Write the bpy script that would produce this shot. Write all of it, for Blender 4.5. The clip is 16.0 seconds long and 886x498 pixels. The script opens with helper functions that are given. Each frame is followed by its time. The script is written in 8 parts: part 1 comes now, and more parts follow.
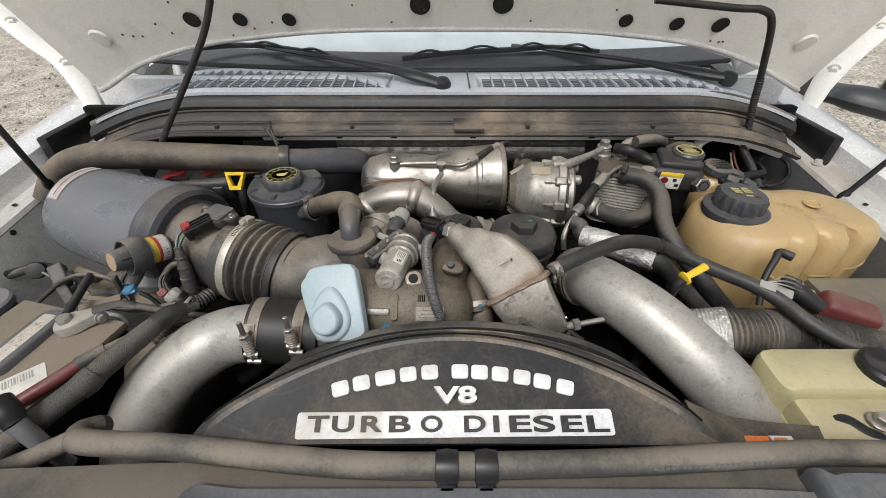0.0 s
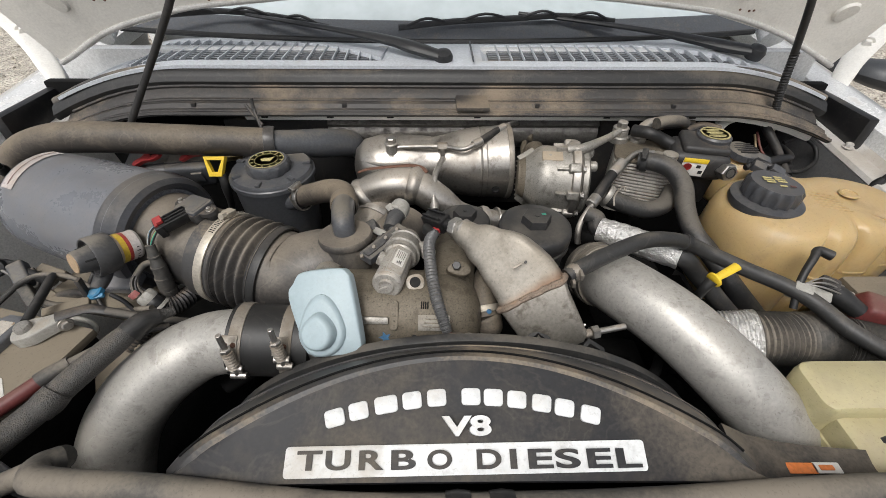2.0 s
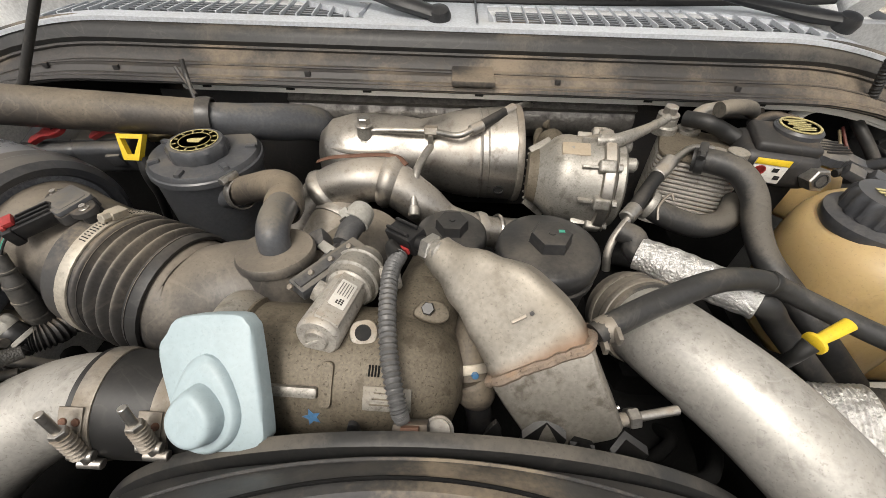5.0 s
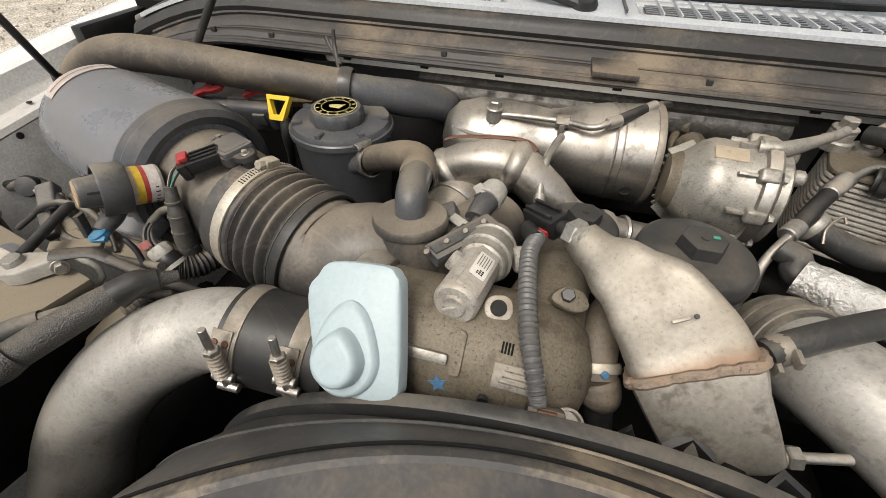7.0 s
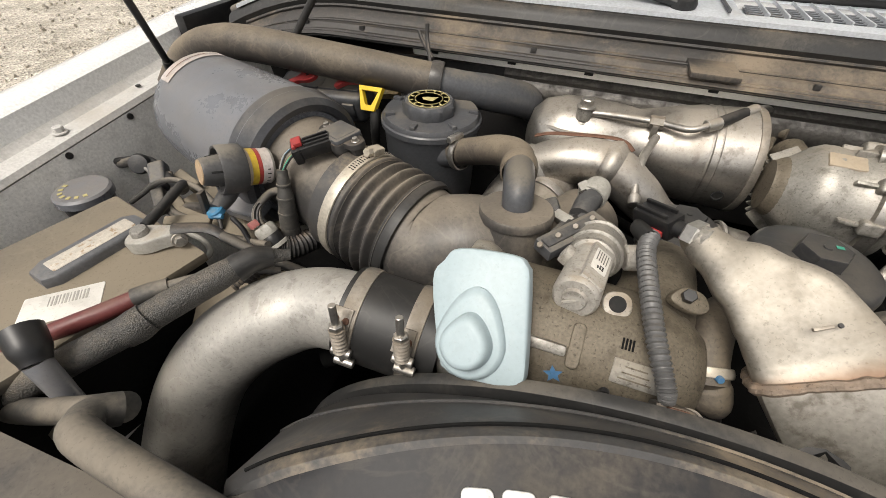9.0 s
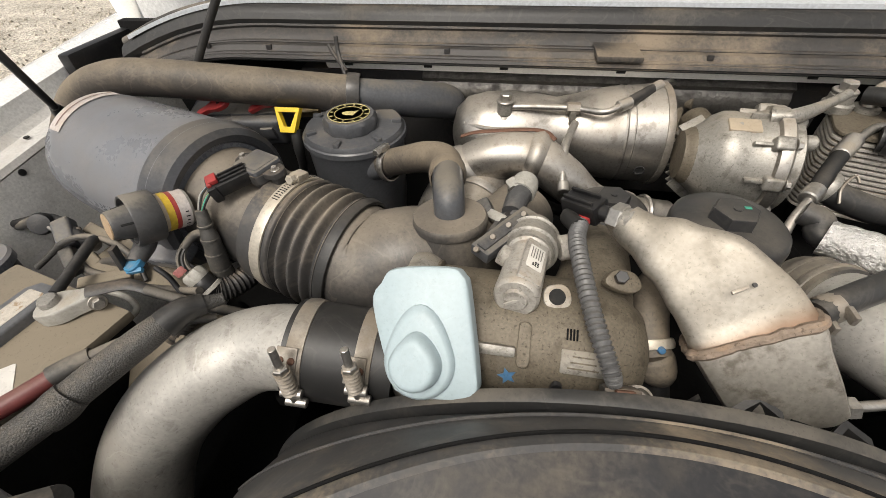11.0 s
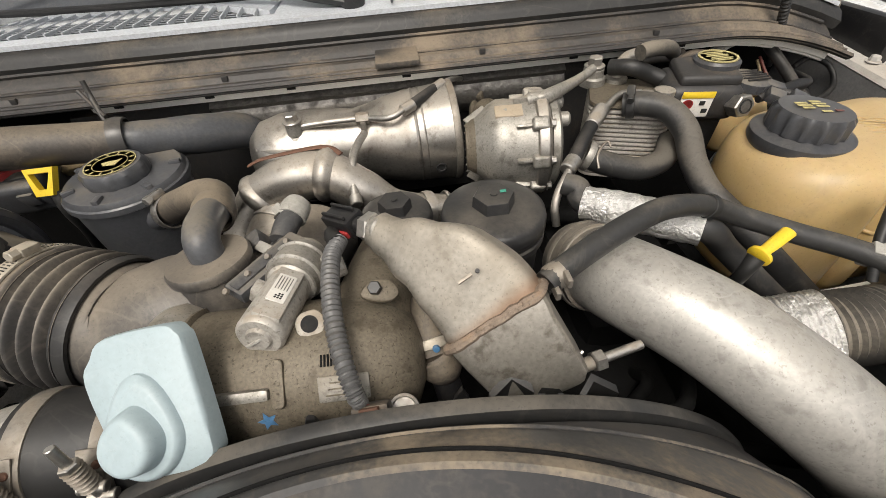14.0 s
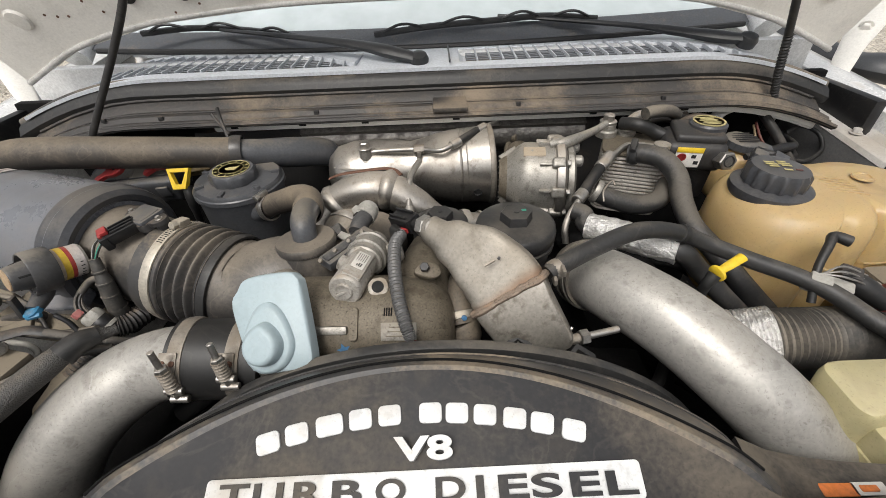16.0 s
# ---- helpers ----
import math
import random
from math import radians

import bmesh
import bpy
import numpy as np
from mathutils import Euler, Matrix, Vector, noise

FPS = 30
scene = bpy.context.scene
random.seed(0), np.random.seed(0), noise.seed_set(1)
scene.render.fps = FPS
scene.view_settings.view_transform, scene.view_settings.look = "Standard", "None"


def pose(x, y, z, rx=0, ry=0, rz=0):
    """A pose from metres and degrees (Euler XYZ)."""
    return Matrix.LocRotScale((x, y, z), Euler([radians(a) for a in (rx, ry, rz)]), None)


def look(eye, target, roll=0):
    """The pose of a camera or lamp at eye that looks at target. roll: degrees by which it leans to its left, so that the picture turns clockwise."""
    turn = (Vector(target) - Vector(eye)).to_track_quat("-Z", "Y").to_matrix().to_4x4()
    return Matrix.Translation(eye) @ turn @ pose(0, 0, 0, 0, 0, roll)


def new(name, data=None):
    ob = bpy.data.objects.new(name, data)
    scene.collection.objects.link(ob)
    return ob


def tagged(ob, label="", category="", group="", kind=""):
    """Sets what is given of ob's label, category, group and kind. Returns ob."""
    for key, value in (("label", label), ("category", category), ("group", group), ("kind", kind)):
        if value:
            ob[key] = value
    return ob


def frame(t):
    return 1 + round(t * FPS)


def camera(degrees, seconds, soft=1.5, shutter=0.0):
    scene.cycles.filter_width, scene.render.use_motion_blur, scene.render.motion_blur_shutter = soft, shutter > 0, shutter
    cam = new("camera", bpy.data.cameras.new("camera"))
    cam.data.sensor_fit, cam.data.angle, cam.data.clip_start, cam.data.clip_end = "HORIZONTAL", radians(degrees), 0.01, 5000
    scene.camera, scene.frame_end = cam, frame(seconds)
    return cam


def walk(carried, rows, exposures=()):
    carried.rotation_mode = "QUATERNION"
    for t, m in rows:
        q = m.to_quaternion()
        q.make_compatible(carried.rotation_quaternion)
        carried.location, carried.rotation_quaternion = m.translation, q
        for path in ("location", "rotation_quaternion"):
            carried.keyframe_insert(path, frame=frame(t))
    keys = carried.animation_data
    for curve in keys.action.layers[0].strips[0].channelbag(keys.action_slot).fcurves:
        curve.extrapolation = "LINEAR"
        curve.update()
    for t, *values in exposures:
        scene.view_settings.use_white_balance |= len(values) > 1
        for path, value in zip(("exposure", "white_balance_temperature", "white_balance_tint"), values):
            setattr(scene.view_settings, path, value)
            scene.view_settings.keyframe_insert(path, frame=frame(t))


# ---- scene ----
cam = camera(94.2, 16.0, soft=0.5)
PATH = [
    (0, (0.004, 0.007, 1.612), (0.006, 1.577, 0.373), -0.0),
    (0.5, (0.002, 0.014, 1.611), (0.009, 1.574, 0.36), 0.2),
    (1, (0.001, 0.018, 1.61), (0.016, 1.563, 0.341), 0.4),
    (1.5, (-0.01, 0.043, 1.605), (0.008, 1.56, 0.302), 0.4),
    (2, (-0.009, 0.076, 1.597), (0.019, 1.568, 0.264), 0.6),
    (2.5, (0.001, 0.107, 1.594), (0.035, 1.572, 0.233), 0.7),
    (3, (0.001, 0.144, 1.58), (0.05, 1.588, 0.196), 1.3),
    (3.2, (0.001, 0.159, 1.576), (0.056, 1.597, 0.186), 1.5),
    (5.3, (0.03, 0.232, 1.503), (-0.014, 1.694, 0.139), 1.8),
    (5.5, (0.028, 0.232, 1.501), (-0.039, 1.695, 0.139), 1.8),
    (6, (0.015, 0.228, 1.496), (-0.126, 1.689, 0.137), 1.8),
    (6.5, (-0.005, 0.222, 1.49), (-0.233, 1.673, 0.133), 2.0),
    (7, (-0.035, 0.215, 1.483), (-0.357, 1.643, 0.12), 1.9),
    (7.5, (-0.065, 0.2, 1.481), (-0.466, 1.607, 0.117), 2.0),
    (8, (-0.095, 0.186, 1.48), (-0.55, 1.57, 0.11), 2.0),
    (8.2, (-0.102, 0.184, 1.479), (-0.566, 1.563, 0.107), 2.1),
    (10.3, (-0.104, 0.192, 1.489), (-0.452, 1.597, 0.109), -1.0),
    (10.5, (-0.101, 0.196, 1.489), (-0.417, 1.607, 0.106), -1.3),
    (11, (-0.089, 0.202, 1.49), (-0.339, 1.626, 0.107), -2.0),
    (11.5, (-0.07, 0.208, 1.49), (-0.26, 1.642, 0.108), -2.7),
    (12, (-0.044, 0.213, 1.491), (-0.172, 1.656, 0.113), -3.2),
    (12.5, (-0.02, 0.217, 1.488), (-0.087, 1.668, 0.113), -3.8),
    (13, (0.001, 0.217, 1.488), (0.003, 1.673, 0.117), -4.2),
    (13.5, (0.027, 0.218, 1.486), (0.09, 1.675, 0.116), -4.6),
    (14, (0.056, 0.221, 1.482), (0.163, 1.676, 0.115), -4.7),
    (14.5, (0.077, 0.218, 1.481), (0.192, 1.682, 0.123), -4.5),
    (15, (0.07, 0.206, 1.485), (0.156, 1.694, 0.151), -4.0),
    (15.5, (0.056, 0.158, 1.508), (0.091, 1.687, 0.22), -3.4),
    (16, (0.039, 0.096, 1.539), (0.029, 1.667, 0.3), -2.5),
]
walk(cam, [(t, look(eye, target, roll)) for t, eye, target, roll in PATH], exposures=[(0.0, -0.02, 6350, 10), (2.5, 0.04, 6450, 10), (5.5, 0.33, 6850, 10), (15.0, 0.33, 6850, 10), (16.0, 0.10, 6550, 10)])

# ---- world and light: bright overcast day, hood open overhead ----
SUN_UP, SUN_ROUND = 58.0, 200.0
world = bpy.data.worlds.new("overcast_sky")
scene.world = world
world.use_nodes = True
wn = world.node_tree
sky = wn.nodes.new("ShaderNodeTexSky")
sky.sky_type = 'NISHITA'
sky.sun_disc = False
sky.sun_elevation, sky.sun_rotation = radians(SUN_UP), radians(SUN_ROUND)
sky.air_density, sky.dust_density, sky.ozone_density = 1.0, 6.0, 1.0
soft_sky = wn.nodes.new("ShaderNodeHueSaturation")
soft_sky.inputs["Saturation"].default_value = 0.25
wn.links.new(sky.outputs[0], soft_sky.inputs["Color"])
wn.links.new(soft_sky.outputs[0], wn.nodes["Background"].inputs["Color"])
wn.nodes["Background"].inputs["Strength"].default_value = 0.135
sun_data = bpy.data.lights.new("sun", 'SUN')
sun_data.energy, sun_data.angle, sun_data.color = 1.5, radians(20), (1.0, 0.96, 0.9)
sun = new("sun", sun_data)
sun.matrix_world = look((0, 0, 20), (20 * math.sin(radians(SUN_ROUND)) * -0.55, 20 * math.cos(radians(SUN_ROUND)) * -0.55, 0))


# ---- materials ----
V3 = Vector


def shader(name):
    m = bpy.data.materials.new(name)
    m.use_nodes = True
    return m, m.node_tree.nodes, m.node_tree.links, m.node_tree.nodes["Principled BSDF"]


def surface(name, base, rough=0.5, metal=0.0, dust=0.35, dust_col=(0.27, 0.215, 0.155), up=0.5, scale=14.0,
            grain=260.0, bump=0.3, tint=0.28, edge=0.1, sss=0.0, coat=0.0, cover=0.8, grime=0.35, spots=4.0, deep=0.0010, band=None, cell=0.0, speck=0.2, scuff=0.1, spec=0.5):
    """Paint, plastic, rubber or metal with mottled tone, fine grain and a broken film of settled dust."""
    m, n, l, b = shader(name)
    co = n.new("ShaderNodeTexCoord")
    big = n.new("ShaderNodeTexNoise")
    big.inputs["Scale"].default_value, big.inputs["Detail"].default_value, big.inputs["Roughness"].default_value = scale * 0.8, 10.0, 0.6
    fine = n.new("ShaderNodeTexNoise")
    fine.inputs["Scale"].default_value, fine.inputs["Detail"].default_value = grain, 3.0
    l.new(co.outputs["Object"], big.inputs["Vector"])
    l.new(co.outputs["Object"], fine.inputs["Vector"])
    geo = n.new("ShaderNodeNewGeometry")
    sep = n.new("ShaderNodeSeparateXYZ")
    l.new(geo.outputs["Normal"], sep.inputs[0])
    lift = n.new("ShaderNodeMath"); lift.operation = 'MULTIPLY_ADD'
    lift.inputs[1].default_value, lift.inputs[2].default_value = up * 0.5, dust - 0.5
    l.new(sep.outputs["Z"], lift.inputs[0])
    add = n.new("ShaderNodeMath"); add.operation = 'ADD'
    l.new(big.outputs["Fac"], add.inputs[0]); l.new(lift.outputs[0], add.inputs[1])
    add2 = n.new("ShaderNodeMath"); add2.operation = 'MULTIPLY_ADD'
    add2.inputs[1].default_value = 0.12
    l.new(fine.outputs["Fac"], add2.inputs[0]); l.new(add.outputs[0], add2.inputs[2])
    ramp = n.new("ShaderNodeMapRange"); ramp.interpolation_type = 'SMOOTHSTEP'
    ramp.inputs["From Min"].default_value, ramp.inputs["From Max"].default_value = 0.59 - edge, 0.63 + edge
    ramp.inputs["To Max"].default_value = cover
    l.new(add2.outputs[0], ramp.inputs["Value"])
    tone = n.new("ShaderNodeMixRGB"); tone.blend_type = 'MULTIPLY'
    tone.inputs["Fac"].default_value = tint
    tone.inputs["Color1"].default_value = (*base, 1)
    fr = n.new("ShaderNodeMapRange")
    fr.inputs["From Min"].default_value, fr.inputs["From Max"].default_value = 0.32, 0.68
    fr.inputs["To Min"].default_value, fr.inputs["To Max"].default_value = 0.45, 1.25
    l.new(fine.outputs["Fac"], fr.inputs["Value"]); l.new(fr.outputs[0], tone.inputs["Color2"])
    mix = n.new("ShaderNodeMixRGB")
    spot = n.new("ShaderNodeTexNoise")
    spot.inputs["Scale"].default_value, spot.inputs["Detail"].default_value, spot.inputs["Roughness"].default_value = scale * spots, 6.0, 0.62
    l.new(co.outputs["Object"], spot.inputs["Vector"])
    sr = n.new("ShaderNodeMapRange"); sr.interpolation_type = 'SMOOTHSTEP'
    sr.inputs["From Min"].default_value, sr.inputs["From Max"].default_value = 0.51, 0.68
    sr.inputs["To Max"].default_value = grime
    l.new(spot.outputs["Fac"], sr.inputs["Value"])
    dirty = n.new("ShaderNodeMixRGB")
    l.new(sr.outputs[0], dirty.inputs["Fac"])
    l.new(tone.outputs[0], dirty.inputs["Color1"])
    dirty.inputs["Color2"].default_value = (*[0.35 * a + 0.2 * b for a, b in zip(base, dust_col)], 1)
    l.new(ramp.outputs[0], mix.inputs["Fac"])
    l.new(dirty.outputs[0], mix.inputs["Color1"])
    mix.inputs["Color2"].default_value = (*dust_col, 1)
    # thin curling scuff lines, and fine crisp specks of dirt
    sc = n.new("ShaderNodeTexNoise")
    sc.inputs["Scale"].default_value, sc.inputs["Detail"].default_value, sc.inputs["Distortion"].default_value = scale * 1.7, 6.0, 1.2
    l.new(co.outputs["Object"], sc.inputs["Vector"])
    s1 = n.new("ShaderNodeMath"); s1.operation = 'SUBTRACT'; s1.inputs[1].default_value = 0.5
    l.new(sc.outputs["Fac"], s1.inputs[0])
    s2 = n.new("ShaderNodeMath"); s2.operation = 'ABSOLUTE'; l.new(s1.outputs[0], s2.inputs[0])
    s3 = n.new("ShaderNodeMapRange")
    s3.inputs["From Min"].default_value, s3.inputs["From Max"].default_value = 0.004, 0.022
    s3.inputs["To Min"].default_value, s3.inputs["To Max"].default_value = scuff, 0.0
    l.new(s2.outputs[0], s3.inputs["Value"])
    s4 = n.new("ShaderNodeMath"); s4.operation = 'MULTIPLY'
    l.new(s3.outputs[0], s4.inputs[0]); l.new(spot.outputs["Fac"], s4.inputs[1])
    scuffed = n.new("ShaderNodeMixRGB")
    l.new(s4.outputs[0], scuffed.inputs["Fac"]); l.new(mix.outputs[0], scuffed.inputs["Color1"])
    scuffed.inputs["Color2"].default_value = (*[min(0.8, 1.2 * max(a, b) + 0.04) for a, b in zip(base, dust_col)], 1)
    sp = n.new("ShaderNodeTexNoise")
    sp.inputs["Scale"].default_value, sp.inputs["Detail"].default_value, sp.inputs["Roughness"].default_value = 380.0, 3.0, 0.6
    l.new(co.outputs["Object"], sp.inputs["Vector"])
    p1 = n.new("ShaderNodeMapRange")
    p1.inputs["From Min"].default_value, p1.inputs["From Max"].default_value = 0.60, 0.66
    p1.inputs["To Max"].default_value = speck
    l.new(sp.outputs["Fac"], p1.inputs["Value"])
    specks = n.new("ShaderNodeMixRGB")
    l.new(p1.outputs[0], specks.inputs["Fac"]); l.new(scuffed.outputs[0], specks.inputs["Color1"])
    specks.inputs["Color2"].default_value = (*[0.3 * min(a, b) for a, b in zip(base, dust_col)], 1)
    mix = specks
    if band:
        # a burnt band about a plane: (point, normal, width, colour)
        dot = n.new("ShaderNodeVectorMath"); dot.operation = 'DOT_PRODUCT'
        off = n.new("ShaderNodeVectorMath"); off.operation = 'SUBTRACT'
        l.new(co.outputs["Object"], off.inputs[0]); off.inputs[1].default_value = band[0]
        l.new(off.outputs[0], dot.inputs[0]); dot.inputs[1].default_value = V3(band[1]).normalized()
        wob = n.new("ShaderNodeMath"); wob.operation = 'MULTIPLY_ADD'
        wob.inputs[1].default_value = band[2] * 1.2
        l.new(big.outputs["Fac"], wob.inputs[0]); l.new(dot.outputs["Value"], wob.inputs[2])
        ab = n.new("ShaderNodeMath"); ab.operation = 'SUBTRACT'; ab.inputs[1].default_value = band[2] * 0.6
        l.new(wob.outputs[0], ab.inputs[0])
        aa = n.new("ShaderNodeMath"); aa.operation = 'ABSOLUTE'
        l.new(ab.outputs[0], aa.inputs[0])
        fade = n.new("ShaderNodeMapRange"); fade.interpolation_type = 'SMOOTHSTEP'
        fade.inputs["From Min"].default_value, fade.inputs["From Max"].default_value = 0.0, band[2]
        fade.inputs["To Min"].default_value, fade.inputs["To Max"].default_value = 0.85, 0.0
        l.new(aa.outputs[0], fade.inputs["Value"])
        burn = n.new("ShaderNodeMixRGB")
        l.new(fade.outputs[0], burn.inputs["Fac"]); l.new(mix.outputs[0], burn.inputs["Color1"])
        burn.inputs["Color2"].default_value = (*band[3], 1)
        mix = burn
    l.new(mix.outputs[0], b.inputs["Base Color"])
    ro = n.new("ShaderNodeMapRange")
    ro.inputs["To Min"].default_value, ro.inputs["To Max"].default_value = rough, max(rough, 0.85)
    l.new(ramp.outputs[0], ro.inputs["Value"]); l.new(ro.outputs[0], b.inputs["Roughness"])
    if metal:
        me = n.new("ShaderNodeMapRange")
        me.inputs["To Min"].default_value, me.inputs["To Max"].default_value = metal, 0.0
        l.new(ramp.outputs[0], me.inputs["Value"]); l.new(me.outputs[0], b.inputs["Metallic"])
    bp = n.new("ShaderNodeBump")
    bp.inputs["Strength"].default_value, bp.inputs["Distance"].default_value = bump, deep
    l.new(add2.outputs[0], bp.inputs["Height"]); l.new(bp.outputs[0], b.inputs["Normal"])
    if cell:
        # woven or pitted relief on top of the grain
        vo = n.new("ShaderNodeTexVoronoi"); vo.inputs["Scale"].default_value = cell
        l.new(co.outputs["Object"], vo.inputs["Vector"])
        bq = n.new("ShaderNodeBump"); bq.invert = True
        bq.inputs["Strength"].default_value, bq.inputs["Distance"].default_value = 0.8, 0.0009
        l.new(vo.outputs["Distance"], bq.inputs["Height"]); l.new(bp.outputs[0], bq.inputs["Normal"])
        l.new(bq.outputs[0], b.inputs["Normal"])
    if sss:
        b.inputs["Subsurface Weight"].default_value = sss
        b.inputs["Subsurface Radius"].default_value = (0.03, 0.018, 0.006)
    b.inputs["Coat Weight"].default_value = coat
    b.inputs["Specular IOR Level"].default_value = spec
    return m


M_black = surface("black_plastic", (0.011, 0.011, 0.012), 0.4, dust=0.18, dust_col=(0.13, 0.115, 0.095), cover=0.6)
M_black_dusty = surface("dusty_black_plastic", (0.03, 0.029, 0.029), 0.5, dust=0.27, dust_col=(0.21, 0.165, 0.12), scale=11)
M_cover = surface("dusty_shroud_plastic", (0.013, 0.013, 0.015), 0.5, dust=0.25, edge=0.10, dust_col=(0.16, 0.135, 0.103), scale=7, cover=0.7, bump=0.1, grime=0.5, scuff=0.12, spec=0.32)
M_plate = surface("brown_dusted_plate", (0.03, 0.03, 0.032), 0.5, dust=0.40, edge=0.12, dust_col=(0.145, 0.125, 0.10), scale=6, cover=0.8, bump=0.1, grime=0.4, scuff=0.15)
M_rim = surface("tan_dusted_plastic", (0.045, 0.044, 0.044), 0.45, dust=0.38, dust_col=(0.26, 0.21, 0.15), up=0.3, scale=8, bump=0.12, edge=0.06)
M_can = surface("grey_black_housing", (0.15, 0.157, 0.175), 0.26, dust=0.36, dust_col=(0.22, 0.19, 0.155), up=0.25, scale=6, cover=0.6, edge=0.14, grime=0.3, spots=2.5, bump=0.05, tint=0.1, scuff=0.15)
M_trim = surface("blue_grey_trim", (0.11, 0.114, 0.122), 0.45, dust=0.24, dust_col=(0.22, 0.19, 0.15), up=0.35, scale=9)
M_rubber = surface("black_rubber", (0.013, 0.013, 0.013), 0.5, dust=0.22, dust_col=(0.12, 0.105, 0.09), cover=0.55, bump=0.12, scale=9)
M_rubber_dusty = surface("dusty_rubber", (0.026, 0.026, 0.026), 0.48, dust=0.30, dust_col=(0.13, 0.115, 0.095), cover=0.7, bump=0.15, scale=9, edge=0.08, scuff=0.15, speck=0.25)
M_duct = surface("dusty_intake_rubber", (0.044, 0.042, 0.041), 0.33, dust=0.365, dust_col=(0.245, 0.208, 0.162), up=0.45, cover=0.75, bump=0.1, scale=6, edge=0.16, grime=0.3, scuff=0.2, speck=0.25)
M_brownhose = surface("brown_dusted_hose", (0.045, 0.039, 0.034), 0.5, dust=0.42, dust_col=(0.24, 0.195, 0.14), up=0.4, cover=0.85, edge=0.2, scale=8, bump=0.15, grime=0.45, scuff=0.2, speck=0.3)
M_alu = surface("bare_aluminium_pipe", (0.43, 0.415, 0.385), 0.42, 0.42, dust=0.34, dust_col=(0.27, 0.24, 0.195), up=0.35, scale=9, bump=0.3, edge=0.14, cover=0.7, grime=0.5, spots=6, tint=0.2, scuff=0.5, speck=0.3)
M_cast = surface("dirty_cast_aluminium", (0.15, 0.127, 0.094), 0.6, 0.3, dust=0.36, dust_col=(0.12, 0.095, 0.062), up=0.1, scale=16, grain=420, bump=0.9, deep=0.002, cover=0.85, edge=0.04, grime=0.85, spots=3, tint=0.4, speck=0.7, scuff=0.25)
M_castlight = surface("light_cast_aluminium", (0.33, 0.315, 0.285), 0.48, 0.6, dust=0.30, dust_col=(0.25, 0.22, 0.175), scale=18, grain=420, bump=0.9, deep=0.0013, grime=0.8, speck=0.5, spots=4)
M_shield = surface("stainless_heat_shield", (0.43, 0.405, 0.37), 0.32, 0.9, dust=0.27, dust_col=(0.31, 0.265, 0.21), scale=12, bump=0.45, edge=0.16, cover=0.65, grime=0.75, spots=5, tint=0.22, speck=0.3, scuff=0.2)
M_duct_steel = surface("heat_tinted_steel", (0.38, 0.345, 0.3), 0.5, 0.7, dust=0.3, dust_col=(0.28, 0.235, 0.175), scale=14, bump=0.25, edge=0.2, grime=0.55, spots=3, scuff=0.15, cover=0.7)
M_steel = surface("zinc_steel", (0.46, 0.44, 0.41), 0.36, 0.9, dust=0.26, dust_col=(0.25, 0.21, 0.16), scale=20)
M_clamp = surface("tarnished_clamp_steel", (0.3, 0.275, 0.24), 0.45, 0.7, dust=0.33, dust_col=(0.19, 0.155, 0.115), scale=40)
M_rust = surface("rusty_gasket", (0.14, 0.07, 0.045), 0.75, 0.1, dust=0.2, dust_col=(0.24, 0.12, 0.07))
M_weld = surface("burnt_weld", (0.25, 0.195, 0.15), 0.6, 0.3, dust=0.27, dust_col=(0.26, 0.18, 0.12), scale=90, bump=1.0, deep=0.003, speck=0.7)
M_boxsteel = surface("scratched_box_steel", (0.35, 0.325, 0.285), 0.42, 0.75, dust=0.26, dust_col=(0.24, 0.195, 0.14), up=0.3, scale=24, bump=0.4, grime=0.95, spots=2.2, cover=0.6)
M_foil = surface("crumpled_foil", (0.8, 0.79, 0.77), 0.3, 0.75, dust=0.16, dust_col=(0.42, 0.37, 0.28), scale=60, grain=240, bump=1.0, deep=0.012, grime=0.35, cell=260)
M_white = surface("white_paint", (0.74, 0.745, 0.74), 0.25, dust=0.1, dust_col=(0.5, 0.45, 0.38), bump=0.05, coat=0.4, grime=0.1, speck=0.1, scuff=0.05)
M_under = surface("dusty_white_inner_panel", (0.78, 0.76, 0.71), 0.45, dust=0.26, dust_col=(0.5, 0.45, 0.37), up=0.1, scale=7, bump=0.08, edge=0.16, cover=0.6, grime=0.15, speck=0.1, scuff=0.1, tint=0.12)
M_apron = surface("dusty_grey_apron", (0.76, 0.75, 0.72), 0.6, dust=0.32, dust_col=(0.5, 0.45, 0.38), up=0.2, scale=6, bump=0.1)
M_ledge = surface("brown_dusty_ledge", (0.045, 0.042, 0.04), 0.55, dust=0.42, dust_col=(0.25, 0.2, 0.145), up=0.22, scale=9, cover=0.9, edge=0.1, grime=0.6, spots=2)
M_cowl = surface("grey_cowl_plastic", (0.52, 0.545, 0.58), 0.45, dust=0.18, dust_col=(0.3, 0.3, 0.3))
M_amber = surface("ambered_coolant_tank", (0.47, 0.335, 0.155), 0.3, dust=0.27, dust_col=(0.42, 0.32, 0.2), scale=5, bump=0.05, sss=0.3, tint=0.06, edge=0.3, cover=0.5, grime=0.35, speck=0.2, scuff=0.2)
M_cream = surface("yellowed_reservoir_plastic", (0.47, 0.42, 0.24), 0.42, dust=0.3, dust_col=(0.36, 0.31, 0.21), scale=6, bump=0.06, sss=0.08, tint=0.06, grime=0.25)
M_blue = surface("pale_blue_plastic", (0.34, 0.42, 0.45), 0.45, dust=0.1, dust_col=(0.42, 0.45, 0.44), bump=0.06, tint=0.08, grime=0.12, speck=0.1, scuff=0.15)
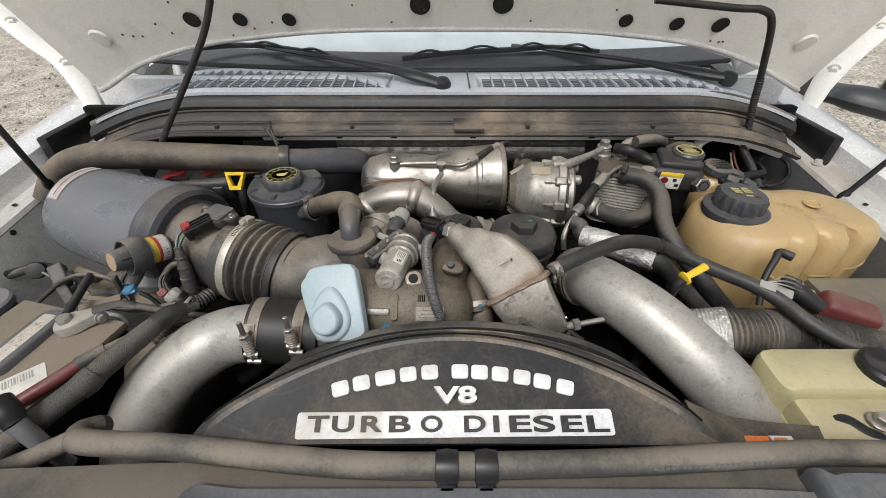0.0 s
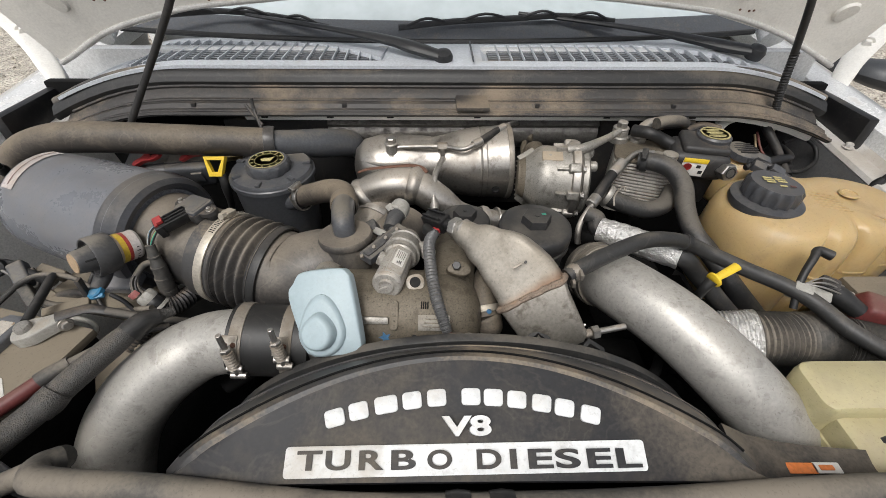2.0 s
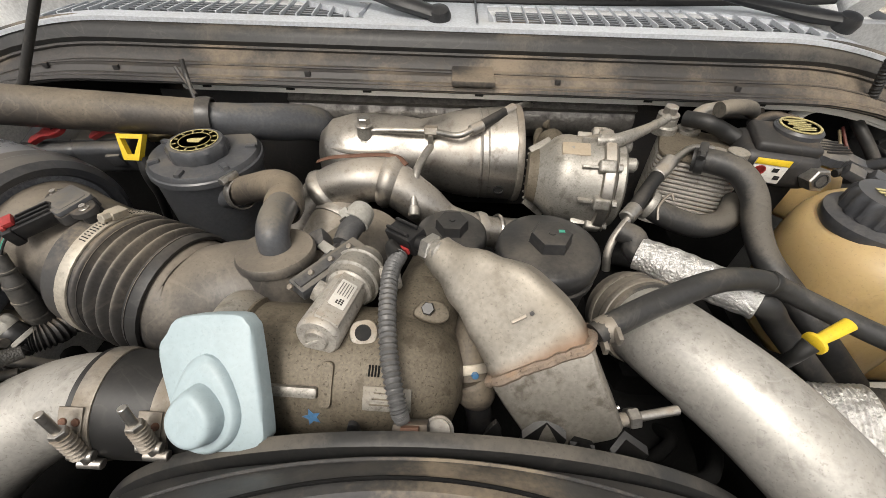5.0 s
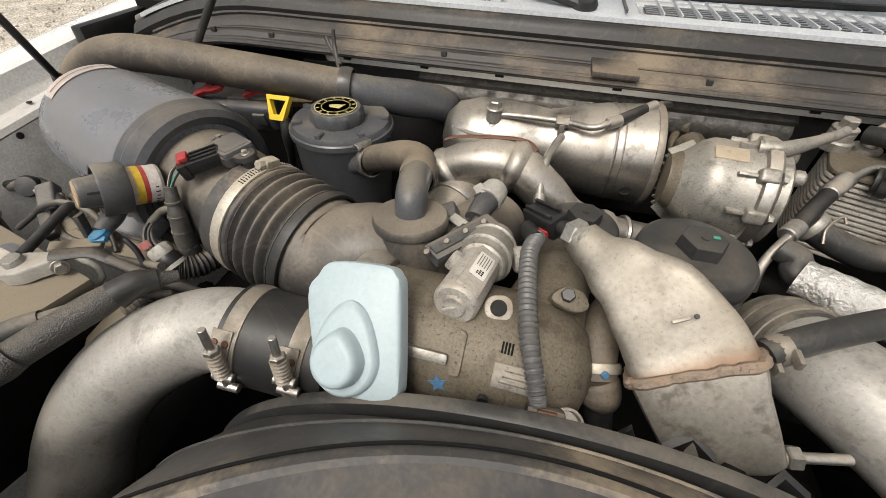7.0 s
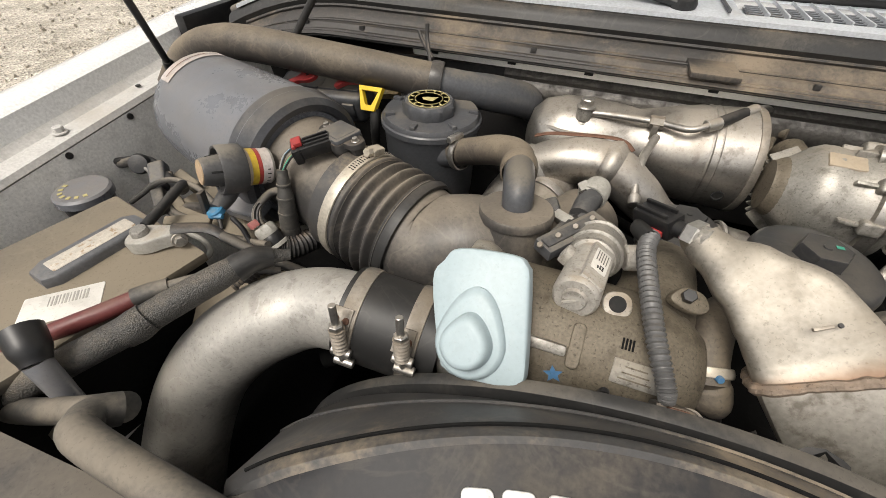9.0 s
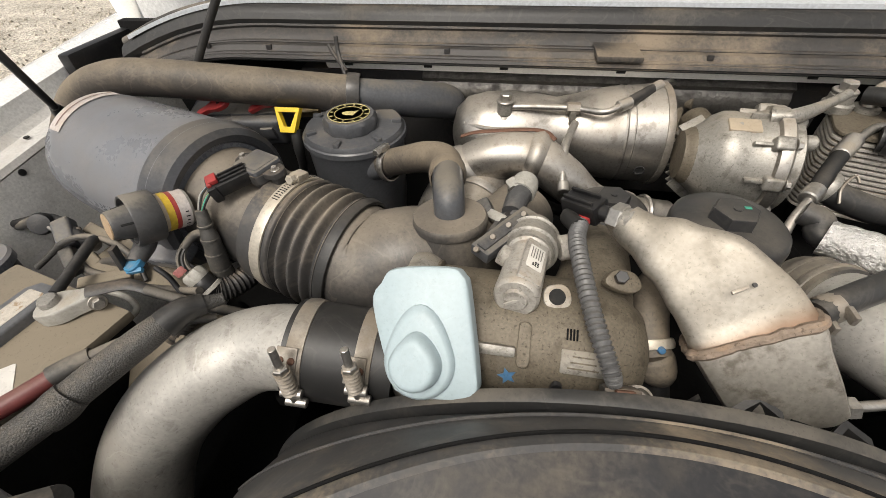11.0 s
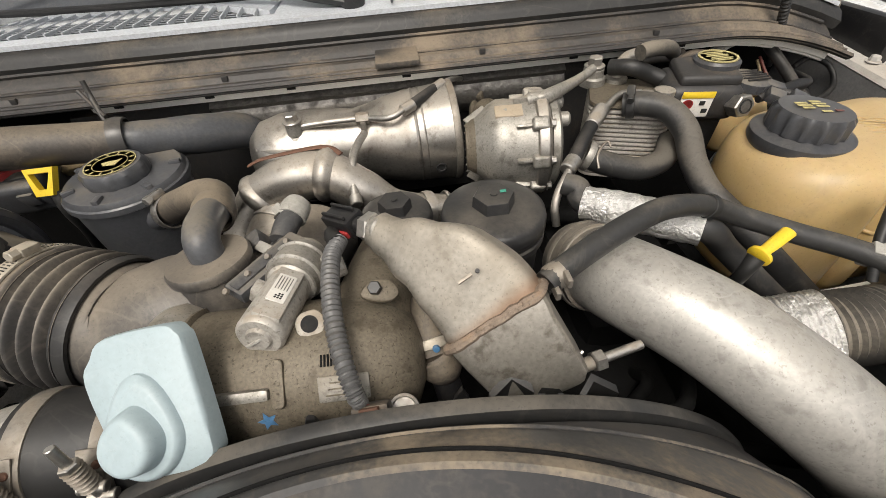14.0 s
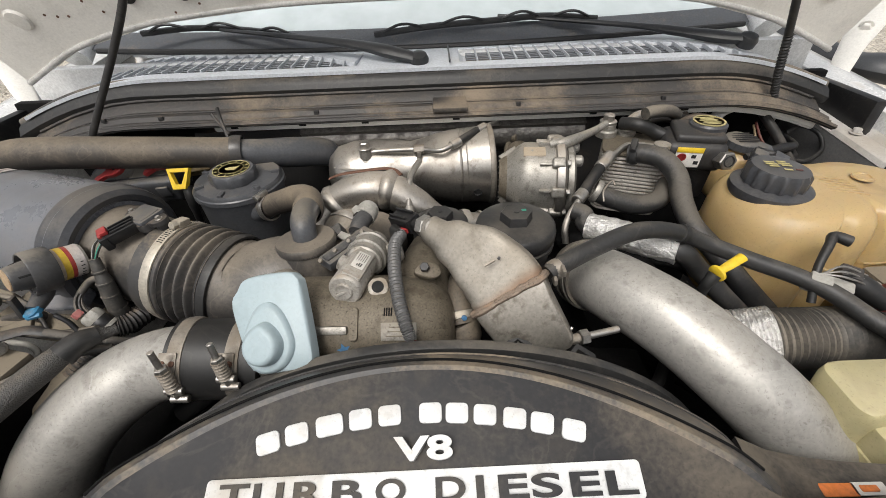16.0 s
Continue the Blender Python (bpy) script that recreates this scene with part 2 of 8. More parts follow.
M_yellow = surface("yellow_plastic", (0.72, 0.5, 0.03), 0.4, dust=0.12, bump=0.08, tint=0.1, grime=0.2)
M_red = surface("red_plastic", (0.33, 0.03, 0.03), 0.45, dust=0.16, bump=0.08)
M_darkred = surface("dusty_red_plastic", (0.13, 0.03, 0.028), 0.45, dust=0.34, dust_col=(0.15, 0.09, 0.07))
M_dullyellow = surface("dusty_yellow_print", (0.5, 0.34, 0.03), 0.45, dust=0.26, dust_col=(0.3, 0.24, 0.14))
M_dullred = surface("dusty_red_print", (0.30, 0.035, 0.03), 0.45, dust=0.26, dust_col=(0.22, 0.15, 0.11))
M_teal = surface("blue_connector_plastic", (0.03, 0.2, 0.36), 0.45, dust=0.22)
M_battery = surface("dusty_battery_case", (0.05, 0.047, 0.043), 0.55, dust=0.5, dust_col=(0.22, 0.185, 0.135), up=0.4, scale=5, cover=0.9, edge=0.25, bump=0.1, grime=0.4, scuff=0.2)
M_label = surface("white_sticker", (0.66, 0.64, 0.6), 0.5, dust=0.2, dust_col=(0.45, 0.4, 0.33), bump=0.04, tint=0.06, grime=0.25)
M_letter = surface("white_letter_paint", (0.66, 0.67, 0.67), 0.42, dust=0.24, dust_col=(0.42, 0.38, 0.32), bump=0.1, tint=0.15, scale=14, grime=0.35, spots=6)
# Dark print, and flat hole discs whose inner shade is this colour.
M_inkhole = surface("dark_print_and_hole_shade", (0.015, 0.015, 0.015), 0.95, dust=0.05, speck=0.0, scuff=0.0)
M_orange = surface("orange_sticker", (0.7, 0.2, 0.04), 0.5, dust=0.12, bump=0.04)
M_yellowprint = surface("faded_yellow_print", (0.46, 0.40, 0.18), 0.5, dust=0.2, dust_col=(0.22, 0.19, 0.12), bump=0.04, scale=60)
# Near-black base that puts deep shade into the colour; also used for dark marks.
M_dark = surface("deep_shade_and_mark_black", (0.006, 0.006, 0.006), 0.8, 0.0, dust=0.12, dust_col=(0.016, 0.014, 0.012), spec=0.15)
M_canrim = surface("dark_rim_plastic", (0.05, 0.052, 0.058), 0.3, dust=0.22, dust_col=(0.17, 0.15, 0.125), cover=0.6, edge=0.12, bump=0.06, scale=8)
M_filter = surface("dusty_filter_plastic", (0.022, 0.022, 0.023), 0.38, dust=0.22, dust_col=(0.13, 0.115, 0.095), cover=0.6, edge=0.12, scale=9)
M_band = surface("dusty_band_steel", (0.5, 0.46, 0.39), 0.38, 0.55, dust=0.34, dust_col=(0.33, 0.28, 0.21), scale=18, edge=0.15)
M_wiper = surface("wiper_black", (0.022, 0.023, 0.025), 0.45, dust=0.12, dust_col=(0.1, 0.1, 0.1))
M_greyplug = surface("grey_connector_plastic", (0.33, 0.32, 0.29), 0.5, dust=0.22)
M_darkplug = surface("dark_grey_plastic", (0.06, 0.06, 0.062), 0.45, dust=0.26, dust_col=(0.2, 0.18, 0.15))
M_pink = surface("pink_plastic", (0.42, 0.15, 0.14), 0.5, dust=0.24, dust_col=(0.3, 0.22, 0.18))
M_greenwire = surface("dusty_green_wire", (0.06, 0.1, 0.07), 0.5, dust=0.3, dust_col=(0.2, 0.18, 0.14))
M_brass = surface("dull_brass", (0.42, 0.33, 0.2), 0.45, 0.7, dust=0.28, dust_col=(0.3, 0.25, 0.18))
M_bluepaint = surface("blue_paint_dab", (0.06, 0.17, 0.32), 0.6, dust=0.2)
M_braid = surface("braided_sleeve", (0.05, 0.048, 0.045), 0.55, dust=0.33, dust_col=(0.17, 0.145, 0.11), up=0.35, bump=0.2, cell=620)
M_castpale = surface("pale_die_casting", (0.46, 0.435, 0.395), 0.45, 0.35, dust=0.27, dust_col=(0.27, 0.22, 0.16), scale=20, grain=420, bump=0.7, grime=0.7, spots=4, speck=0.45)
M_sheath = surface("grey_conduit_plastic", (0.09, 0.09, 0.09), 0.4, dust=0.24, dust_col=(0.2, 0.18, 0.15))
M_lid = surface("dusty_grey_black_plastic", (0.07, 0.073, 0.08), 0.34, dust=0.3, edge=0.06, dust_col=(0.17, 0.15, 0.12), bump=0.12, scale=8)
M_foildark = surface("dull_foil_facing", (0.2, 0.19, 0.175), 0.34, 0.7, dust=0.34, dust_col=(0.035, 0.03, 0.026), scale=60, grain=160, bump=0.9, deep=0.004)
M_cowltop = surface("pale_cowl_panel", (0.56, 0.59, 0.63), 0.4, dust=0.16, dust_col=(0.45, 0.44, 0.42), bump=0.05, grime=0.1, speck=0.1)
M_lip = surface("dusty_grey_white_lip", (0.52, 0.51, 0.49), 0.5, dust=0.34, dust_col=(0.36, 0.32, 0.27), up=0.2, scale=7, bump=0.08)
# Darker grey for the right apron: its shaded side is put into the colour.
M_apronshade = surface("shaded_apron_grey", (0.13, 0.13, 0.13), 0.55, dust=0.3, dust_col=(0.18, 0.165, 0.14), up=0.2, scale=6, bump=0.1)
M_tanhose = surface("tan_grey_hose", (0.05, 0.048, 0.045), 0.55, dust=0.40, dust_col=(0.22, 0.19, 0.15), up=0.35, bump=0.12, scale=7)
M_green = surface("green_paint_dab", (0.04, 0.28, 0.2), 0.6, dust=0.2)
M_datapad = surface("tan_data_pad", (0.4, 0.33, 0.25), 0.6, dust=0.3, dust_col=(0.34, 0.28, 0.2))
M_bar = surface("blue_grey_mesh_bar", (0.2, 0.215, 0.235), 0.5, dust=0.15, dust_col=(0.25, 0.25, 0.25))
M_mesh = surface("dark_cowl_mesh", (0.085, 0.092, 0.102), 0.55, dust=0.15)


def gravel_material():
    m, n, l, b = shader("pale_gravel")
    co = n.new("ShaderNodeTexCoord")
    v = n.new("ShaderNodeTexVoronoi"); v.inputs["Scale"].default_value = 38
    no = n.new("ShaderNodeTexNoise"); no.inputs["Scale"].default_value, no.inputs["Detail"].default_value = 3.0, 8
    l.new(co.outputs["Object"], v.inputs["Vector"]); l.new(co.outputs["Object"], no.inputs["Vector"])
    r = n.new("ShaderNodeValToRGB")
    r.color_ramp.elements[0].color, r.color_ramp.elements[1].color = (0.34, 0.29, 0.21, 1), (0.6, 0.53, 0.42, 1)
    r.color_ramp.elements[0].position, r.color_ramp.elements[1].position = 0.3, 0.7
    l.new(no.outputs["Fac"], r.inputs[0])
    bw = n.new("ShaderNodeRGBToBW"); l.new(v.outputs["Color"], bw.inputs[0])
    mix = n.new("ShaderNodeMixRGB"); mix.blend_type = 'OVERLAY'; mix.inputs[0].default_value = 0.5
    l.new(r.outputs[0], mix.inputs[1]); l.new(bw.outputs[0], mix.inputs[2])
    hs = n.new("ShaderNodeHueSaturation"); hs.inputs["Saturation"].default_value = 0.7
    l.new(mix.outputs[0], hs.inputs["Color"]); l.new(hs.outputs[0], b.inputs["Base Color"])
    b.inputs["Roughness"].default_value = 0.95
    bp = n.new("ShaderNodeBump"); bp.inputs["Distance"].default_value = 0.02
    l.new(v.outputs["Distance"], bp.inputs["Height"]); l.new(bp.outputs[0], b.inputs["Normal"])
    return m


M_gravel = gravel_material()


def dusty_sky_glass():
    """Clear glass under a mottled pale film: dust, with the sky's reflection painted in."""
    m, n, l, b = shader("windscreen_glass")
    b.inputs["Base Color"].default_value = (0.86, 0.93, 0.92, 1)
    b.inputs["Roughness"].default_value = 0.03
    b.inputs["Transmission Weight"].default_value = 1.0
    b.inputs["IOR"].default_value = 1.5
    film = n.new("ShaderNodeBsdfDiffuse")
    film.inputs["Color"].default_value = (0.72, 0.78, 0.8, 1)
    co = n.new("ShaderNodeTexCoord")
    no = n.new("ShaderNodeTexNoise"); no.inputs["Scale"].default_value, no.inputs["Detail"].default_value = 9.0, 8.0
    l.new(co.outputs["Object"], no.inputs["Vector"])
    mr = n.new("ShaderNodeMapRange")
    mr.inputs["To Min"].default_value, mr.inputs["To Max"].default_value = 0.3, 0.8
    l.new(no.outputs["Fac"], mr.inputs["Value"])
    mix = n.new("ShaderNodeMixShader")
    l.new(mr.outputs[0], mix.inputs[0]); l.new(b.outputs[0], mix.inputs[1]); l.new(film.outputs[0], mix.inputs[2])
    l.new(mix.outputs[0], n["Material Output"].inputs["Surface"])
    return m


M_glass = dusty_sky_glass()


# ---- building tools ----
V = Vector


ORIGIN = {}


def thing(name, at, label, category, group="", kind="", size=1.0, move=(0, 0, 0)):
    """An Empty at the base of a thing. size scales the whole thing about that base, move shifts it."""
    ob = new(name)
    ob.location = V(at) + V(move)
    ob.scale = (size, size, size)
    ob.empty_display_size = 0.02
    ORIGIN[ob.name] = V(at)
    return tagged(ob, label, category, group, kind)


def part(name, bm, material, parent=None, label="", smooth=40.0):
    """One mesh object from a bmesh in world coordinates, under a thing or under another part."""
    bmesh.ops.recalc_face_normals(bm, faces=bm.faces)
    lim = radians(smooth)
    for f in bm.faces:
        f.smooth = True
    for e in bm.edges:
        if len(e.link_faces) == 2 and e.calc_face_angle(0.0) > lim:
            e.smooth = False
    me = bpy.data.meshes.new(name)
    bm.to_mesh(me)
    bm.free()
    me.materials.append(material)
    ob = new(name, me)
    if parent is not None:
        ob.parent = parent
        if parent.type == 'EMPTY':
            ob.location = -ORIGIN[parent.name]
    if label:
        ob["label"] = label
    return ob


def spline(pts, n):
    """Points of a smooth curve through pts, n a span, each with its place along the control points."""
    pts = [V(p) for p in pts]
    if len(pts) == 2 or n == 1:
        n = max(n, 1)
        return [(pts[i].lerp(pts[i + 1], k / n), i + k / n) for i in range(len(pts) - 1) for k in range(n)] + [(pts[-1], len(pts) - 1)]
    ext = [2 * pts[0] - pts[1]] + pts + [2 * pts[-1] - pts[-2]]
    out = []
    for i in range(1, len(ext) - 2):
        a, b, c, d = ext[i - 1:i + 3]
        for k in range(n):
            t = k / n
            out.append((0.5 * (2 * b + (c - a) * t + (2 * a - 5 * b + 4 * c - d) * t * t + (3 * b - a - 3 * c + d) * t ** 3), i - 1 + t))
    out.append((pts[-1], len(pts) - 1))
    return out


def skin(bm, rings, caps=True, closed=True):
    vs = [[bm.verts.new(p) for p in ring] for ring in rings]
    k = len(vs[0])
    for a, b in zip(vs, vs[1:]):
        for i in range(k if closed else k - 1):
            j = (i + 1) % k
            bm.faces.new((a[i], a[j], b[j], b[i]))
    if caps and closed:
        bm.faces.new(vs[0][::-1])
        bm.faces.new(vs[-1])
    return bm


def tube(pts, r, seg=16, n=8, ripple=None, bm=None, flat=1.0, hollow=0.0):
    """A pipe through pts; r one radius or one for each point; ripple = (rings, height); flat squeezes its height."""
    bm = bm or bmesh.new()
    path = spline(pts, n)
    rs = [r] * len(pts) if isinstance(r, (int, float)) else list(r)
    rings, up = [], None
    for i, (p, s) in enumerate(path):
        d = (path[min(i + 1, len(path) - 1)][0] - path[max(i - 1, 0)][0]).normalized()
        if up is None:
            up = V((0, 0, 1)) if abs(d.z) < 0.9 else V((0, 1, 0))
        side = d.cross(up).normalized()
        up = side.cross(d).normalized()
        k = min(int(s), len(rs) - 2)
        f = s - k
        f = f * f * (3 - 2 * f)
        rad = rs[k] * (1 - f) + rs[k + 1] * f
        if ripple:
            rad += ripple[1] * math.cos(2 * math.pi * ripple[0] * i / (len(path) - 1))
        rings.append([p + rad * (math.cos(a) * side + math.sin(a) * flat * up) for a in (2 * math.pi * q / seg for q in range(seg))])
    if hollow:
        c0, c1 = path[0][0], path[-1][0]
        inner = [[c1 + (q - c1) * hollow for q in rings[-1]]]
        deep = [[q - (path[-1][0] - path[-3][0]) * 1.2 for q in inner[0]]]
        rings = rings + inner + deep
    return skin(bm, rings)


def axes(axis):
    d = V(axis).normalized()
    u = V((0, 0, 1)) if abs(d.z) < 0.9 else V((0, 1, 0))
    s = d.cross(u).normalized()
    return s, s.cross(d).normalized(), d


def lathe(profile, at, axis=(0, 0, 1), seg=32, bm=None, knurl=None, a0=0.0, a1=360.0):
    """A turned shape: profile of (radius, height) along axis from at; knurl = (teeth, depth, first row, last row)."""
    bm = bm or bmesh.new()
    s, u, d = axes(axis)
    at = V(at)
    full = abs(a1 - a0) >= 359.9
    rings = []
    for row, (r, h) in enumerate(profile):
        ring = []
        for q in range(seg if full else seg + 1):
            a = radians(a0 + (a1 - a0) * q / seg)
            rr = r
            if knurl and knurl[2] <= row <= knurl[3]:
                rr = r * (1 - knurl[1] * (1 if (q * knurl[0] * 2 // seg) % 2 else 0))
            ring.append(at + d * h + rr * (math.cos(a) * s + math.sin(a) * u))
        rings.append(ring)
    return skin(bm, rings, caps=full, closed=full)


def rod(a, b, r, seg=16, bevel=0.15, bm=None):
    a, b = V(a), V(b)
    h = (b - a).length
    k = min(r * bevel, h * 0.3)
    return lathe([(r - k, 0), (r, k), (r, h - k), (r - k, h)], a, b - a, seg, bm)


def hexnut(a, b, r, bm=None):
    return rod(a, b, r, 6, 0.12, bm)


def band(a, b, r, thick=0.0015, seg=36, bm=None):
    """A clamp band round the line from a to b: a short sleeve with an inside."""
    a, b = V(a), V(b)
    h = (b - a).length
    bm = bm or bmesh.new()
    s, u, d = axes(b - a)
    prof = [(r - thick, 0), (r, 0.0005), (r + thick * 0.6, h * 0.5), (r, h - 0.0005), (r - thick, h)]
    rings = [[a + d * hh + rr * (math.cos(t) * s + math.sin(t) * u) for t in (2 * math.pi * q / seg for q in range(seg))] for rr, hh in prof]
    return skin(bm, rings + [rings[0]], caps=False)


def frame_of(at, x_dir, up):
    """A matrix at a place with its x along x_dir and its z as near up as can be."""
    x = V(x_dir).normalized()
    y = V(up).cross(x).normalized()
    z = x.cross(y)
    m = Matrix((x, y, z)).transposed().to_4x4()
    m.translation = V(at)
    return m


def block(size, m, bevel=0.003, seg=2, bm=None, taper=1.0):
    """A box with rounded edges, centred on the matrix m; taper narrows its top."""
    tmp = bmesh.new()
    bmesh.ops.create_cube(tmp, size=1.0)
    for v in tmp.verts:
        k = taper if v.co.z > 0 else 1.0
        v.co = V((v.co.x * size[0] * k, v.co.y * size[1] * k, v.co.z * size[2]))
    if bevel:
        bmesh.ops.bevel(tmp, geom=list(tmp.edges), offset=min(bevel, 0.45 * min(size)), segments=seg, affect='EDGES', profile=0.6)
    return merge(tmp, m, bm)


def merge(tmp, m, bm=None):
    tmp.transform(m)
    if bm is None:
        return tmp
    me = bpy.data.meshes.new("t")
    tmp.to_mesh(me)
    tmp.free()
    bm.from_mesh(me)
    bpy.data.meshes.remove(me)
    return bm


def box(lo, hi, bevel=0.003, bm=None):
    lo, hi = V(lo), V(hi)
    return block(hi - lo, Matrix.Translation((lo + hi) / 2), bevel, bm=bm)


def rrect(w, h, r, n=5):
    out = []
    for cx, cy, a in ((w / 2 - r, h / 2 - r, 0), (-w / 2 + r, h / 2 - r, 90), (-w / 2 + r, -h / 2 + r, 180), (w / 2 - r, -h / 2 + r, 270)):
        out += [(cx + r * math.cos(radians(a + 90 * k / n)), cy + r * math.sin(radians(a + 90 * k / n))) for k in range(n + 1)]
    return out


def slab(outline, thick, m, bevel=0.001, bm=None, inset=None):
    """A flat plate of that outline, its back on the plane of m, with a rounded front edge."""
    rings = []
    cx = sum(p[0] for p in outline) / len(outline)
    cy = sum(p[1] for p in outline) / len(outline)
    rad = max(math.hypot(p[0] - cx, p[1] - cy) for p in outline)
    for z, k in ((0, 0), (thick - bevel, 0), (thick - 0.3 * bevel, 0.3), (thick, 1.0)):
        f = 1 - k * bevel / rad
        rings.append([V((cx + (x - cx) * f, cy + (y - cy) * f, z)) for x, y in outline])
    tmp = skin(bmesh.new(), rings)
    return merge(tmp, m, bm)


def bolt(name, at, axis, r, parent, material=None, washer=True):
    d = V(axis).normalized()
    at = V(at)
    bm = bmesh.new()
    if washer:
        rod(at, at + d * r * 0.35, r * 1.45, 18, bm=bm)
    hexnut(at + d * r * 0.3, at + d * r * 1.4, r, bm)
    return part(name, bm, material or M_steel, parent)


def worm_clamp(at, axis, r, parent, width=0.012, spin=0.0, material=None):
    """A hose clamp: a band, its screw housing and the screw."""
    d = V(axis).normalized()
    at = V(at)
    b = part("hose_clamp", band(at - d * width / 2, at + d * width / 2, r + 0.0012), material or M_steel, parent, "steel worm-drive hose clamp")
    s, u, _ = axes(d)
    o = math.cos(radians(spin)) * u + math.sin(radians(spin)) * s
    tan = d.cross(o)
    c = at + o * (r + 0.005)
    part("clamp_housing", block((0.017, width * 0.95, 0.008), frame_of(c, tan, o), 0.002), material or M_steel, b)
    part("clamp_screw", hexnut(c + tan * 0.008, c + tan * 0.016, 0.005), material or M_steel, b)
    return b


def text_mesh(name, body, height, m, material, parent, width=None, depth=0.0008, bold=0.0):
    cu = bpy.data.curves.new(name, 'FONT')
    cu.body, cu.size, cu.extrude, cu.offset = body, 1.0, depth, bold
    cu.align_x, cu.align_y = 'CENTER', 'CENTER'
    tmp = new("tmp", cu)
    bpy.context.view_layer.update()
    me = bpy.data.meshes.new_from_object(tmp.evaluated_get(bpy.context.evaluated_depsgraph_get()))
    bpy.data.objects.remove(tmp)
    bpy.data.curves.remove(cu)
    xs, ys = [v.co.x for v in me.vertices], [v.co.y for v in me.vertices]
    ky = height / (max(ys) - min(ys))
    kx = width / (max(xs) - min(xs)) if width else ky
    cx, cy = (max(xs) + min(xs)) / 2, (max(ys) + min(ys)) / 2
    for v in me.vertices:
        v.co = m @ V(((v.co.x - cx) * kx, (v.co.y - cy) * ky, v.co.z))
    me.name = name
    me.materials.append(material)
    ob = new(name, me)
    ob.parent = parent
    if parent.type == 'EMPTY':
        ob.location = -ORIGIN[parent.name]
    return ob


def smooth_loop(pts, n=4):
    m = len(pts)
    out = []
    for i in range(m):
        a, b, c, d = (V((*pts[(i + k - 1) % m], 0)) for k in range(4))
        for k in range(n):
            t = k / n
            p = 0.5 * (2 * b + (c - a) * t + (2 * a - 5 * b + 4 * c - d) * t * t + (3 * b - a - 3 * c + d) * t ** 3)
            out.append((p.x, p.y))
    return out


def bar(name, p, q, w, t, up, material, parent, label=""):
    p, q = V(p), V(q)
    return part(name, block(((q - p).length, w, t), frame_of((p + q) / 2, q - p, up), min(w, t) * 0.2), material, parent, label)


# ---- the setting ----
def grid(nx, ny, fn, bm=None, thick=None):
    """A sheet of nx by ny cells from fn(u, v); with thick, closed by an offset copy along thick."""
    bm = bm or bmesh.new()
    a = [[bm.verts.new(fn(i / nx, j / ny)) for j in range(ny + 1)] for i in range(nx + 1)]
    for i in range(nx):
        for j in range(ny):
            bm.faces.new((a[i][j], a[i + 1][j], a[i + 1][j + 1], a[i][j + 1]))
    if thick:
        t = V(thick)
        b = [[bm.verts.new(v.co + t) for v in row] for row in a]
        for i in range(nx):
            for j in range(ny):
                bm.faces.new((b[i][j], b[i][j + 1], b[i + 1][j + 1], b[i + 1][j]))
        rim = [(a[i][0], a[i + 1][0], b[i + 1][0], b[i][0]) for i in range(nx)] + [(a[i][ny], b[i][ny], b[i + 1][ny], a[i + 1][ny]) for i in range(nx)]
        rim += [(a[0][j], b[0][j], b[0][j + 1], a[0][j + 1]) for j in range(ny)] + [(a[nx][j], a[nx][j + 1], b[nx][j + 1], b[nx][j]) for j in range(ny)]
        for f in rim:
            bm.faces.new(f)
    return bm


tagged(part("ground", grid(40, 40, lambda u, v: V(((u - 0.5) * 900, (v - 0.5) * 900, 0.0))), M_gravel), "pale dry gravel ground under the parked truck", "ground", kind="structure")
_bm = bmesh.new()
_rng = random.Random(4)
for _ in range(2600):
    _x, _y, _r = _rng.choice((-1, 1)) * _rng.uniform(1.2, 7.0), _rng.uniform(0.5, 8.0), _rng.uniform(0.008, 0.03)
    _m = pose(_x, _y, _r * 0.3, _rng.uniform(0, 360), _rng.uniform(0, 360), _rng.uniform(0, 360))
    _t = bmesh.new()
    bmesh.ops.create_icosphere(_t, subdivisions=1, radius=_r)
    for _v in _t.verts:
        _v.co = _m @ V((_v.co.x, _v.co.y * 0.8, _v.co.z * 0.55))
    _base = len(_bm.verts)
    _vs = [_bm.verts.new(_v.co) for _v in _t.verts]
    _t.verts.index_update()
    for _f in _t.faces:
        _bm.faces.new([_vs[_v.index] for _v in _f.verts])
    _t.free()
tagged(part("gravel_stones", _bm, M_gravel), "loose pale stones scattered over the gravel", "gravel", kind="stuff")


def lipz(y):
    return 0.10 * (y - 0.75)


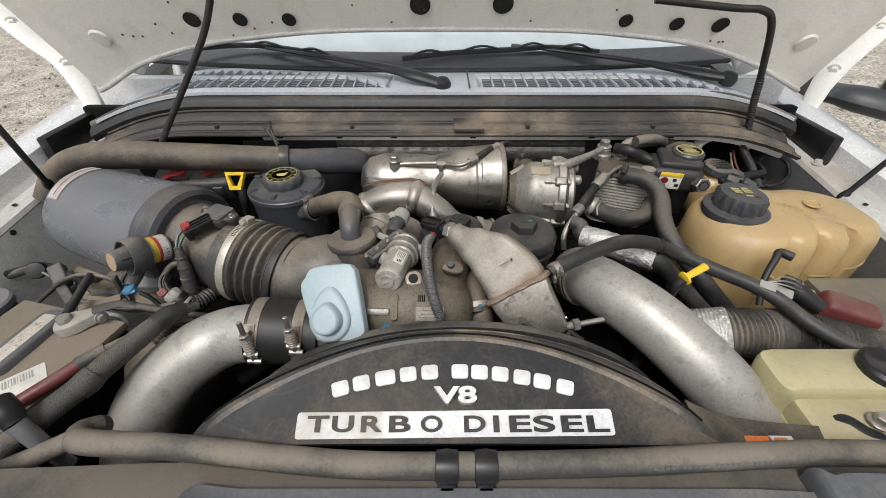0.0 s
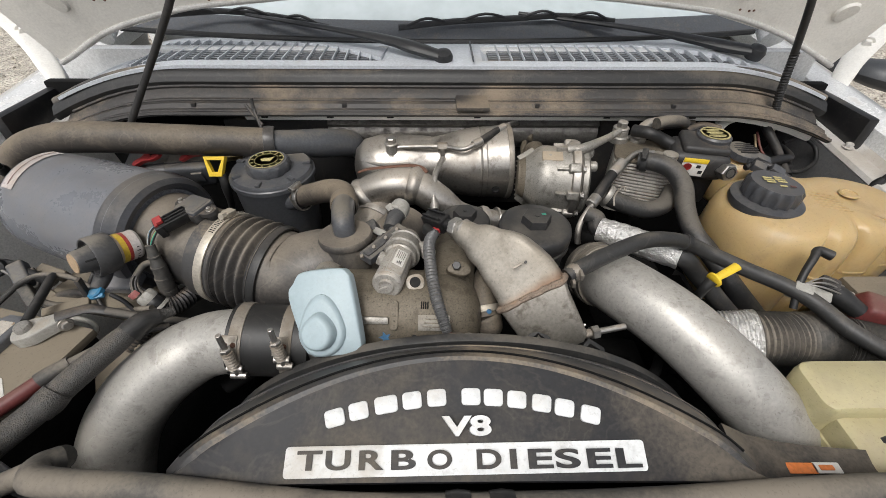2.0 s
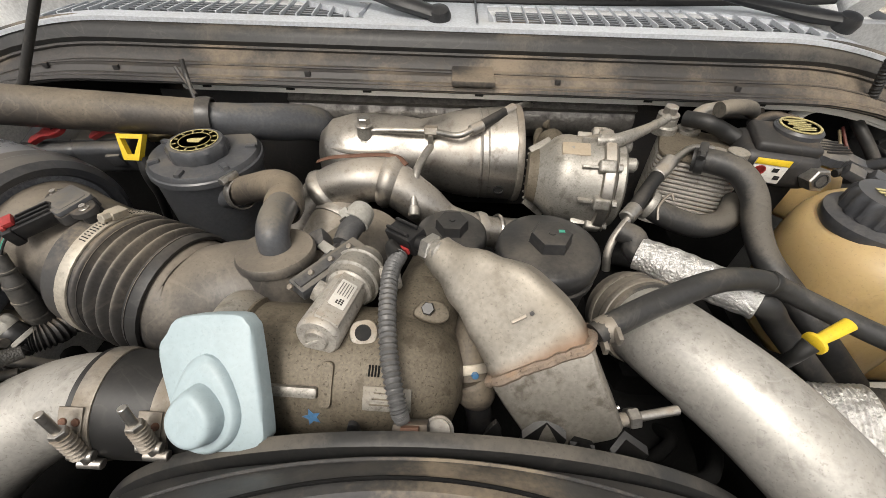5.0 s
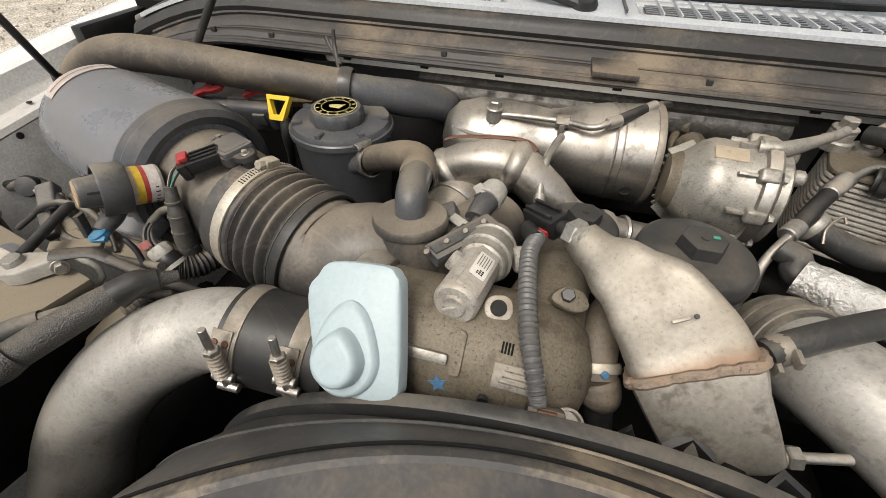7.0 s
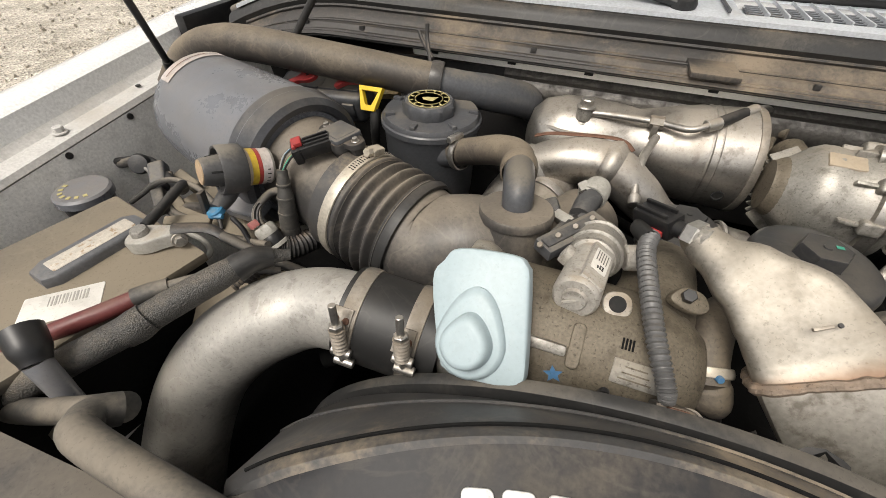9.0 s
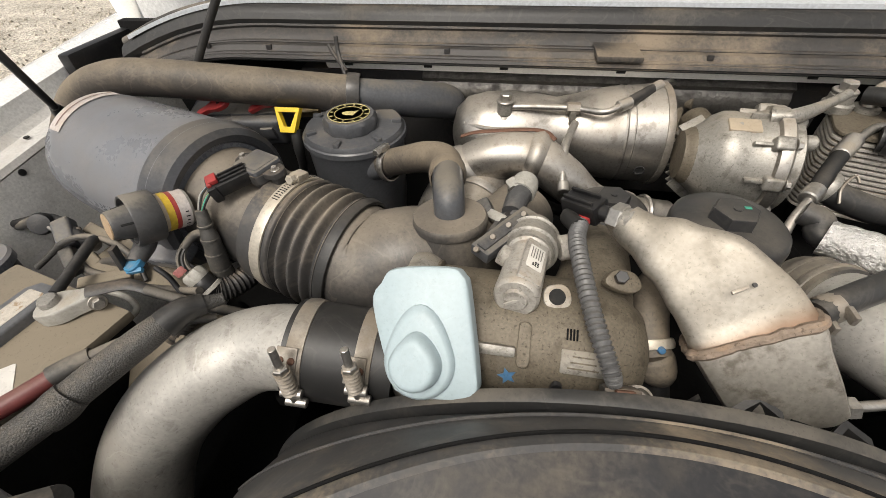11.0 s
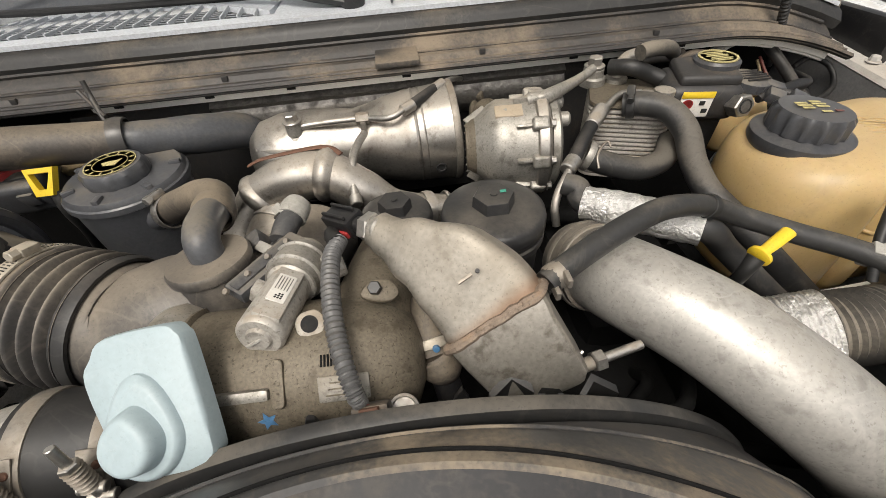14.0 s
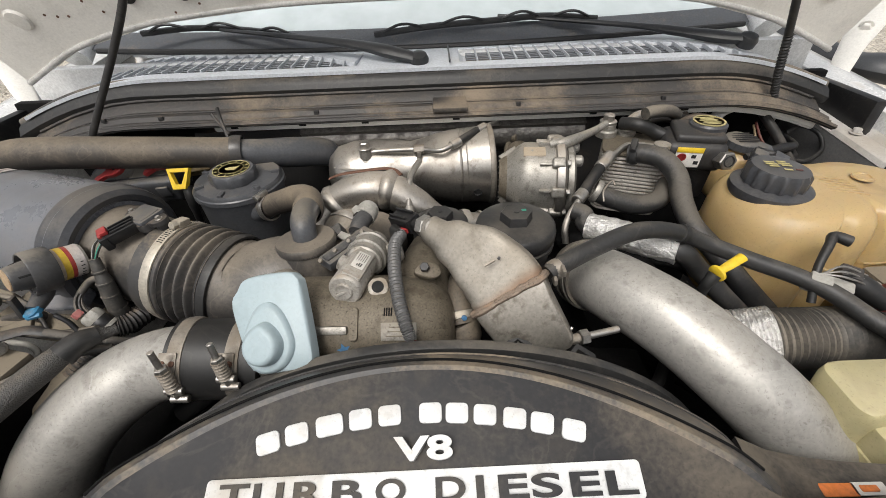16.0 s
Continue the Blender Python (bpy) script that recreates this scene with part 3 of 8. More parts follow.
def fender(side, label):
    """Outer wing, rain gutter and inner apron along one side of the engine bay."""
    f = thing("front_fender", (side * 0.9, 0.4, 0.6), label, "fender", "front fenders")
    outer = [(0.826, 1.215), (0.830, 1.244), (0.842, 1.250), (0.875, 1.252), (0.92, 1.238), (0.965, 1.19), (0.99, 1.08), (1.0, 0.7)]

    def sheet(prof, y0, y1, n=14):
        k = len(prof) - 1

        def at(u, v):
            y = y0 + (y1 - y0) * u
            i = min(int(v * k), k - 1)
            w = v * k - i
            x = prof[i][0] * (1 - w) + prof[i + 1][0] * w
            z = prof[i][1] * (1 - w) + prof[i + 1][1] * w
            fade = max(0.0, min(1.0, (z - 0.7) / 0.3))
            return V((side * x, y, z + lipz(y) * fade))
        return grid(n, k * 2, at, thick=(side * 0.004, 0, -0.004))
    part("wing_panel", sheet(outer, -0.45, 1.6), M_white, f)
    lip = part("gutter_lip", sheet([(0.772, 1.198), (0.776, 1.206), (0.80, 1.209), (0.815, 1.205), (0.826, 1.2155)], -0.3, 0.97), M_lip, f, "dusty white inner lip with bolts")
    # Left apron pale, right apron in the shaded copy of its grey.
    part("apron", sheet([(0.70, 0.68), (0.71, 0.92), (0.748, 1.05), (0.764, 1.14), (0.772, 1.196)], -0.3, 0.97), M_apron if side < 0 else M_apronshade, f, "dusty grey inner apron")
    for y in (0.30, 0.52, 0.80):
        bolt("lip_bolt", (side * 0.795, y, 1.209 + lipz(y)), (0, 0, 1), 0.007, f, M_lip)
    for y in (0.42, 0.66):
        part("lip_hole", lathe([(0.004, 0), (0.004, 0.0015), (0.0005, 0.0016)], (side * 0.793, y, 1.2105 + lipz(y)), (0, 0, 1), 12), M_inkhole, lip)
    for y, z in ((0.608, 1.176), (0.50, 1.165)):
        part("apron_hole", lathe([(0.005, 0), (0.005, 0.002), (0.0005, 0.0021)], (side * 0.770, y, z), (-side, 0, 0.1), 12), M_inkhole, f)
    part("hinge_cover", box((min(side * 0.80, side * 0.822), 0.80, 1.195), (max(side * 0.80, side * 0.822), 0.985, 1.272), 0.006), M_black, f, "black plastic side filler below the hinge")
    return f


fender(-1, "white truck front fender with dusty inner apron and lip")
fender(1, "white truck front fender with dusty inner apron and lip")


def ends(x):
    e = max(0.0, (abs(x - 0.015) - 0.50) / 0.21)
    return -0.018 * e * e, -0.044 * e * e


def swept(profile, x0, x1, n=40, thick=(0, 0.004, -0.004), bend=1.0):
    k = len(profile) - 1

    def at(u, v):
        x = x0 + (x1 - x0) * u
        i = min(int(v * k), k - 1)
        w = v * k - i
        dy, dz = ends(x)
        return V((x, profile[i][0] * (1 - w) + profile[i + 1][0] * w + dy * bend, profile[i][1] * (1 - w) + profile[i + 1][1] * w + dz * bend))
    return grid(n, k * 2, at, thick=thick)


# bay floor, firewall and ledge
firewall = thing("firewall", (0, 0.9, 0.8), "dusty steel bulkhead behind the engine, its sheet blackened for deep shade", "bulkhead", kind="structure", size=1.05, move=(-0.0002, 0.0447, -0.0406))
# Sheet coloured near-black for the shade behind the engine.
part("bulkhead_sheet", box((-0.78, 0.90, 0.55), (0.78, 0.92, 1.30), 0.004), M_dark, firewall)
ledge = part("ledge", swept([(0.785, 1.283), (0.780, 1.286), (0.782, 1.290), (0.80, 1.290), (0.806, 1.296), (0.830, 1.297), (0.836, 1.303), (0.850, 1.312), (0.856, 1.34)], -0.70, 0.72), M_ledge, firewall, "brown dusty ledge below the rubber seal")
part("white_flange", swept([(0.806, 1.268), (0.801, 1.2695), (0.800, 1.279), (0.82, 1.281)], -0.36, 0.70, 30), M_under, firewall, "white painted flange edge")
part("insulation_strip", swept([(0.818, 1.206), (0.806, 1.222), (0.806, 1.240), (0.811, 1.248), (0.806, 1.255), (0.816, 1.262)], -0.215, 0.30, 24), M_foildark, firewall, "foil-faced insulation edge")
part("insulation_mat", box((-0.42, 0.830, 1.06), (0.36, 0.88, 1.255), 0.006), M_black_dusty, firewall, "black insulation mat")
part("joint_cover", box((0.026, 0.776, 1.2945), (0.085, 0.834, 1.3015), 0.002), M_ledge, firewall)
for _x in (-0.33, -0.21, -0.10, 0.06, 0.30, 0.46):
    part("flange_slot", box((_x, 0.7985, 1.272), (_x + 0.012, 0.8005, 1.277), 0.0004), M_inkhole, firewall)
for _x in (-0.55, -0.45, -0.18, 0.17, 0.42):
    part("ledge_clip", box((_x, 0.800, 1.291), (_x + 0.008, 0.805, 1.298), 0.001), M_black_dusty, firewall)
for _yy, _zz, _rr in ((0.787, 1.2905, 0.0022), (0.818, 1.2975, 0.0018), (0.846, 1.3125, 0.003)):
    part("pressed_ridge", tube([(x, _yy + ends(x)[0], _zz + ends(x)[1]) for x in [-0.69 + 0.07 * k for k in range(21)]], _rr, 6, 2), M_ledge, firewall)
seal = thing("cowl_seal", (0, 0.84, 1.33), "long black dusty rubber bulb seal across the bulkhead", "seal", size=1.055, move=(-0.0002, 0.0458, -0.0155))
part("seal_bulb", tube([(x, 0.862 + ends(x)[0], 1.337 + ends(x)[1]) for x in [-0.72 + 1.45 * k / 20 for k in range(21)]], 0.0105, 14, 3), M_tanhose, seal)
part("seal_lip", swept([(0.842, 1.314), (0.838, 1.323), (0.845, 1.335), (0.861, 1.3435), (0.885, 1.342)], -0.72, 0.73), M_rubber_dusty, seal, "flat rubber lip")

part("ledge_end", tube([(0.743, 0.893, 1.224), (0.777, 0.874, 1.216), (0.815, 0.866, 1.207), (0.887, 0.875, 1.202)], [0.016, 0.016, 0.014, 0.010], 12, 6, flat=0.4), M_ledge, firewall)
part("bracket_arch", tube([(0.521, 0.791, 1.224), (0.543, 0.824, 1.249), (0.586, 0.842, 1.256), (0.627, 0.841, 1.254), (0.657, 0.827, 1.238)], [0.010, 0.010, 0.009, 0.009, 0.008], 10, 6, flat=0.35), M_under, firewall, "pale pressed bracket")

# cowl
cowl = thing("cowl_grille", (0, 0.95, 1.33), "grey plastic cowl with two slatted air vents below the windscreen", "cowl")
VENTS = (((-0.63, 1.080), (-0.275, 1.034), (-0.115, 0.934)), ((0.09, 1.018), (0.41, 1.030), (0.63, 0.930)))


def glass_y(x):
    return 1.045 + 0.10 * (x / 0.7) ** 2


def cowl_z(x, y):
    return 1.333 + 0.8 * ends(x)[1] + 0.006 * math.sin(math.pi * max(0.0, min(1.0, (y - 0.90) / 0.15)))


def vent_back(x):
    """The rear edge of the vent at x, or None beside the vents."""
    for pts in VENTS:
        for (x0, y0), (x1, y1) in zip(pts, pts[1:]):
            if x0 <= x <= x1:
                return min(y0 + (y1 - y0) * (x - x0) / (x1 - x0), glass_y(x) - 0.012)
    return None


def cowl_top(u, v):
    """The moulded panel, with a shallow bed pressed down below each vent."""
    x = -0.74 + 1.50 * u
    dy, back = ends(x)[0], vent_back(x)
    rear = back if back else glass_y(x) - 0.03
    rows = (0.897 + dy, 0.920 + dy, 0.924 + dy, rear - 0.004, rear, glass_y(x) - 0.002)
    k = min(5, round(v * 5))
    return V((x, rows[k], cowl_z(x, rows[k]) - (0.009 if back and k in (2, 3) else 0.0)))


part("cowl_panel", grid(150, 5, cowl_top, thick=(0, 0, -0.006)), M_cowltop, cowl, smooth=25)
part("centre_joint", box((0.060, 0.905, 1.338), (0.063, 1.030, 1.3425), 0.0005), M_mesh, cowl, "dark joint between the two panels")
for (_xa, _), _, (_xb, _) in VENTS:
    _xs = [_xa + 0.004 + (_xb - _xa - 0.010) * k / 40 for k in range(41)]
    part("vent_mesh", skin(bmesh.new(), [[V((x, 0.926 + ends(x)[0], cowl_z(x, 0.93) - 0.0065)) for x in _xs], [V((x, vent_back(x) - 0.005, cowl_z(x, vent_back(x)) - 0.0065)) for x in _xs]], caps=False, closed=False), M_mesh, cowl, "dark fine mesh below the slats")
    for _j in range(14):
        _y = 0.932 + 0.0105 * _j
        _row = [x for x in _xs if vent_back(x) - 0.006 > _y]
        if len(_row) > 3:
            part("mesh_bar", tube([(x, _y, cowl_z(x, _y) - 0.005) for x in _row[::3] + [_row[-1]]], 0.0011, 5, 1), M_bar, cowl)
    _n = round((_xb - _xa) / 0.0245)
    for _k in range(1, _n):
        _x = _xa + (_xb - _xa) * _k / _n
        _p, _q = V((_x, 0.923 + ends(_x)[0], cowl_z(_x, 0.923) - 0.001)), V((_x, vent_back(_x) - 0.002, cowl_z(_x, vent_back(_x)) - 0.001))
        part("slat", block(((_q - _p).length, 0.0024, 0.007), frame_of((_p + _q) / 2, _q - _p, (0, 0, 1)), 0.0006, 1), M_cowltop, cowl)

# windscreen, dashboard behind it
screen = thing("windscreen", (0, 1.2, 1.45), "curved glass windscreen above the cowl", "windscreen")
_pane = part("pane", grid(24, 10, lambda u, v: V(((u - 0.5) * 1.56, glass_y((u - 0.5) * 1.44) + 0.75 * v, 1.336 + 0.47 * v)), thick=(0, 0.004, -0.005)), M_glass, screen)
_pane.visible_shadow = False
# Dark band painted for the dashboard seen and reflected in the lower glass.
part("dash_band", grid(24, 2, lambda u, v: V(((u - 0.5) * 1.54, glass_y((u - 0.5) * 1.42) + 0.045 * v - 0.003, 1.3395 + 0.0282 * v)), thick=(0, 0.0005, -0.0005)), M_mesh, screen, "dark band standing in for the dashboard seen in the lower glass")
part("lower_seal", tube([(x, glass_y(x * 0.92) - 0.003, 1.337) for x in [-0.74 + 0.074 * k for k in range(21)]], 0.006, 8, 2), M_rubber, screen)
dash = thing("dashboard", (0, 1.5, 1.25), "dark grey dashboard top seen through the windscreen", "dashboard")
part("dash_top", grid(12, 6, lambda u, v: V(((u - 0.5) * 1.5, 1.16 + 0.10 * ((u - 0.5) * 2) ** 2 + 0.5 * v, 1.345 + 0.05 * math.sin(v * 3.0))), thick=(0, 0, -0.05)), M_cowl, dash)
part("dash_front", box((-0.75, 1.6, 0.9), (0.75, 1.66, 1.42), 0.02), M_black, dash)
cab = thing("truck_cab", (0, 1.8, 1.0), "white truck cab with doors and roof", "truck cab")
part("roof", grid(10, 10, lambda u, v: V(((u - 0.5) * 1.5, 1.85 + 1.4 * v, 1.86 + 0.05 * math.sin(math.pi * u))), thick=(0, 0, -0.03)), M_white, cab)
for _s in (-1, 1):
    part("pillar", tube([(_s * 0.79, 1.12, 1.33), (_s * 0.74, 1.5, 1.6), (_s * 0.69, 1.86, 1.85)], 0.035, 10, 4), M_white, cab)
    part("door", box((min(_s * 0.93, _s * 1.0), 1.62, 0.5), (max(_s * 0.93, _s * 1.0), 3.2, 1.30), 0.03), M_white, cab)
part("back_wall", box((-0.85, 3.2, 0.5), (0.85, 3.25, 1.86), 0.02), M_white, cab)
part("cab_floor", box((-0.92, 1.66, 0.5), (0.92, 3.2, 0.56), 0.01), M_dark, cab)
part("sill_panel", box((-0.80, 0.99, 1.10), (0.80, 1.02, 1.335), 0.004), M_white, cab)


def wiper(arm, blade, label):
    w = thing("wiper", arm[0], label, "wiper", "windscreen wipers", size=0.99, move=-0.01 * (V(arm[0]) - V((0.004, 0.007, 1.612))))
    part("arm", tube(arm, [0.016, 0.019, 0.015, 0.009, 0.0055], 10, 6, flat=0.6), M_wiper, w)
    part("pivot_cap", lathe([(0.017, -0.012), (0.019, 0.0), (0.015, 0.009), (0.004, 0.013)], arm[0], (0, -0.3, 1), 20), M_wiper, w)
    b = part("blade", tube(blade, 0.0048, 8, 6, flat=1.3), M_wiper, w)
    n = len(blade) - 1
    for k in range(n):
        p, q = V(blade[k]), V(blade[k + 1])
        up = V((0, -0.010, 0.014))
        part("bridge", tube([p.lerp(q, 0.1), p.lerp(q, 0.5) + up, p.lerp(q, 0.9)], 0.003, 6, 4), M_wiper, b)
    return w


wiper([(0.004, 0.935, 1.339), (-0.055, 0.950, 1.351), (-0.114, 0.980, 1.358), (-0.236, 1.030, 1.366), (-0.427, 1.100, 1.375)],
      [(-0.600, 1.100, 1.374), (-0.485, 1.110, 1.379), (-0.359, 1.100, 1.371), (-0.243, 1.060, 1.360)], "black wiper arm and blade parked low on the windscreen")
wiper([(0.647, 0.970, 1.341), (0.598, 1.000, 1.343), (0.530, 1.030, 1.350), (0.432, 1.060, 1.360), (0.175, 1.120, 1.377)],
      [(-0.092, 1.060, 1.360), (0.027, 1.080, 1.368), (0.164, 1.090, 1.373), (0.276, 1.100, 1.376), (0.385, 1.090, 1.368)], "black wiper arm with its blade resting on the windscreen")

# hood, open overhead
hood = thing("hood", (0, 0.95, 1.4), "open white hood with dusty inner panel and oval holes", "hood")
HB = [(-0.735, 0.925, 1.325), (-0.70, 0.915, 1.34), (-0.62, 0.935, 1.380), (-0.48, 0.965, 1.411), (-0.25, 0.99, 1.428), (0.03, 1.0, 1.430),
      (0.30, 0.99, 1.428), (0.52, 0.965, 1.411), (0.65, 0.935, 1.380), (0.74, 0.915, 1.34), (0.775, 0.925, 1.325)]
HOOD_UP = V((0, -0.50, 0.866))


def hood_at(u, v, lift=0.0):
    path = u * (len(HB) - 1)
    i = min(int(path), len(HB) - 2)
    p = V(HB[i]).lerp(V(HB[i + 1]), path - i)
    wide = 1 + 0.10 * min(v * 4, 1)
    mid = V((0.02 + (p.x - 0.02) * wide, p.y + (0.98 - p.y) * min(v * 2, 1), p.z + (1.40 - p.z) * min(v * 2, 1)))
    bow = 0.03 * math.sin(math.pi * u) * min(1.0, v * 5)
    return mid + HOOD_UP * (1.25 * v) + V((0, -0.75, -0.66)) * (lift - bow)


part("inner_panel", grid(40, 24, lambda u, v: hood_at(u, v, 0.0), thick=(0, 0.014, 0.012)), M_under, hood, "dusty white inner hood panel", smooth=60)
part("outer_skin", grid(30, 14, lambda u, v: hood_at(u, v) + V((0, 0.03, 0.026)), thick=(0, 0.003, 0.003)), M_white, hood)
part("rear_hem", tube([V(p) + V((0, -0.004, 0.004)) for p in HB], 0.005, 10, 6), M_lip, hood)
for _u, _v, _r in ((0.295, 0.048, 0.016), (0.335, 0.040, 0.014), (0.375, 0.032, 0.014), (0.475, 0.050, 0.021), (0.535, 0.052, 0.021), (0.635, 0.032, 0.014), (0.680, 0.035, 0.014), (0.725, 0.045, 0.016)):
    # Flat dark disc in place of a cut hole, its shade in the colour.
    _c, _nn = hood_at(_u, _v, 0.004), V((0, -0.866, -0.5))
    part("oval_hole", lathe([(_r, -0.002), (_r, 0.0008), (0.001, 0.0009)], _c, _nn, 24), M_inkhole, hood, "dark disc for the shade in an oval opening")
_rng = random.Random(9)
for _k in range(26):
    _c = hood_at(_rng.uniform(0.2, 0.8), _rng.uniform(0.015, 0.09), 0.0045)
    part("paint_chip", lathe([(0.0022, -0.001), (0.0022, 0.0004), (0.0003, 0.0005)], _c, V((0, -0.866, -0.5)), 8), M_rust, hood)
for _u, _v in ((0.16, 0.06), (0.86, 0.06), (0.24, 0.12), (0.77, 0.12)):
    part("stamped_dimple", lathe([(0.020, -0.001), (0.017, 0.0035), (0.010, 0.0042), (0.001, 0.0044)], hood_at(_u, _v, 0.001), V((0, -0.866, -0.5)), 20), M_under, hood)
for _pts in ([(-1.190, 1.218, 1.498), (-1.043, 1.136, 1.427), (-0.975, 1.102, 1.384), (-0.902, 1.064, 1.352), (-0.852, 1.017, 1.300), (-0.813, 0.974, 1.254)], [(1.204, 1.202, 1.481), (1.071, 1.125, 1.416), (1.002, 1.087, 1.369), (0.946, 1.051, 1.339), (0.899, 1.010, 1.295), (0.866, 0.969, 1.251)]):
    _pts = [V(p) for p in _pts]
    hinge = part("hinge_arm", tube(_pts, [0.030, 0.030, 0.027, 0.028, 0.021, 0.014], 14, 6, flat=0.3), M_under, hood, "painted steel hinge arm")
    for _p in (_pts[1], _pts[3]):
        _to = (V((0.004, 0.007, 1.612)) - _p).normalized()
        bolt("hinge_bolt", _p + _to * 0.010, _to + V((0, 0, -0.5)), 0.009, hinge, M_under)

# side mirror of the truck
M_mirror = surface("grey_black_mirror_plastic", (0.045, 0.048, 0.053), 0.45, dust=0.2, dust_col=(0.12, 0.12, 0.12))
mirror = thing("side_mirror", (1.2, 1.4, 1.4), "large black plastic truck side mirror on its arm", "side mirror")
part("mount", tube([(0.955, 1.66, 1.24), (1.0, 1.60, 1.25), (1.447, 1.646, 1.109)], [0.06, 0.055, 0.055], 12, 5), M_mirror, mirror)
part("arm", tube([(1.447, 1.646, 1.109), (1.487, 1.584, 1.111), (1.542, 1.518, 1.108), (1.710, 1.434, 1.082)], [0.055, 0.06, 0.075, 0.08], 14, 6, flat=0.6), M_mirror, mirror)
part("shell", block((0.26, 0.14, 0.40), Matrix.Translation(V((1.820, 1.604, 1.218))) @ pose(0, 0, 0, 0, 0, 12), 0.05, 3), M_mirror, mirror)

# lower parts of the bay, near-black so that their shade is in the colour
block_thing = thing("engine_block", (0.05, 0.6, 0.8), "engine block and covers below the pipes, blackened for deep shade", "engine block")
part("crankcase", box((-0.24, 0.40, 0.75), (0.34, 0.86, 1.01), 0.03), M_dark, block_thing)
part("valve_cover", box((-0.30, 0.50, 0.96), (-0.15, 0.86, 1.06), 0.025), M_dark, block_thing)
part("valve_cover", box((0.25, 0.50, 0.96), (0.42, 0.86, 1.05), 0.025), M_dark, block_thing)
floor_thing = thing("bay_floor", (0, 0.4, 0.7), "frame and splash trays at the bottom of the engine bay, blackened for shade", "splash tray", kind="structure")
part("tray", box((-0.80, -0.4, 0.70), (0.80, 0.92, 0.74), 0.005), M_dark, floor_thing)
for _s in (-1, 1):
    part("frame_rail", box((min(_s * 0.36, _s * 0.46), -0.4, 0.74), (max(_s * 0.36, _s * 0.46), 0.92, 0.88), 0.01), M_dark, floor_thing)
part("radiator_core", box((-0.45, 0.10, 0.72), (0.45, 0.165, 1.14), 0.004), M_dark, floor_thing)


# ---- front: radiator cover, hose, fan shroud ----
panel = thing("radiator_cover", (0, 0.1, 1.1), "dusty black plastic cover over the radiator support", "radiator cover")
part("cover_plate", grid(60, 10, lambda u, v: V((-0.78 + 1.56 * u, -0.10 + 0.30 * v, 1.184 + 0.006 * math.exp(-((v - 0.93) / 0.06) ** 2) - 0.03 * max(0, (u - 0.5) * 2 - 0.75) - 0.06 * max(0, (0.5 - u) * 2 - 0.35))), thick=(0, 0, -0.02)), M_plate, panel)
part("front_trim", slab([(-0.26, -0.12), (0.40, -0.12), (0.40, 0.166), (0.30, 0.171), (0.05, 0.172), (-0.19, 0.172), (-0.228, 0.176), (-0.240, 0.170), (-0.26, 0.12)], 0.012, Matrix.Translation((0, 0, 1.184)), 0.005), M_trim, panel, "smooth grey trim")
part("raised_trim", slab(smooth_loop([(0.352, -0.1), (0.60, -0.1), (0.60, 0.170), (0.50, 0.176), (0.40, 0.180), (0.362, 0.178), (0.350, 0.160)], 3), 0.030, Matrix.Translation((0, 0, 1.184)), 0.010), M_trim, panel, "raised grey trim")
part("screw_hole", lathe([(0.006, 0), (0.006, 0.0015), (0.001, 0.0016)], (-0.365, 0.158, 1.1775), (0, 0, 1), 16), M_inkhole, panel)
part("front_clip", block((0.012, 0.008, 0.004), pose(0.090, 0.166, 1.19, 0, 0, 20), 0.001), M_inkhole, panel)

HOSE = [(-0.371, 0.241, 1.180), (-0.377, 0.231, 1.189), (-0.372, 0.221, 1.196), (-0.353, 0.213, 1.2010), (-0.249, 0.204, 1.207), (-0.095, 0.189, 1.207), (0.024, 0.187, 1.207), (0.175, 0.190, 1.207), (0.317, 0.198, 1.204), (0.404, 0.201, 1.202), (0.527, 0.203, 1.190)]
side_tube = thing("coolant_tube", (-0.4, 0.24, 1.16), "dusty grey tube ending behind the front hose", "hose")
part("tube", tube([(-0.580, 0.213, 1.102), (-0.500, 0.222, 1.122), (-0.426, 0.234, 1.152), (-0.386, 0.241, 1.171), (-0.370, 0.243, 1.179)], 0.0115, 16, 6), M_tanhose, side_tube)
conduit = thing("front_hose", (0, 0.2, 1.17), "dusty black rubber hose lying across the radiator cover", "hose")
part("hose", tube(HOSE, 0.0125, 16, 8), M_tanhose, conduit)
for _x in (-0.003, 0.034):
    part("clip_band", band((_x, 0.1865, 1.207), (_x + 0.022, 0.1865, 1.207), 0.0142, 0.002), M_black, conduit, "black hose clip")
    part("clip_foot", box((_x + 0.002, 0.166, 1.186), (_x + 0.020, 0.206, 1.196), 0.003), M_black, conduit)
part("clip_bridge", box((0.018, 0.180, 1.20), (0.036, 0.192, 1.217), 0.002), M_black_dusty, conduit)

_ha, _hb = V((0.203, 0.191, 1.207)), V((0.317, 0.198, 1.204))
for _k in range(22):
    if _k % 6 != 4:
        part("print_bar", block((0.0042, 0.0034, 0.0003), frame_of(_ha.lerp(_hb, _k / 21) + V((0, -0.0104, 0.0068)), _hb - _ha, (0, -0.84, 0.55)), 0.0001), M_trim, conduit)

shroud = thing("fan_shroud", (0.02, 0.27, 1.1), "dusty black domed fan shroud cover with white lettering", "fan shroud", size=1.02, move=(0.0003, 0.0053, -0.0102))


def face_z(y):
    return 1.235 + 0.42 * (y - 0.247)


def edge_arc(s, grow=0.0, back=0.0, drop=0.0):
    y = 0.297 - 0.089 * s * s
    return V((0.015 + (0.255 + grow) * s, y + back, face_z(y) - drop - 0.014 * max(0.0, (abs(s) - 0.86) / 0.14) ** 2))


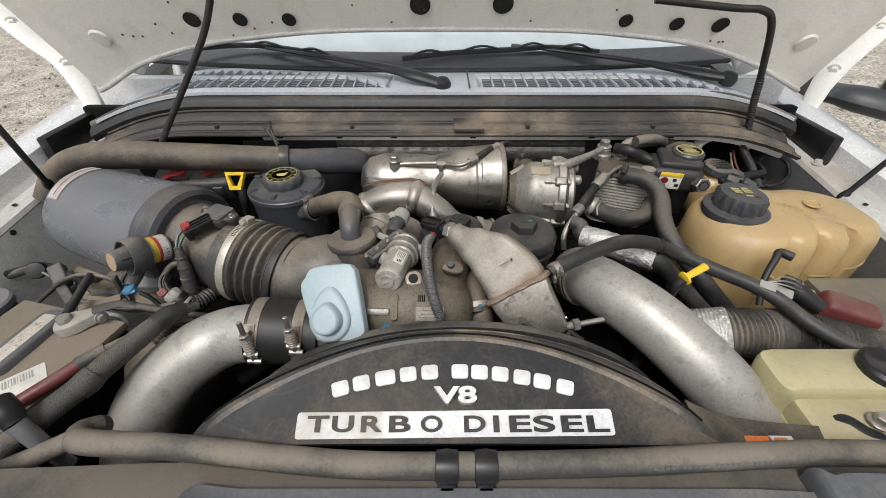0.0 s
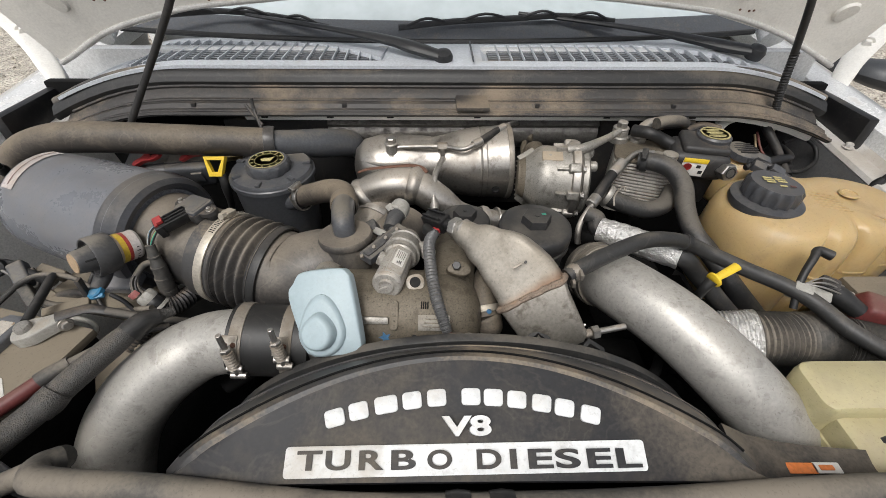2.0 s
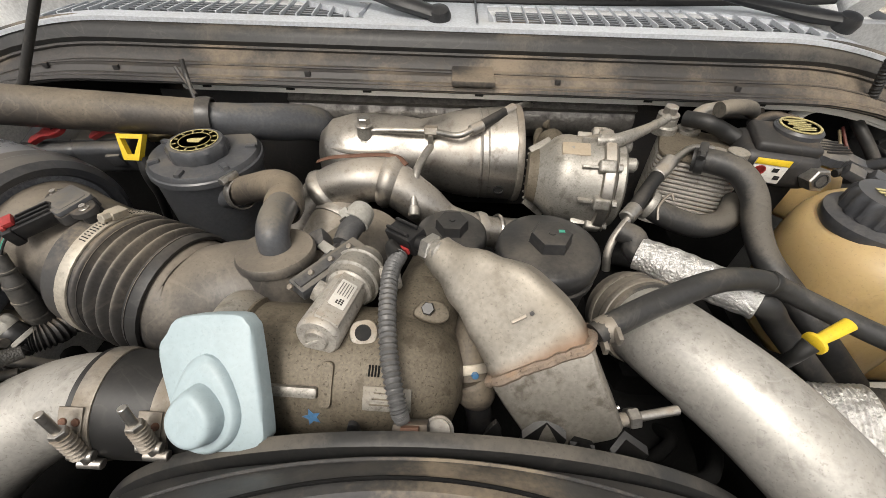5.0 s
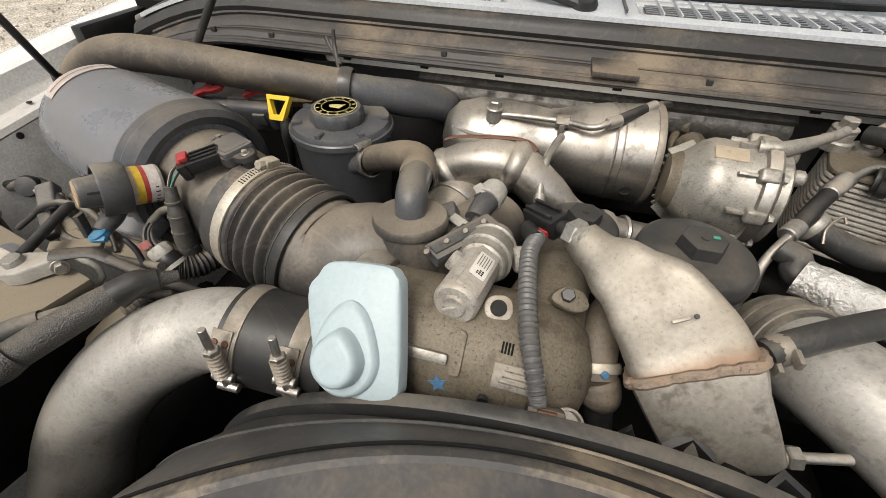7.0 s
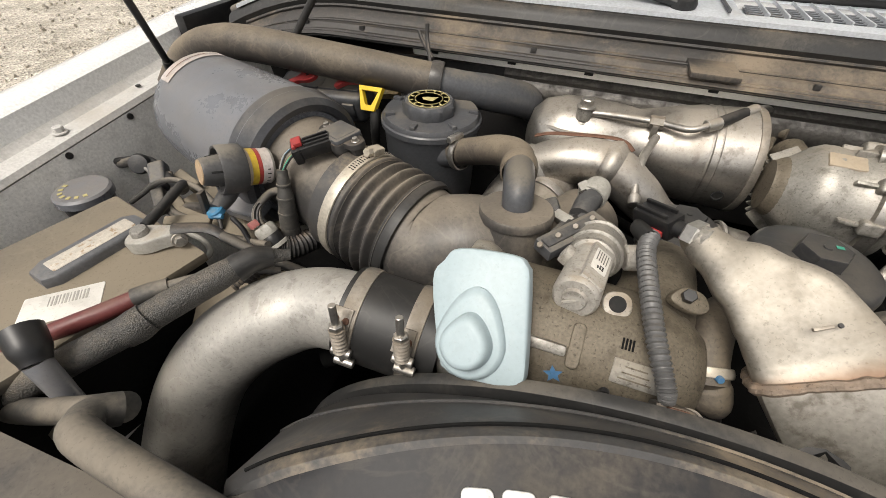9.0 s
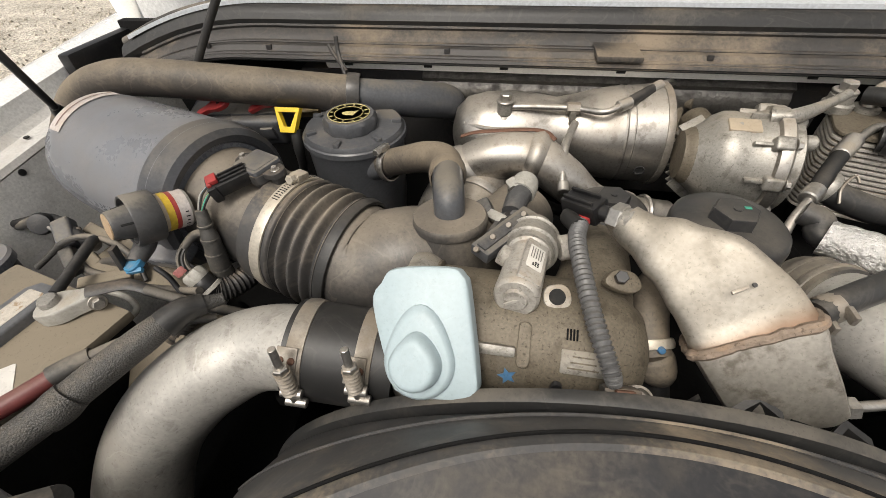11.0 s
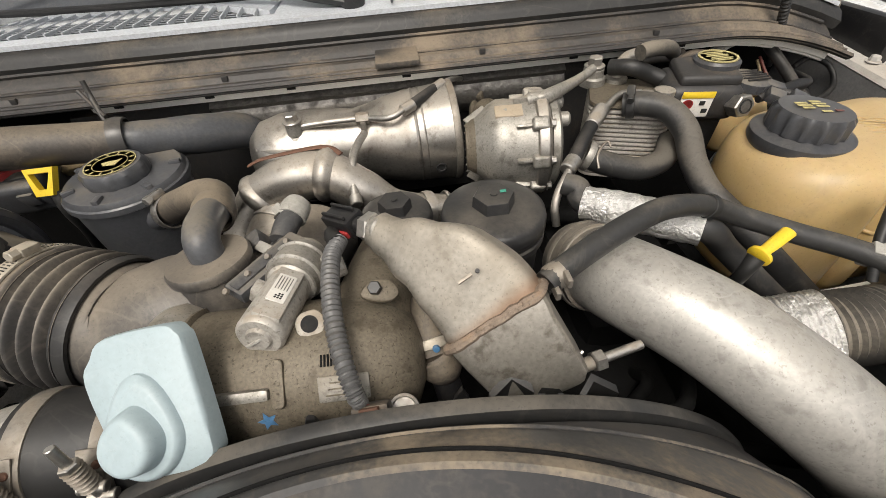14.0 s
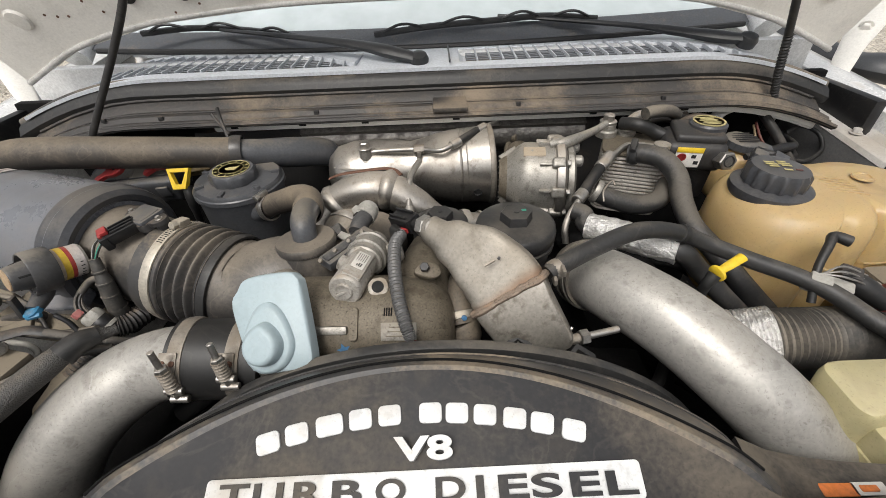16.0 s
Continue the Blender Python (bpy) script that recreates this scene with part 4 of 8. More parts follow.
def outer_arc(s, y, top, rad, wide):
    dx = wide * s
    return V((0.025 + dx, y, top - (rad - math.sqrt(rad * rad - dx * dx))))


def shroud_face(u, v):
    s = 2 * u - 1
    e = edge_arc(s)
    low = V((0.013 + 0.29 * s, 0.2035, 1.2165 - 0.012 * abs(s) ** 3))
    return low.lerp(e, v)


N_FACE = V((0, -0.42, 1)).normalized()
part("cover_face", grid(48, 10, shroud_face, thick=(0, 0, -0.004)), M_cover, shroud, "smooth dark face")
_rings = [[edge_arc(2 * k / 60 - 1) for k in range(61)], [edge_arc(2 * k / 60 - 1, 0.004, 0.003, -0.0025) for k in range(61)],
          [edge_arc(2 * k / 60 - 1, 0.010, 0.010, 0.001) for k in range(61)], [edge_arc(2 * k / 60 - 1, 0.012, 0.013, 0.003) for k in range(61)],
          [edge_arc(2 * k / 60 - 1, 0.020, 0.024, 0.009).lerp(outer_arc(2 * k / 60 - 1, 0.323, 1.238, 0.36, 0.295), 0.45) for k in range(61)],
          [outer_arc(2 * k / 60 - 1, 0.323, 1.238, 0.36, 0.295) for k in range(61)],
          [outer_arc(2 * k / 60 - 1, 0.326, 1.215, 0.36, 0.295) for k in range(61)]]
part("cover_rim", skin(bmesh.new(), _rings, caps=False, closed=False), M_rim, shroud, "tan dusted rolled rim", smooth=30)
_rings = [[outer_arc(2 * k / 60 - 1, y, z, 0.355, 0.325) for k in range(61)] for y, z in ((0.325, 1.19), (0.327, 1.226), (0.331, 1.239), (0.336, 1.241), (0.341, 1.239), (0.343, 1.19))]
part("rim_groove", tube([edge_arc(2 * k / 40 - 1, 0.0105, 0.0105, 0.0005) for k in range(1, 40)], 0.0013, 6, 2), M_dark, shroud)
part("rim_ridge", tube([edge_arc(2 * k / 40 - 1, 0.020, 0.024, 0.009).lerp(outer_arc(2 * k / 40 - 1, 0.323, 1.238, 0.36, 0.295), 0.45) for k in range(41)], 0.0018, 6, 2), M_rim, shroud)
part("fan_ring", skin(bmesh.new(), _rings, caps=False, closed=False), M_rubber_dusty, shroud, "black fan ring edge", smooth=50)
for _s in (1,):
    part("side_flange", grid(14, 4, lambda u, v: V((0.015 + _s * (0.255 + 0.42 * u), 0.2035 + (0.034 + 0.022 * (1 - u) ** 3) * v, 1.198 - 0.027 * (1 - (1 - u) ** 12) + 0.004 * v)), thick=(0, 0, -0.006)), M_cover, shroud)
    part("front_skirt", box((min(-0.27, _s * 0.68), 0.204, 1.13), (max(-0.27, _s * 0.68), 0.209, 1.180), 0.002), M_black_dusty, shroud)


def on_face(x, y, lift=0.0):
    return frame_of(V((x, y, face_z(y))) + N_FACE * lift, (1, 0.012, 0), N_FACE)


part("badge_plate", slab(rrect(0.313, 0.0245, 0.003, 3), 0.0035, on_face(0.0165, 0.2195, -0.001), 0.001), M_letter, shroud, "white raised badge bar")
for _ch, _x in zip("TURBODIESEL", (-0.135, -0.1105, -0.082, -0.0545, -0.0235, 0.019, 0.040, 0.0635, 0.087, 0.1145, 0.140)):
    text_mesh("badge_letter", _ch, 0.0152, on_face(0.0165 + _x, 0.2193, 0.0042), M_cover, shroud, 0.0058 if _ch == "I" else 0.0212, 0.0005, 0.026)
text_mesh("badge_text", "V8", 0.0165, on_face(0.0165, 0.2435, 0.0), M_letter, shroud, 0.043, 0.012, 0.035)
# the maker's name above it, as plain white blocks on an arc
for _k, _x in enumerate((-0.101, -0.080, -0.0555, -0.032, -0.0095, 0.022, 0.0425, 0.064, 0.0865, 0.107, 0.130)):
    _yy = 0.2665 - 1.15 * (_x - 0.0165) ** 2
    _m = on_face(_x, _yy, -0.0005) @ pose(0, 0, 0, 0, 0, -math.degrees(math.atan(2.2 * (_x - 0.0165))))
    _w = 0.0185 if _k != 2 else 0.022
    part("name_block", slab(rrect(_w * 0.95, 0.0150, 0.0035, 4), 0.0026, _m, 0.0008), M_letter, shroud)
warn = thing("warning_sticker", (0.355, 0.23, 1.178), "orange and white warning sticker on the shroud flange", "sticker", size=1.02, move=(0.0070, 0.0045, -0.0087))
part("orange_half", slab(rrect(0.028, 0.010, 0.001, 2), 0.0006, frame_of((0.343, 0.226, 1.177), (1, -0.02, 0), (0, 0, 1)), 0.0002), M_orange, warn)
part("white_half", slab(rrect(0.026, 0.010, 0.001, 2), 0.0006, frame_of((0.368, 0.226, 1.177), (1, -0.02, 0), (0, 0, 1)), 0.0002), M_label, warn)
part("print_bar", slab(rrect(0.014, 0.005, 0.001, 2), 0.0004, frame_of((0.367, 0.226, 1.178), (1, -0.02, 0), (0, 0, 1)), 0.0002), M_orange, warn)

# ---- charge pipes ----
left_pipe = thing("charge_pipe", (-0.3, 0.35, 1.1), "bare silver aluminium charge pipe with dusty scuffs", "pipe", "charge pipes", size=1.02, move=(-0.0061, 0.0069, -0.0102))
LP = [(-0.218, 0.388, 1.165), (-0.297, 0.394, 1.149), (-0.348, 0.374, 1.132), (-0.389, 0.345, 1.103), (-0.416, 0.313, 1.063), (-0.428, 0.273, 1.004), (-0.443, 0.233, 0.913)]
part("pipe", tube(LP, [0.040, 0.041, 0.043, 0.044, 0.044, 0.044, 0.044], 36, 10), M_alu, left_pipe)
coupler = thing("hose_coupler", (-0.22, 0.37, 1.16), "black rubber coupler with two spring-loaded clamps", "hose coupler", size=1.012, move=(-0.0027, 0.0044, -0.0054))
CA, CB = V((-0.231, 0.388, 1.166)), V((-0.166, 0.390, 1.159))
part("sleeve", tube([CA.lerp(CB, -0.42), CA, CA.lerp(CB, 0.33), CA.lerp(CB, 0.66), CB], 0.0444, 36, 4), M_rubber, coupler)
_d = (CB - CA).normalized()


def spring_clamp(c, r, tip, tail, parent):
    """A T-bolt clamp: wide band, bolt with coil spring, two trunnions."""
    b = part("clamp_band", band(c - _d * 0.0075, c + _d * 0.0075, r + 0.0004, 0.0016), M_clamp, parent, "brownish steel T-bolt clamp band")
    tip, tail = V(tip), V(tail)
    t = (tip - tail).normalized()
    n = (tip - tail).length
    part("bolt", rod(tail, tip, 0.0033, 12), M_steel, b)
    part("spring", tube([tail + t * n * 0.22, tail + t * n * 0.60], 0.0058, 12, 60, ripple=(6, 0.0012)), M_clamp, b, "coil spring")
    part("nut", hexnut(tail + t * n * 0.60, tail + t * n * 0.68, 0.0062), M_steel, b)
    part("trunnion", rod(tail + t * n * 0.18 - _d * 0.009, tail + t * n * 0.18 + _d * 0.009, 0.0042, 12), M_steel, b)
    part("trunnion", rod(tail - _d * 0.008, tail + _d * 0.010, 0.0042, 12), M_steel, b)
    o = V((0, -0.70, 0.714))
    part("saddle", block((0.017, 0.022, 0.0016), frame_of(c + o * (r + 0.0016), _d, o), 0.0005), M_clamp, b)
    for k in (-0.0045, 0.0045):
        part("rivet", lathe([(0.0032, 0), (0.0028, 0.0012), (0.0005, 0.0016)], c + _d * k + o * (r + 0.0022), o, 12), M_rust, b)


spring_clamp(CA.lerp(CB, -0.24), 0.0452, (-0.246, 0.347, 1.230), (-0.242, 0.339, 1.164), coupler)
spring_clamp(CA.lerp(CB, 0.62), 0.0452, (-0.191, 0.353, 1.232), (-0.186, 0.342, 1.178), coupler)

right_pipe = thing("charge_pipe", (0.3, 0.35, 1.1), "bare aluminium charge pipe running down beside the fan shroud", "pipe", "charge pipes", size=1.03, move=(0.0089, 0.0103, -0.0154))
RP = [(0.229, 0.505, 1.163), (0.240, 0.452, 1.190), (0.285, 0.390, 1.191), (0.336, 0.331, 1.167), (0.381, 0.295, 1.127), (0.422, 0.266, 1.069), (0.467, 0.235, 0.966)]
part("pipe", tube(RP, [0.041, 0.0415, 0.042, 0.042, 0.042, 0.042, 0.042], 36, 10), M_alu, right_pipe)
_a, _b2 = V(RP[0]), V(RP[1])
boot = thing("silicone_boot", RP[0], "dusty dark rubber boot with a steel band on the charge pipe", "boot", size=1.02, move=(0.0044, 0.0099, -0.0082))
_dd = (_b2 - _a).normalized()
part("boot", tube([_a - _dd * 0.022, _a - _dd * 0.005, _a + _dd * 0.024], [0.042, 0.0450, 0.0445], 32, 6), M_tanhose, boot)
part("band", band(_a - _dd * 0.010, _a - _dd * 0.002, 0.0458), M_tanhose, boot)
part("band", band(_a + _dd * 0.010, _a + _dd * 0.018, 0.0460), M_clamp, boot)

# ---- air filter side ----
filt = thing("air_filter_housing", (-0.5, 0.6, 1.1), "large dusty grey-black cylindrical air filter housing", "air filter", size=1.04, move=(-0.0202, 0.0237, -0.0205))
C0, C1 = V((-0.628, 0.632, 1.207)), V((-0.405, 0.552, 1.200))
_L = (C1 - C0).length
part("canister", lathe([(0.02, -0.020), (0.050, -0.017), (0.069, -0.006), (0.078, 0.008), (0.081, 0.03), (0.085, _L * 0.5), (0.088, _L - 0.03), (0.087, _L - 0.012), (0.083, _L)], C0, C1 - C0, 56), M_can, filt)
part("end_ring", lathe([(0.082, _L - 0.034), (0.0893, _L - 0.032), (0.0900, _L - 0.027), (0.0875, _L - 0.022), (0.0885, _L - 0.010), (0.0860, _L + 0.001), (0.0790, _L + 0.006), (0.0715, _L + 0.004), (0.0670, _L - 0.004), (0.058, _L - 0.008)], C0, C1 - C0, 56), M_canrim, filt, "dark rounded end rim")
BL, BR = V((-0.318, 0.522, 1.186)), V((-0.243, 0.500, 1.176))
part("neck", tube([C1 + (BL - C1) * -0.05, C1 + (BL - C1) * 0.35, BL + (BL - C1) * 0.02], [0.064, 0.0615, 0.060], 40, 6), M_duct, filt, "dusty sensor tube")
for _k in range(9):
    _t = radians(-150 + 14 * _k)
    _s, _u, _dv = axes(C1 - C0)
    _p = C0 + _dv * (_L - 0.05) + (math.cos(_t) * _s + math.sin(_t) * _u) * 0.088
    part("rib", block((0.05, 0.004, 0.008), frame_of(_p, _dv, math.cos(_t) * _s + math.sin(_t) * _u), 0.001), M_can, filt)
_s, _u, _dv = axes(C1 - C0)
_lab = []
for _j in range(2):
    _lab.append([])
    for _k in range(13):
        _t = radians(112 - 62 * _k / 12)
        _lab[_j].append(C0 + _dv * (0.016 + 0.022 * _j) + (math.cos(_t) * _s + math.sin(_t) * _u) * (0.0815 + 0.001 * _j))
M_print2 = surface("dusty_paper_label", (0.5, 0.46, 0.44), 0.6, dust=0.3, dust_col=(0.38, 0.32, 0.27), scale=40)
part("label", skin(bmesh.new(), _lab, caps=False, closed=False), M_print2, filt, "curved white paper label with red print")
for _r in (0.5,):
    _bar = [[C0 + _dv * (0.016 + 0.022 * (_r + w)) + (math.cos(t) * _s + math.sin(t) * _u) * 0.0826 for t in [radians(108 - 54 * k / 10) for k in range(11)]] for w in (-0.035, 0.035)]
    part("print_line", skin(bmesh.new(), _bar, caps=False, closed=False), M_darkred, filt)

duct = thing("intake_duct", (-0.25, 0.5, 1.15), "dusty rubber intake duct with corrugated bellows", "intake duct", size=1.018, move=(-0.0046, 0.0089, -0.0083))
part("bellows", tube([BL + (BR - BL) * 0.26, BL.lerp(BR, 0.63), BR], [0.0635, 0.064, 0.064], 48, 40, ripple=(4, 0.0048)), M_duct, duct, "dusty corrugated bellows")
part("cuff", tube([BL - (BR - BL) * 0.20, BL + (BR - BL) * 0.30], 0.0655, 44, 4), M_rim, duct, "tan dusted cuff")
part("rubber_band", band(BR - (BR - BL) * 0.06, BR + (BR - BL) * 0.14, 0.067, 0.003), M_rubber, duct, "shiny black band")
part("elbow", tube([BR, BR + (BR - BL) * 0.35, (-0.175, 0.497, 1.186), (-0.125, 0.515, 1.178), (-0.085, 0.56, 1.165), (-0.06, 0.62, 1.155)], [0.063, 0.060, 0.054, 0.050, 0.046, 0.044], 44, 10), M_duct, duct, "smooth elbow")
_sb, _ub, _db = axes(BR - BL)
_rad = V((0.0145, 0.0166, 0.0727))
_spin = math.degrees(math.atan2(_rad.dot(_sb), _rad.dot(_ub)))
_clamp = worm_clamp(BL + _db * 0.008, BR - BL, 0.0665, duct, 0.013, _spin, M_band)
for _side in (-1, 1):
    for _k in range(9):
        _t = radians(_spin + _side * (11 + 2.6 * _k))
        _o = math.cos(_t) * _ub + math.sin(_t) * _sb
        part("band_slot", block((0.0012, 0.007, 0.0008), frame_of(BL + _db * 0.008 + _o * 0.0680, _db.cross(_o), _o), 0.0002, 1), M_inkhole, _clamp)
part("spout_collar", lathe([(0.042, -0.07), (0.037, -0.020), (0.0335, -0.008), (0.0365, -0.006), (0.0370, 0.0), (0.0350, 0.003), (0.014, 0.004)], (-0.1335, 0.505, 1.2387), (-0.05, 0.12, 1), 36), M_duct, duct)

maf = thing("air_flow_sensor", (-0.35, 0.548, 1.25), "black plastic air flow sensor with plugged wiring connector", "sensor")
MM = frame_of((-0.349, 0.548, 1.2605), (0.87, -0.48, 0.10), (-0.1, -0.06, 1))
part("lid", slab(rrect(0.045, 0.034, 0.004), 0.0045, MM @ Matrix.Translation((0, 0, -0.0045)), 0.0015), M_lid, maf, "dusty grey sensor lid")
part("lid_panel", slab(rrect(0.037, 0.026, 0.003), 0.0010, MM @ Matrix.Translation((0, 0, -0.0004)), 0.0005), M_lid, maf)
part("housing", slab(rrect(0.047, 0.036, 0.006), 0.010, MM @ Matrix.Translation((0, 0, -0.0148)), 0.002), M_black_dusty, maf)
for _x in (-0.031, 0.031):
    _lug = part("lug", slab(smooth_loop([(-0.012, -0.010), (0.004, -0.009), (0.009, 0.0), (0.004, 0.009), (-0.012, 0.010)], 3), 0.006, MM @ Matrix.Translation((_x, 0.002, -0.0105)) @ pose(0, 0, 0, 0, 0, 0 if _x > 0 else 180), 0.0015), M_black_dusty, maf)
    part("lug_column", block((0.012, 0.014, 0.024), MM @ Matrix.Translation((_x * 0.94, 0.002, -0.021)), 0.004), M_black_dusty, maf)
    bolt("screw", MM @ V((_x, 0.002, -0.0045)), MM.to_3x3() @ V((0, 0, 1)), 0.0032, maf, M_steel)
part("foot", block((0.046, 0.030, 0.026), MM @ Matrix.Translation((0.0, 0.002, -0.026)), 0.006), M_black_dusty, maf)
PA, PB = V((-0.352, 0.537, 1.2535)), V((-0.386, 0.5125, 1.2445))
_pm = frame_of((PA + PB) / 2, PA - PB, (0.1, -0.1, 1))
_plug = part("plug", block(((PA - PB).length, 0.020, 0.015), _pm, 0.0025), M_black, maf)
for _k in (-1, 0, 1):
    part("plug_rib", block((0.028, 0.002, 0.003), _pm @ Matrix.Translation((0.006, 0.006 * _k, 0.0085)), 0.0006), M_black, _plug)
part("plug_mouth", block((0.010, 0.024, 0.019), _pm @ Matrix.Translation((-0.018, 0, -0.001)), 0.003), M_black, _plug)
part("lock_tab", block((0.009, 0.013, 0.005), _pm @ Matrix.Translation((-0.0135, 0.001, 0.0105)), 0.001), M_red, _plug, "red lock tab")
part("lock_tab", block((0.004, 0.017, 0.004), _pm @ Matrix.Translation((-0.0185, 0.001, 0.0095)), 0.001), M_red, _plug, "red lock tab")
for _k in range(6):
    _o = V((0.0022 * (_k - 2.5), 0.0016 * (_k % 2) - 0.001 * (_k - 2.5), 0.0015 * (_k % 3)))
    part("wire", tube([PB + _o * 1.4, PB + V((-0.007, -0.006, -0.007)) + _o * 1.3, V((-0.3975, 0.4995, 1.2265)) + _o * 0.7, V((-0.3975, 0.497, 1.220)) + _o * 0.5], 0.0012, 6, 5), (M_greyplug, M_teal, M_black, M_dullyellow, M_green, M_black)[_k], maf)
part("wire_sleeve", tube([(-0.3975, 0.4990, 1.2275), (-0.3955, 0.4930, 1.210), (-0.3940, 0.4885, 1.1935), (-0.3960, 0.4855, 1.165), (-0.3975, 0.4860, 1.1465), (-0.400, 0.492, 1.110)], [0.0062, 0.0072, 0.0095, 0.0110, 0.0112, 0.0110], 14, 6), M_tanhose, maf, "dusty taped wiring sleeve")
for _p, _r in (((-0.3958, 0.4935, 1.212), 0.0078), ((-0.3943, 0.4892, 1.197), 0.0095), ((-0.3952, 0.4868, 1.178), 0.0106), ((-0.3968, 0.4857, 1.156), 0.0114)):
    part("tape_edge", band(V(_p) + V((0, 0, 0.002)), V(_p) - V((0, 0.0007, 0.002)), _r, 0.0008, 16), M_tanhose, maf)

M_dial = surface("dusty_dial", (0.42, 0.3, 0.19), 0.5, dust=0.28, dust_col=(0.3, 0.24, 0.16), scale=120)
gauge = thing("filter_gauge", (-0.44, 0.47, 1.2), "black filter gauge with clear end and yellow red white band", "gauge")
GA, GB = V((-0.4665, 0.4556, 1.2345)), V((-0.4329, 0.5111, 1.2180))
_d2 = (GB - GA).normalized()
part("barrel", lathe([(0.0138, 0), (0.0146, 0.001), (0.0150, 0.003), (0.0178, 0.022), (0.0205, 0.0235), (0.0232, 0.0225), (0.0240, 0.0165), (0.0262, 0.0160), (0.0272, 0.0180), (0.0274, 0.0410), (0.0262, 0.0425), (0.0200, 0.0430)], GA, _d2, 44), M_darkplug, gauge)
for _k in range(4):
    _t = radians(20 + 90 * _k)
    _s9, _u9, _v9 = axes(_d2)
    _o9 = math.cos(_t) * _s9 + math.sin(_t) * _u9
    part("barrel_slot", block((0.012, 0.0025, 0.001), frame_of(GA + _d2 * 0.013 + _o9 * 0.0164, _d2 + _o9 * 0.13, _o9), 0.0003), M_inkhole, gauge)
part("dial", lathe([(0.0132, -0.0010), (0.0134, 0.0), (0.0120, -0.0012), (0.001, -0.0008)], GA - _d2 * 0.0002, _d2, 32), M_dial, gauge, "dusty tan foam end")
_h = 0.043
for _w, _mt in ((0.0045, M_datapad), (0.0070, M_dullyellow), (0.0045, M_dullred), (0.0110, M_print2)):
    part("colour_band", lathe([(0.0204, _h), (0.0208, _h + 0.0003), (0.0208, _h + _w), (0.0204, _h + _w)], GA, _d2, 32), _mt, gauge)
    _h += _w
for _k in range(7):
    _t = radians(-70 + 14 * _k)
    _o9 = math.cos(_t) * _s9 + math.sin(_t) * _u9
    part("print_bar", block((0.0030 + 0.0012 * (_k % 2), 0.0012, 0.0004), frame_of(GA + _d2 * (_h - 0.0045) + _o9 * 0.0208, _d2, _o9), 0.0001), M_inkhole, gauge)
part("end_cap", lathe([(0.0208, _h), (0.0195, _h + 0.003), (0.008, _h + 0.004)], GA, _d2, 28), M_greyplug, gauge)
part("stem", tube([GA + _d2 * 0.026 + V((0, 0, -0.016)), GA + _d2 * 0.020 + V((0, -0.002, -0.030)), (-0.4563, 0.4480, 1.193)], [0.0125, 0.0105, 0.0085], 14, 5), M_darkplug, gauge)
part("stem_clip", block((0.005, 0.010, 0.026), frame_of((-0.466, 0.444, 1.203), (1, 0.3, 0), (0.2, 0.2, 1)), 0.001), M_black_dusty, gauge)
part("blue_plug", lathe([(0.006, -0.004), (0.0095, -0.003), (0.0100, 0.003), (0.0085, 0.005)], (-0.4563, 0.4463, 1.1914), (-0.25, -0.2, 1), 20), M_teal, gauge, "bright blue connector ring")
part("blue_tab", block((0.016, 0.005, 0.005), frame_of((-0.452, 0.440, 1.190), (1, 0.25, 0.1), (0, -0.5, 1)), 0.001), M_teal, gauge, "bright blue release tab")

# rear left hose
rear_hose = thing("rear_hose", (-0.4, 0.74, 1.2), "thick brown dusted hose with a black moulded end", "hose")
part("hose", tube([(-0.765, 0.70, 1.19), (-0.735, 0.725, 1.238), (-0.67, 0.725, 1.265), (-0.60, 0.728, 1.270), (-0.45, 0.742, 1.258), (-0.305, 0.760, 1.244)], [0.024, 0.024, 0.025, 0.026, 0.026, 0.025], 24, 8), M_brownhose, rear_hose)
part("black_end", tube([(-0.31, 0.760, 1.244), (-0.28, 0.772, 1.236), (-0.225, 0.800, 1.222), (-0.185, 0.83, 1.206), (-0.17, 0.85, 1.18)], [0.022, 0.024, 0.027, 0.026, 0.018], 24, 8), M_lid, rear_hose, "black moulded end")
part("ring", band((-0.318, 0.759, 1.245), (-0.300, 0.763, 1.243), 0.0275, 0.002), M_duct, rear_hose)

# breather can with oil filler cap
can = thing("breather_can", (-0.29, 0.72, 1.1), "black plastic oil separator can with a filler cap", "oil separator", size=0.99, move=(0.0029, -0.0071, 0.0051))
CC = V((-0.300, 0.715, 0))
part("can", lathe([(0.060, 1.06), (0.064, 1.10), (0.068, 1.195), (0.0705, 1.203), (0.0705, 1.214), (0.067, 1.220), (0.045, 1.2225), (0.03, 1.223)], CC, (0, 0, 1), 48), M_lid, can)
part("lid_rim", lathe([(0.069, 1.203), (0.0725, 1.205), (0.0725, 1.212), (0.069, 1.215)], CC, (0, 0, 1), 48), M_lid, can)
for _k in range(7):
    _t = radians(51 * _k + 12)
    part("lid_lug", block((0.014, 0.008, 0.008), pose(CC.x + 0.06 * math.cos(_t), CC.y + 0.06 * math.sin(_t), 1.221, 0, 0, math.degrees(_t)), 0.002), M_lid, can)
capo = part("filler_cap", lathe([(0.035, 1.221), (0.037, 1.224), (0.037, 1.236), (0.033, 1.2405), (0.005, 1.241)], CC + V((0, -0.010, 0)), (0, 0, 1), 48, knurl=(10, 0.05, 1, 2)), M_lid, can, "black filler cap with yellow print")
for _r, _w in ((0.0285, 0.0012), (0.0195, 0.0008)):
    part("print_ring", lathe([(_r - _w, 1.2411), (_r - _w, 1.2417), (_r, 1.2417), (_r, 1.2411)], CC + V((0, -0.010, 0)), (0, 0, 1), 40), M_yellowprint, capo)
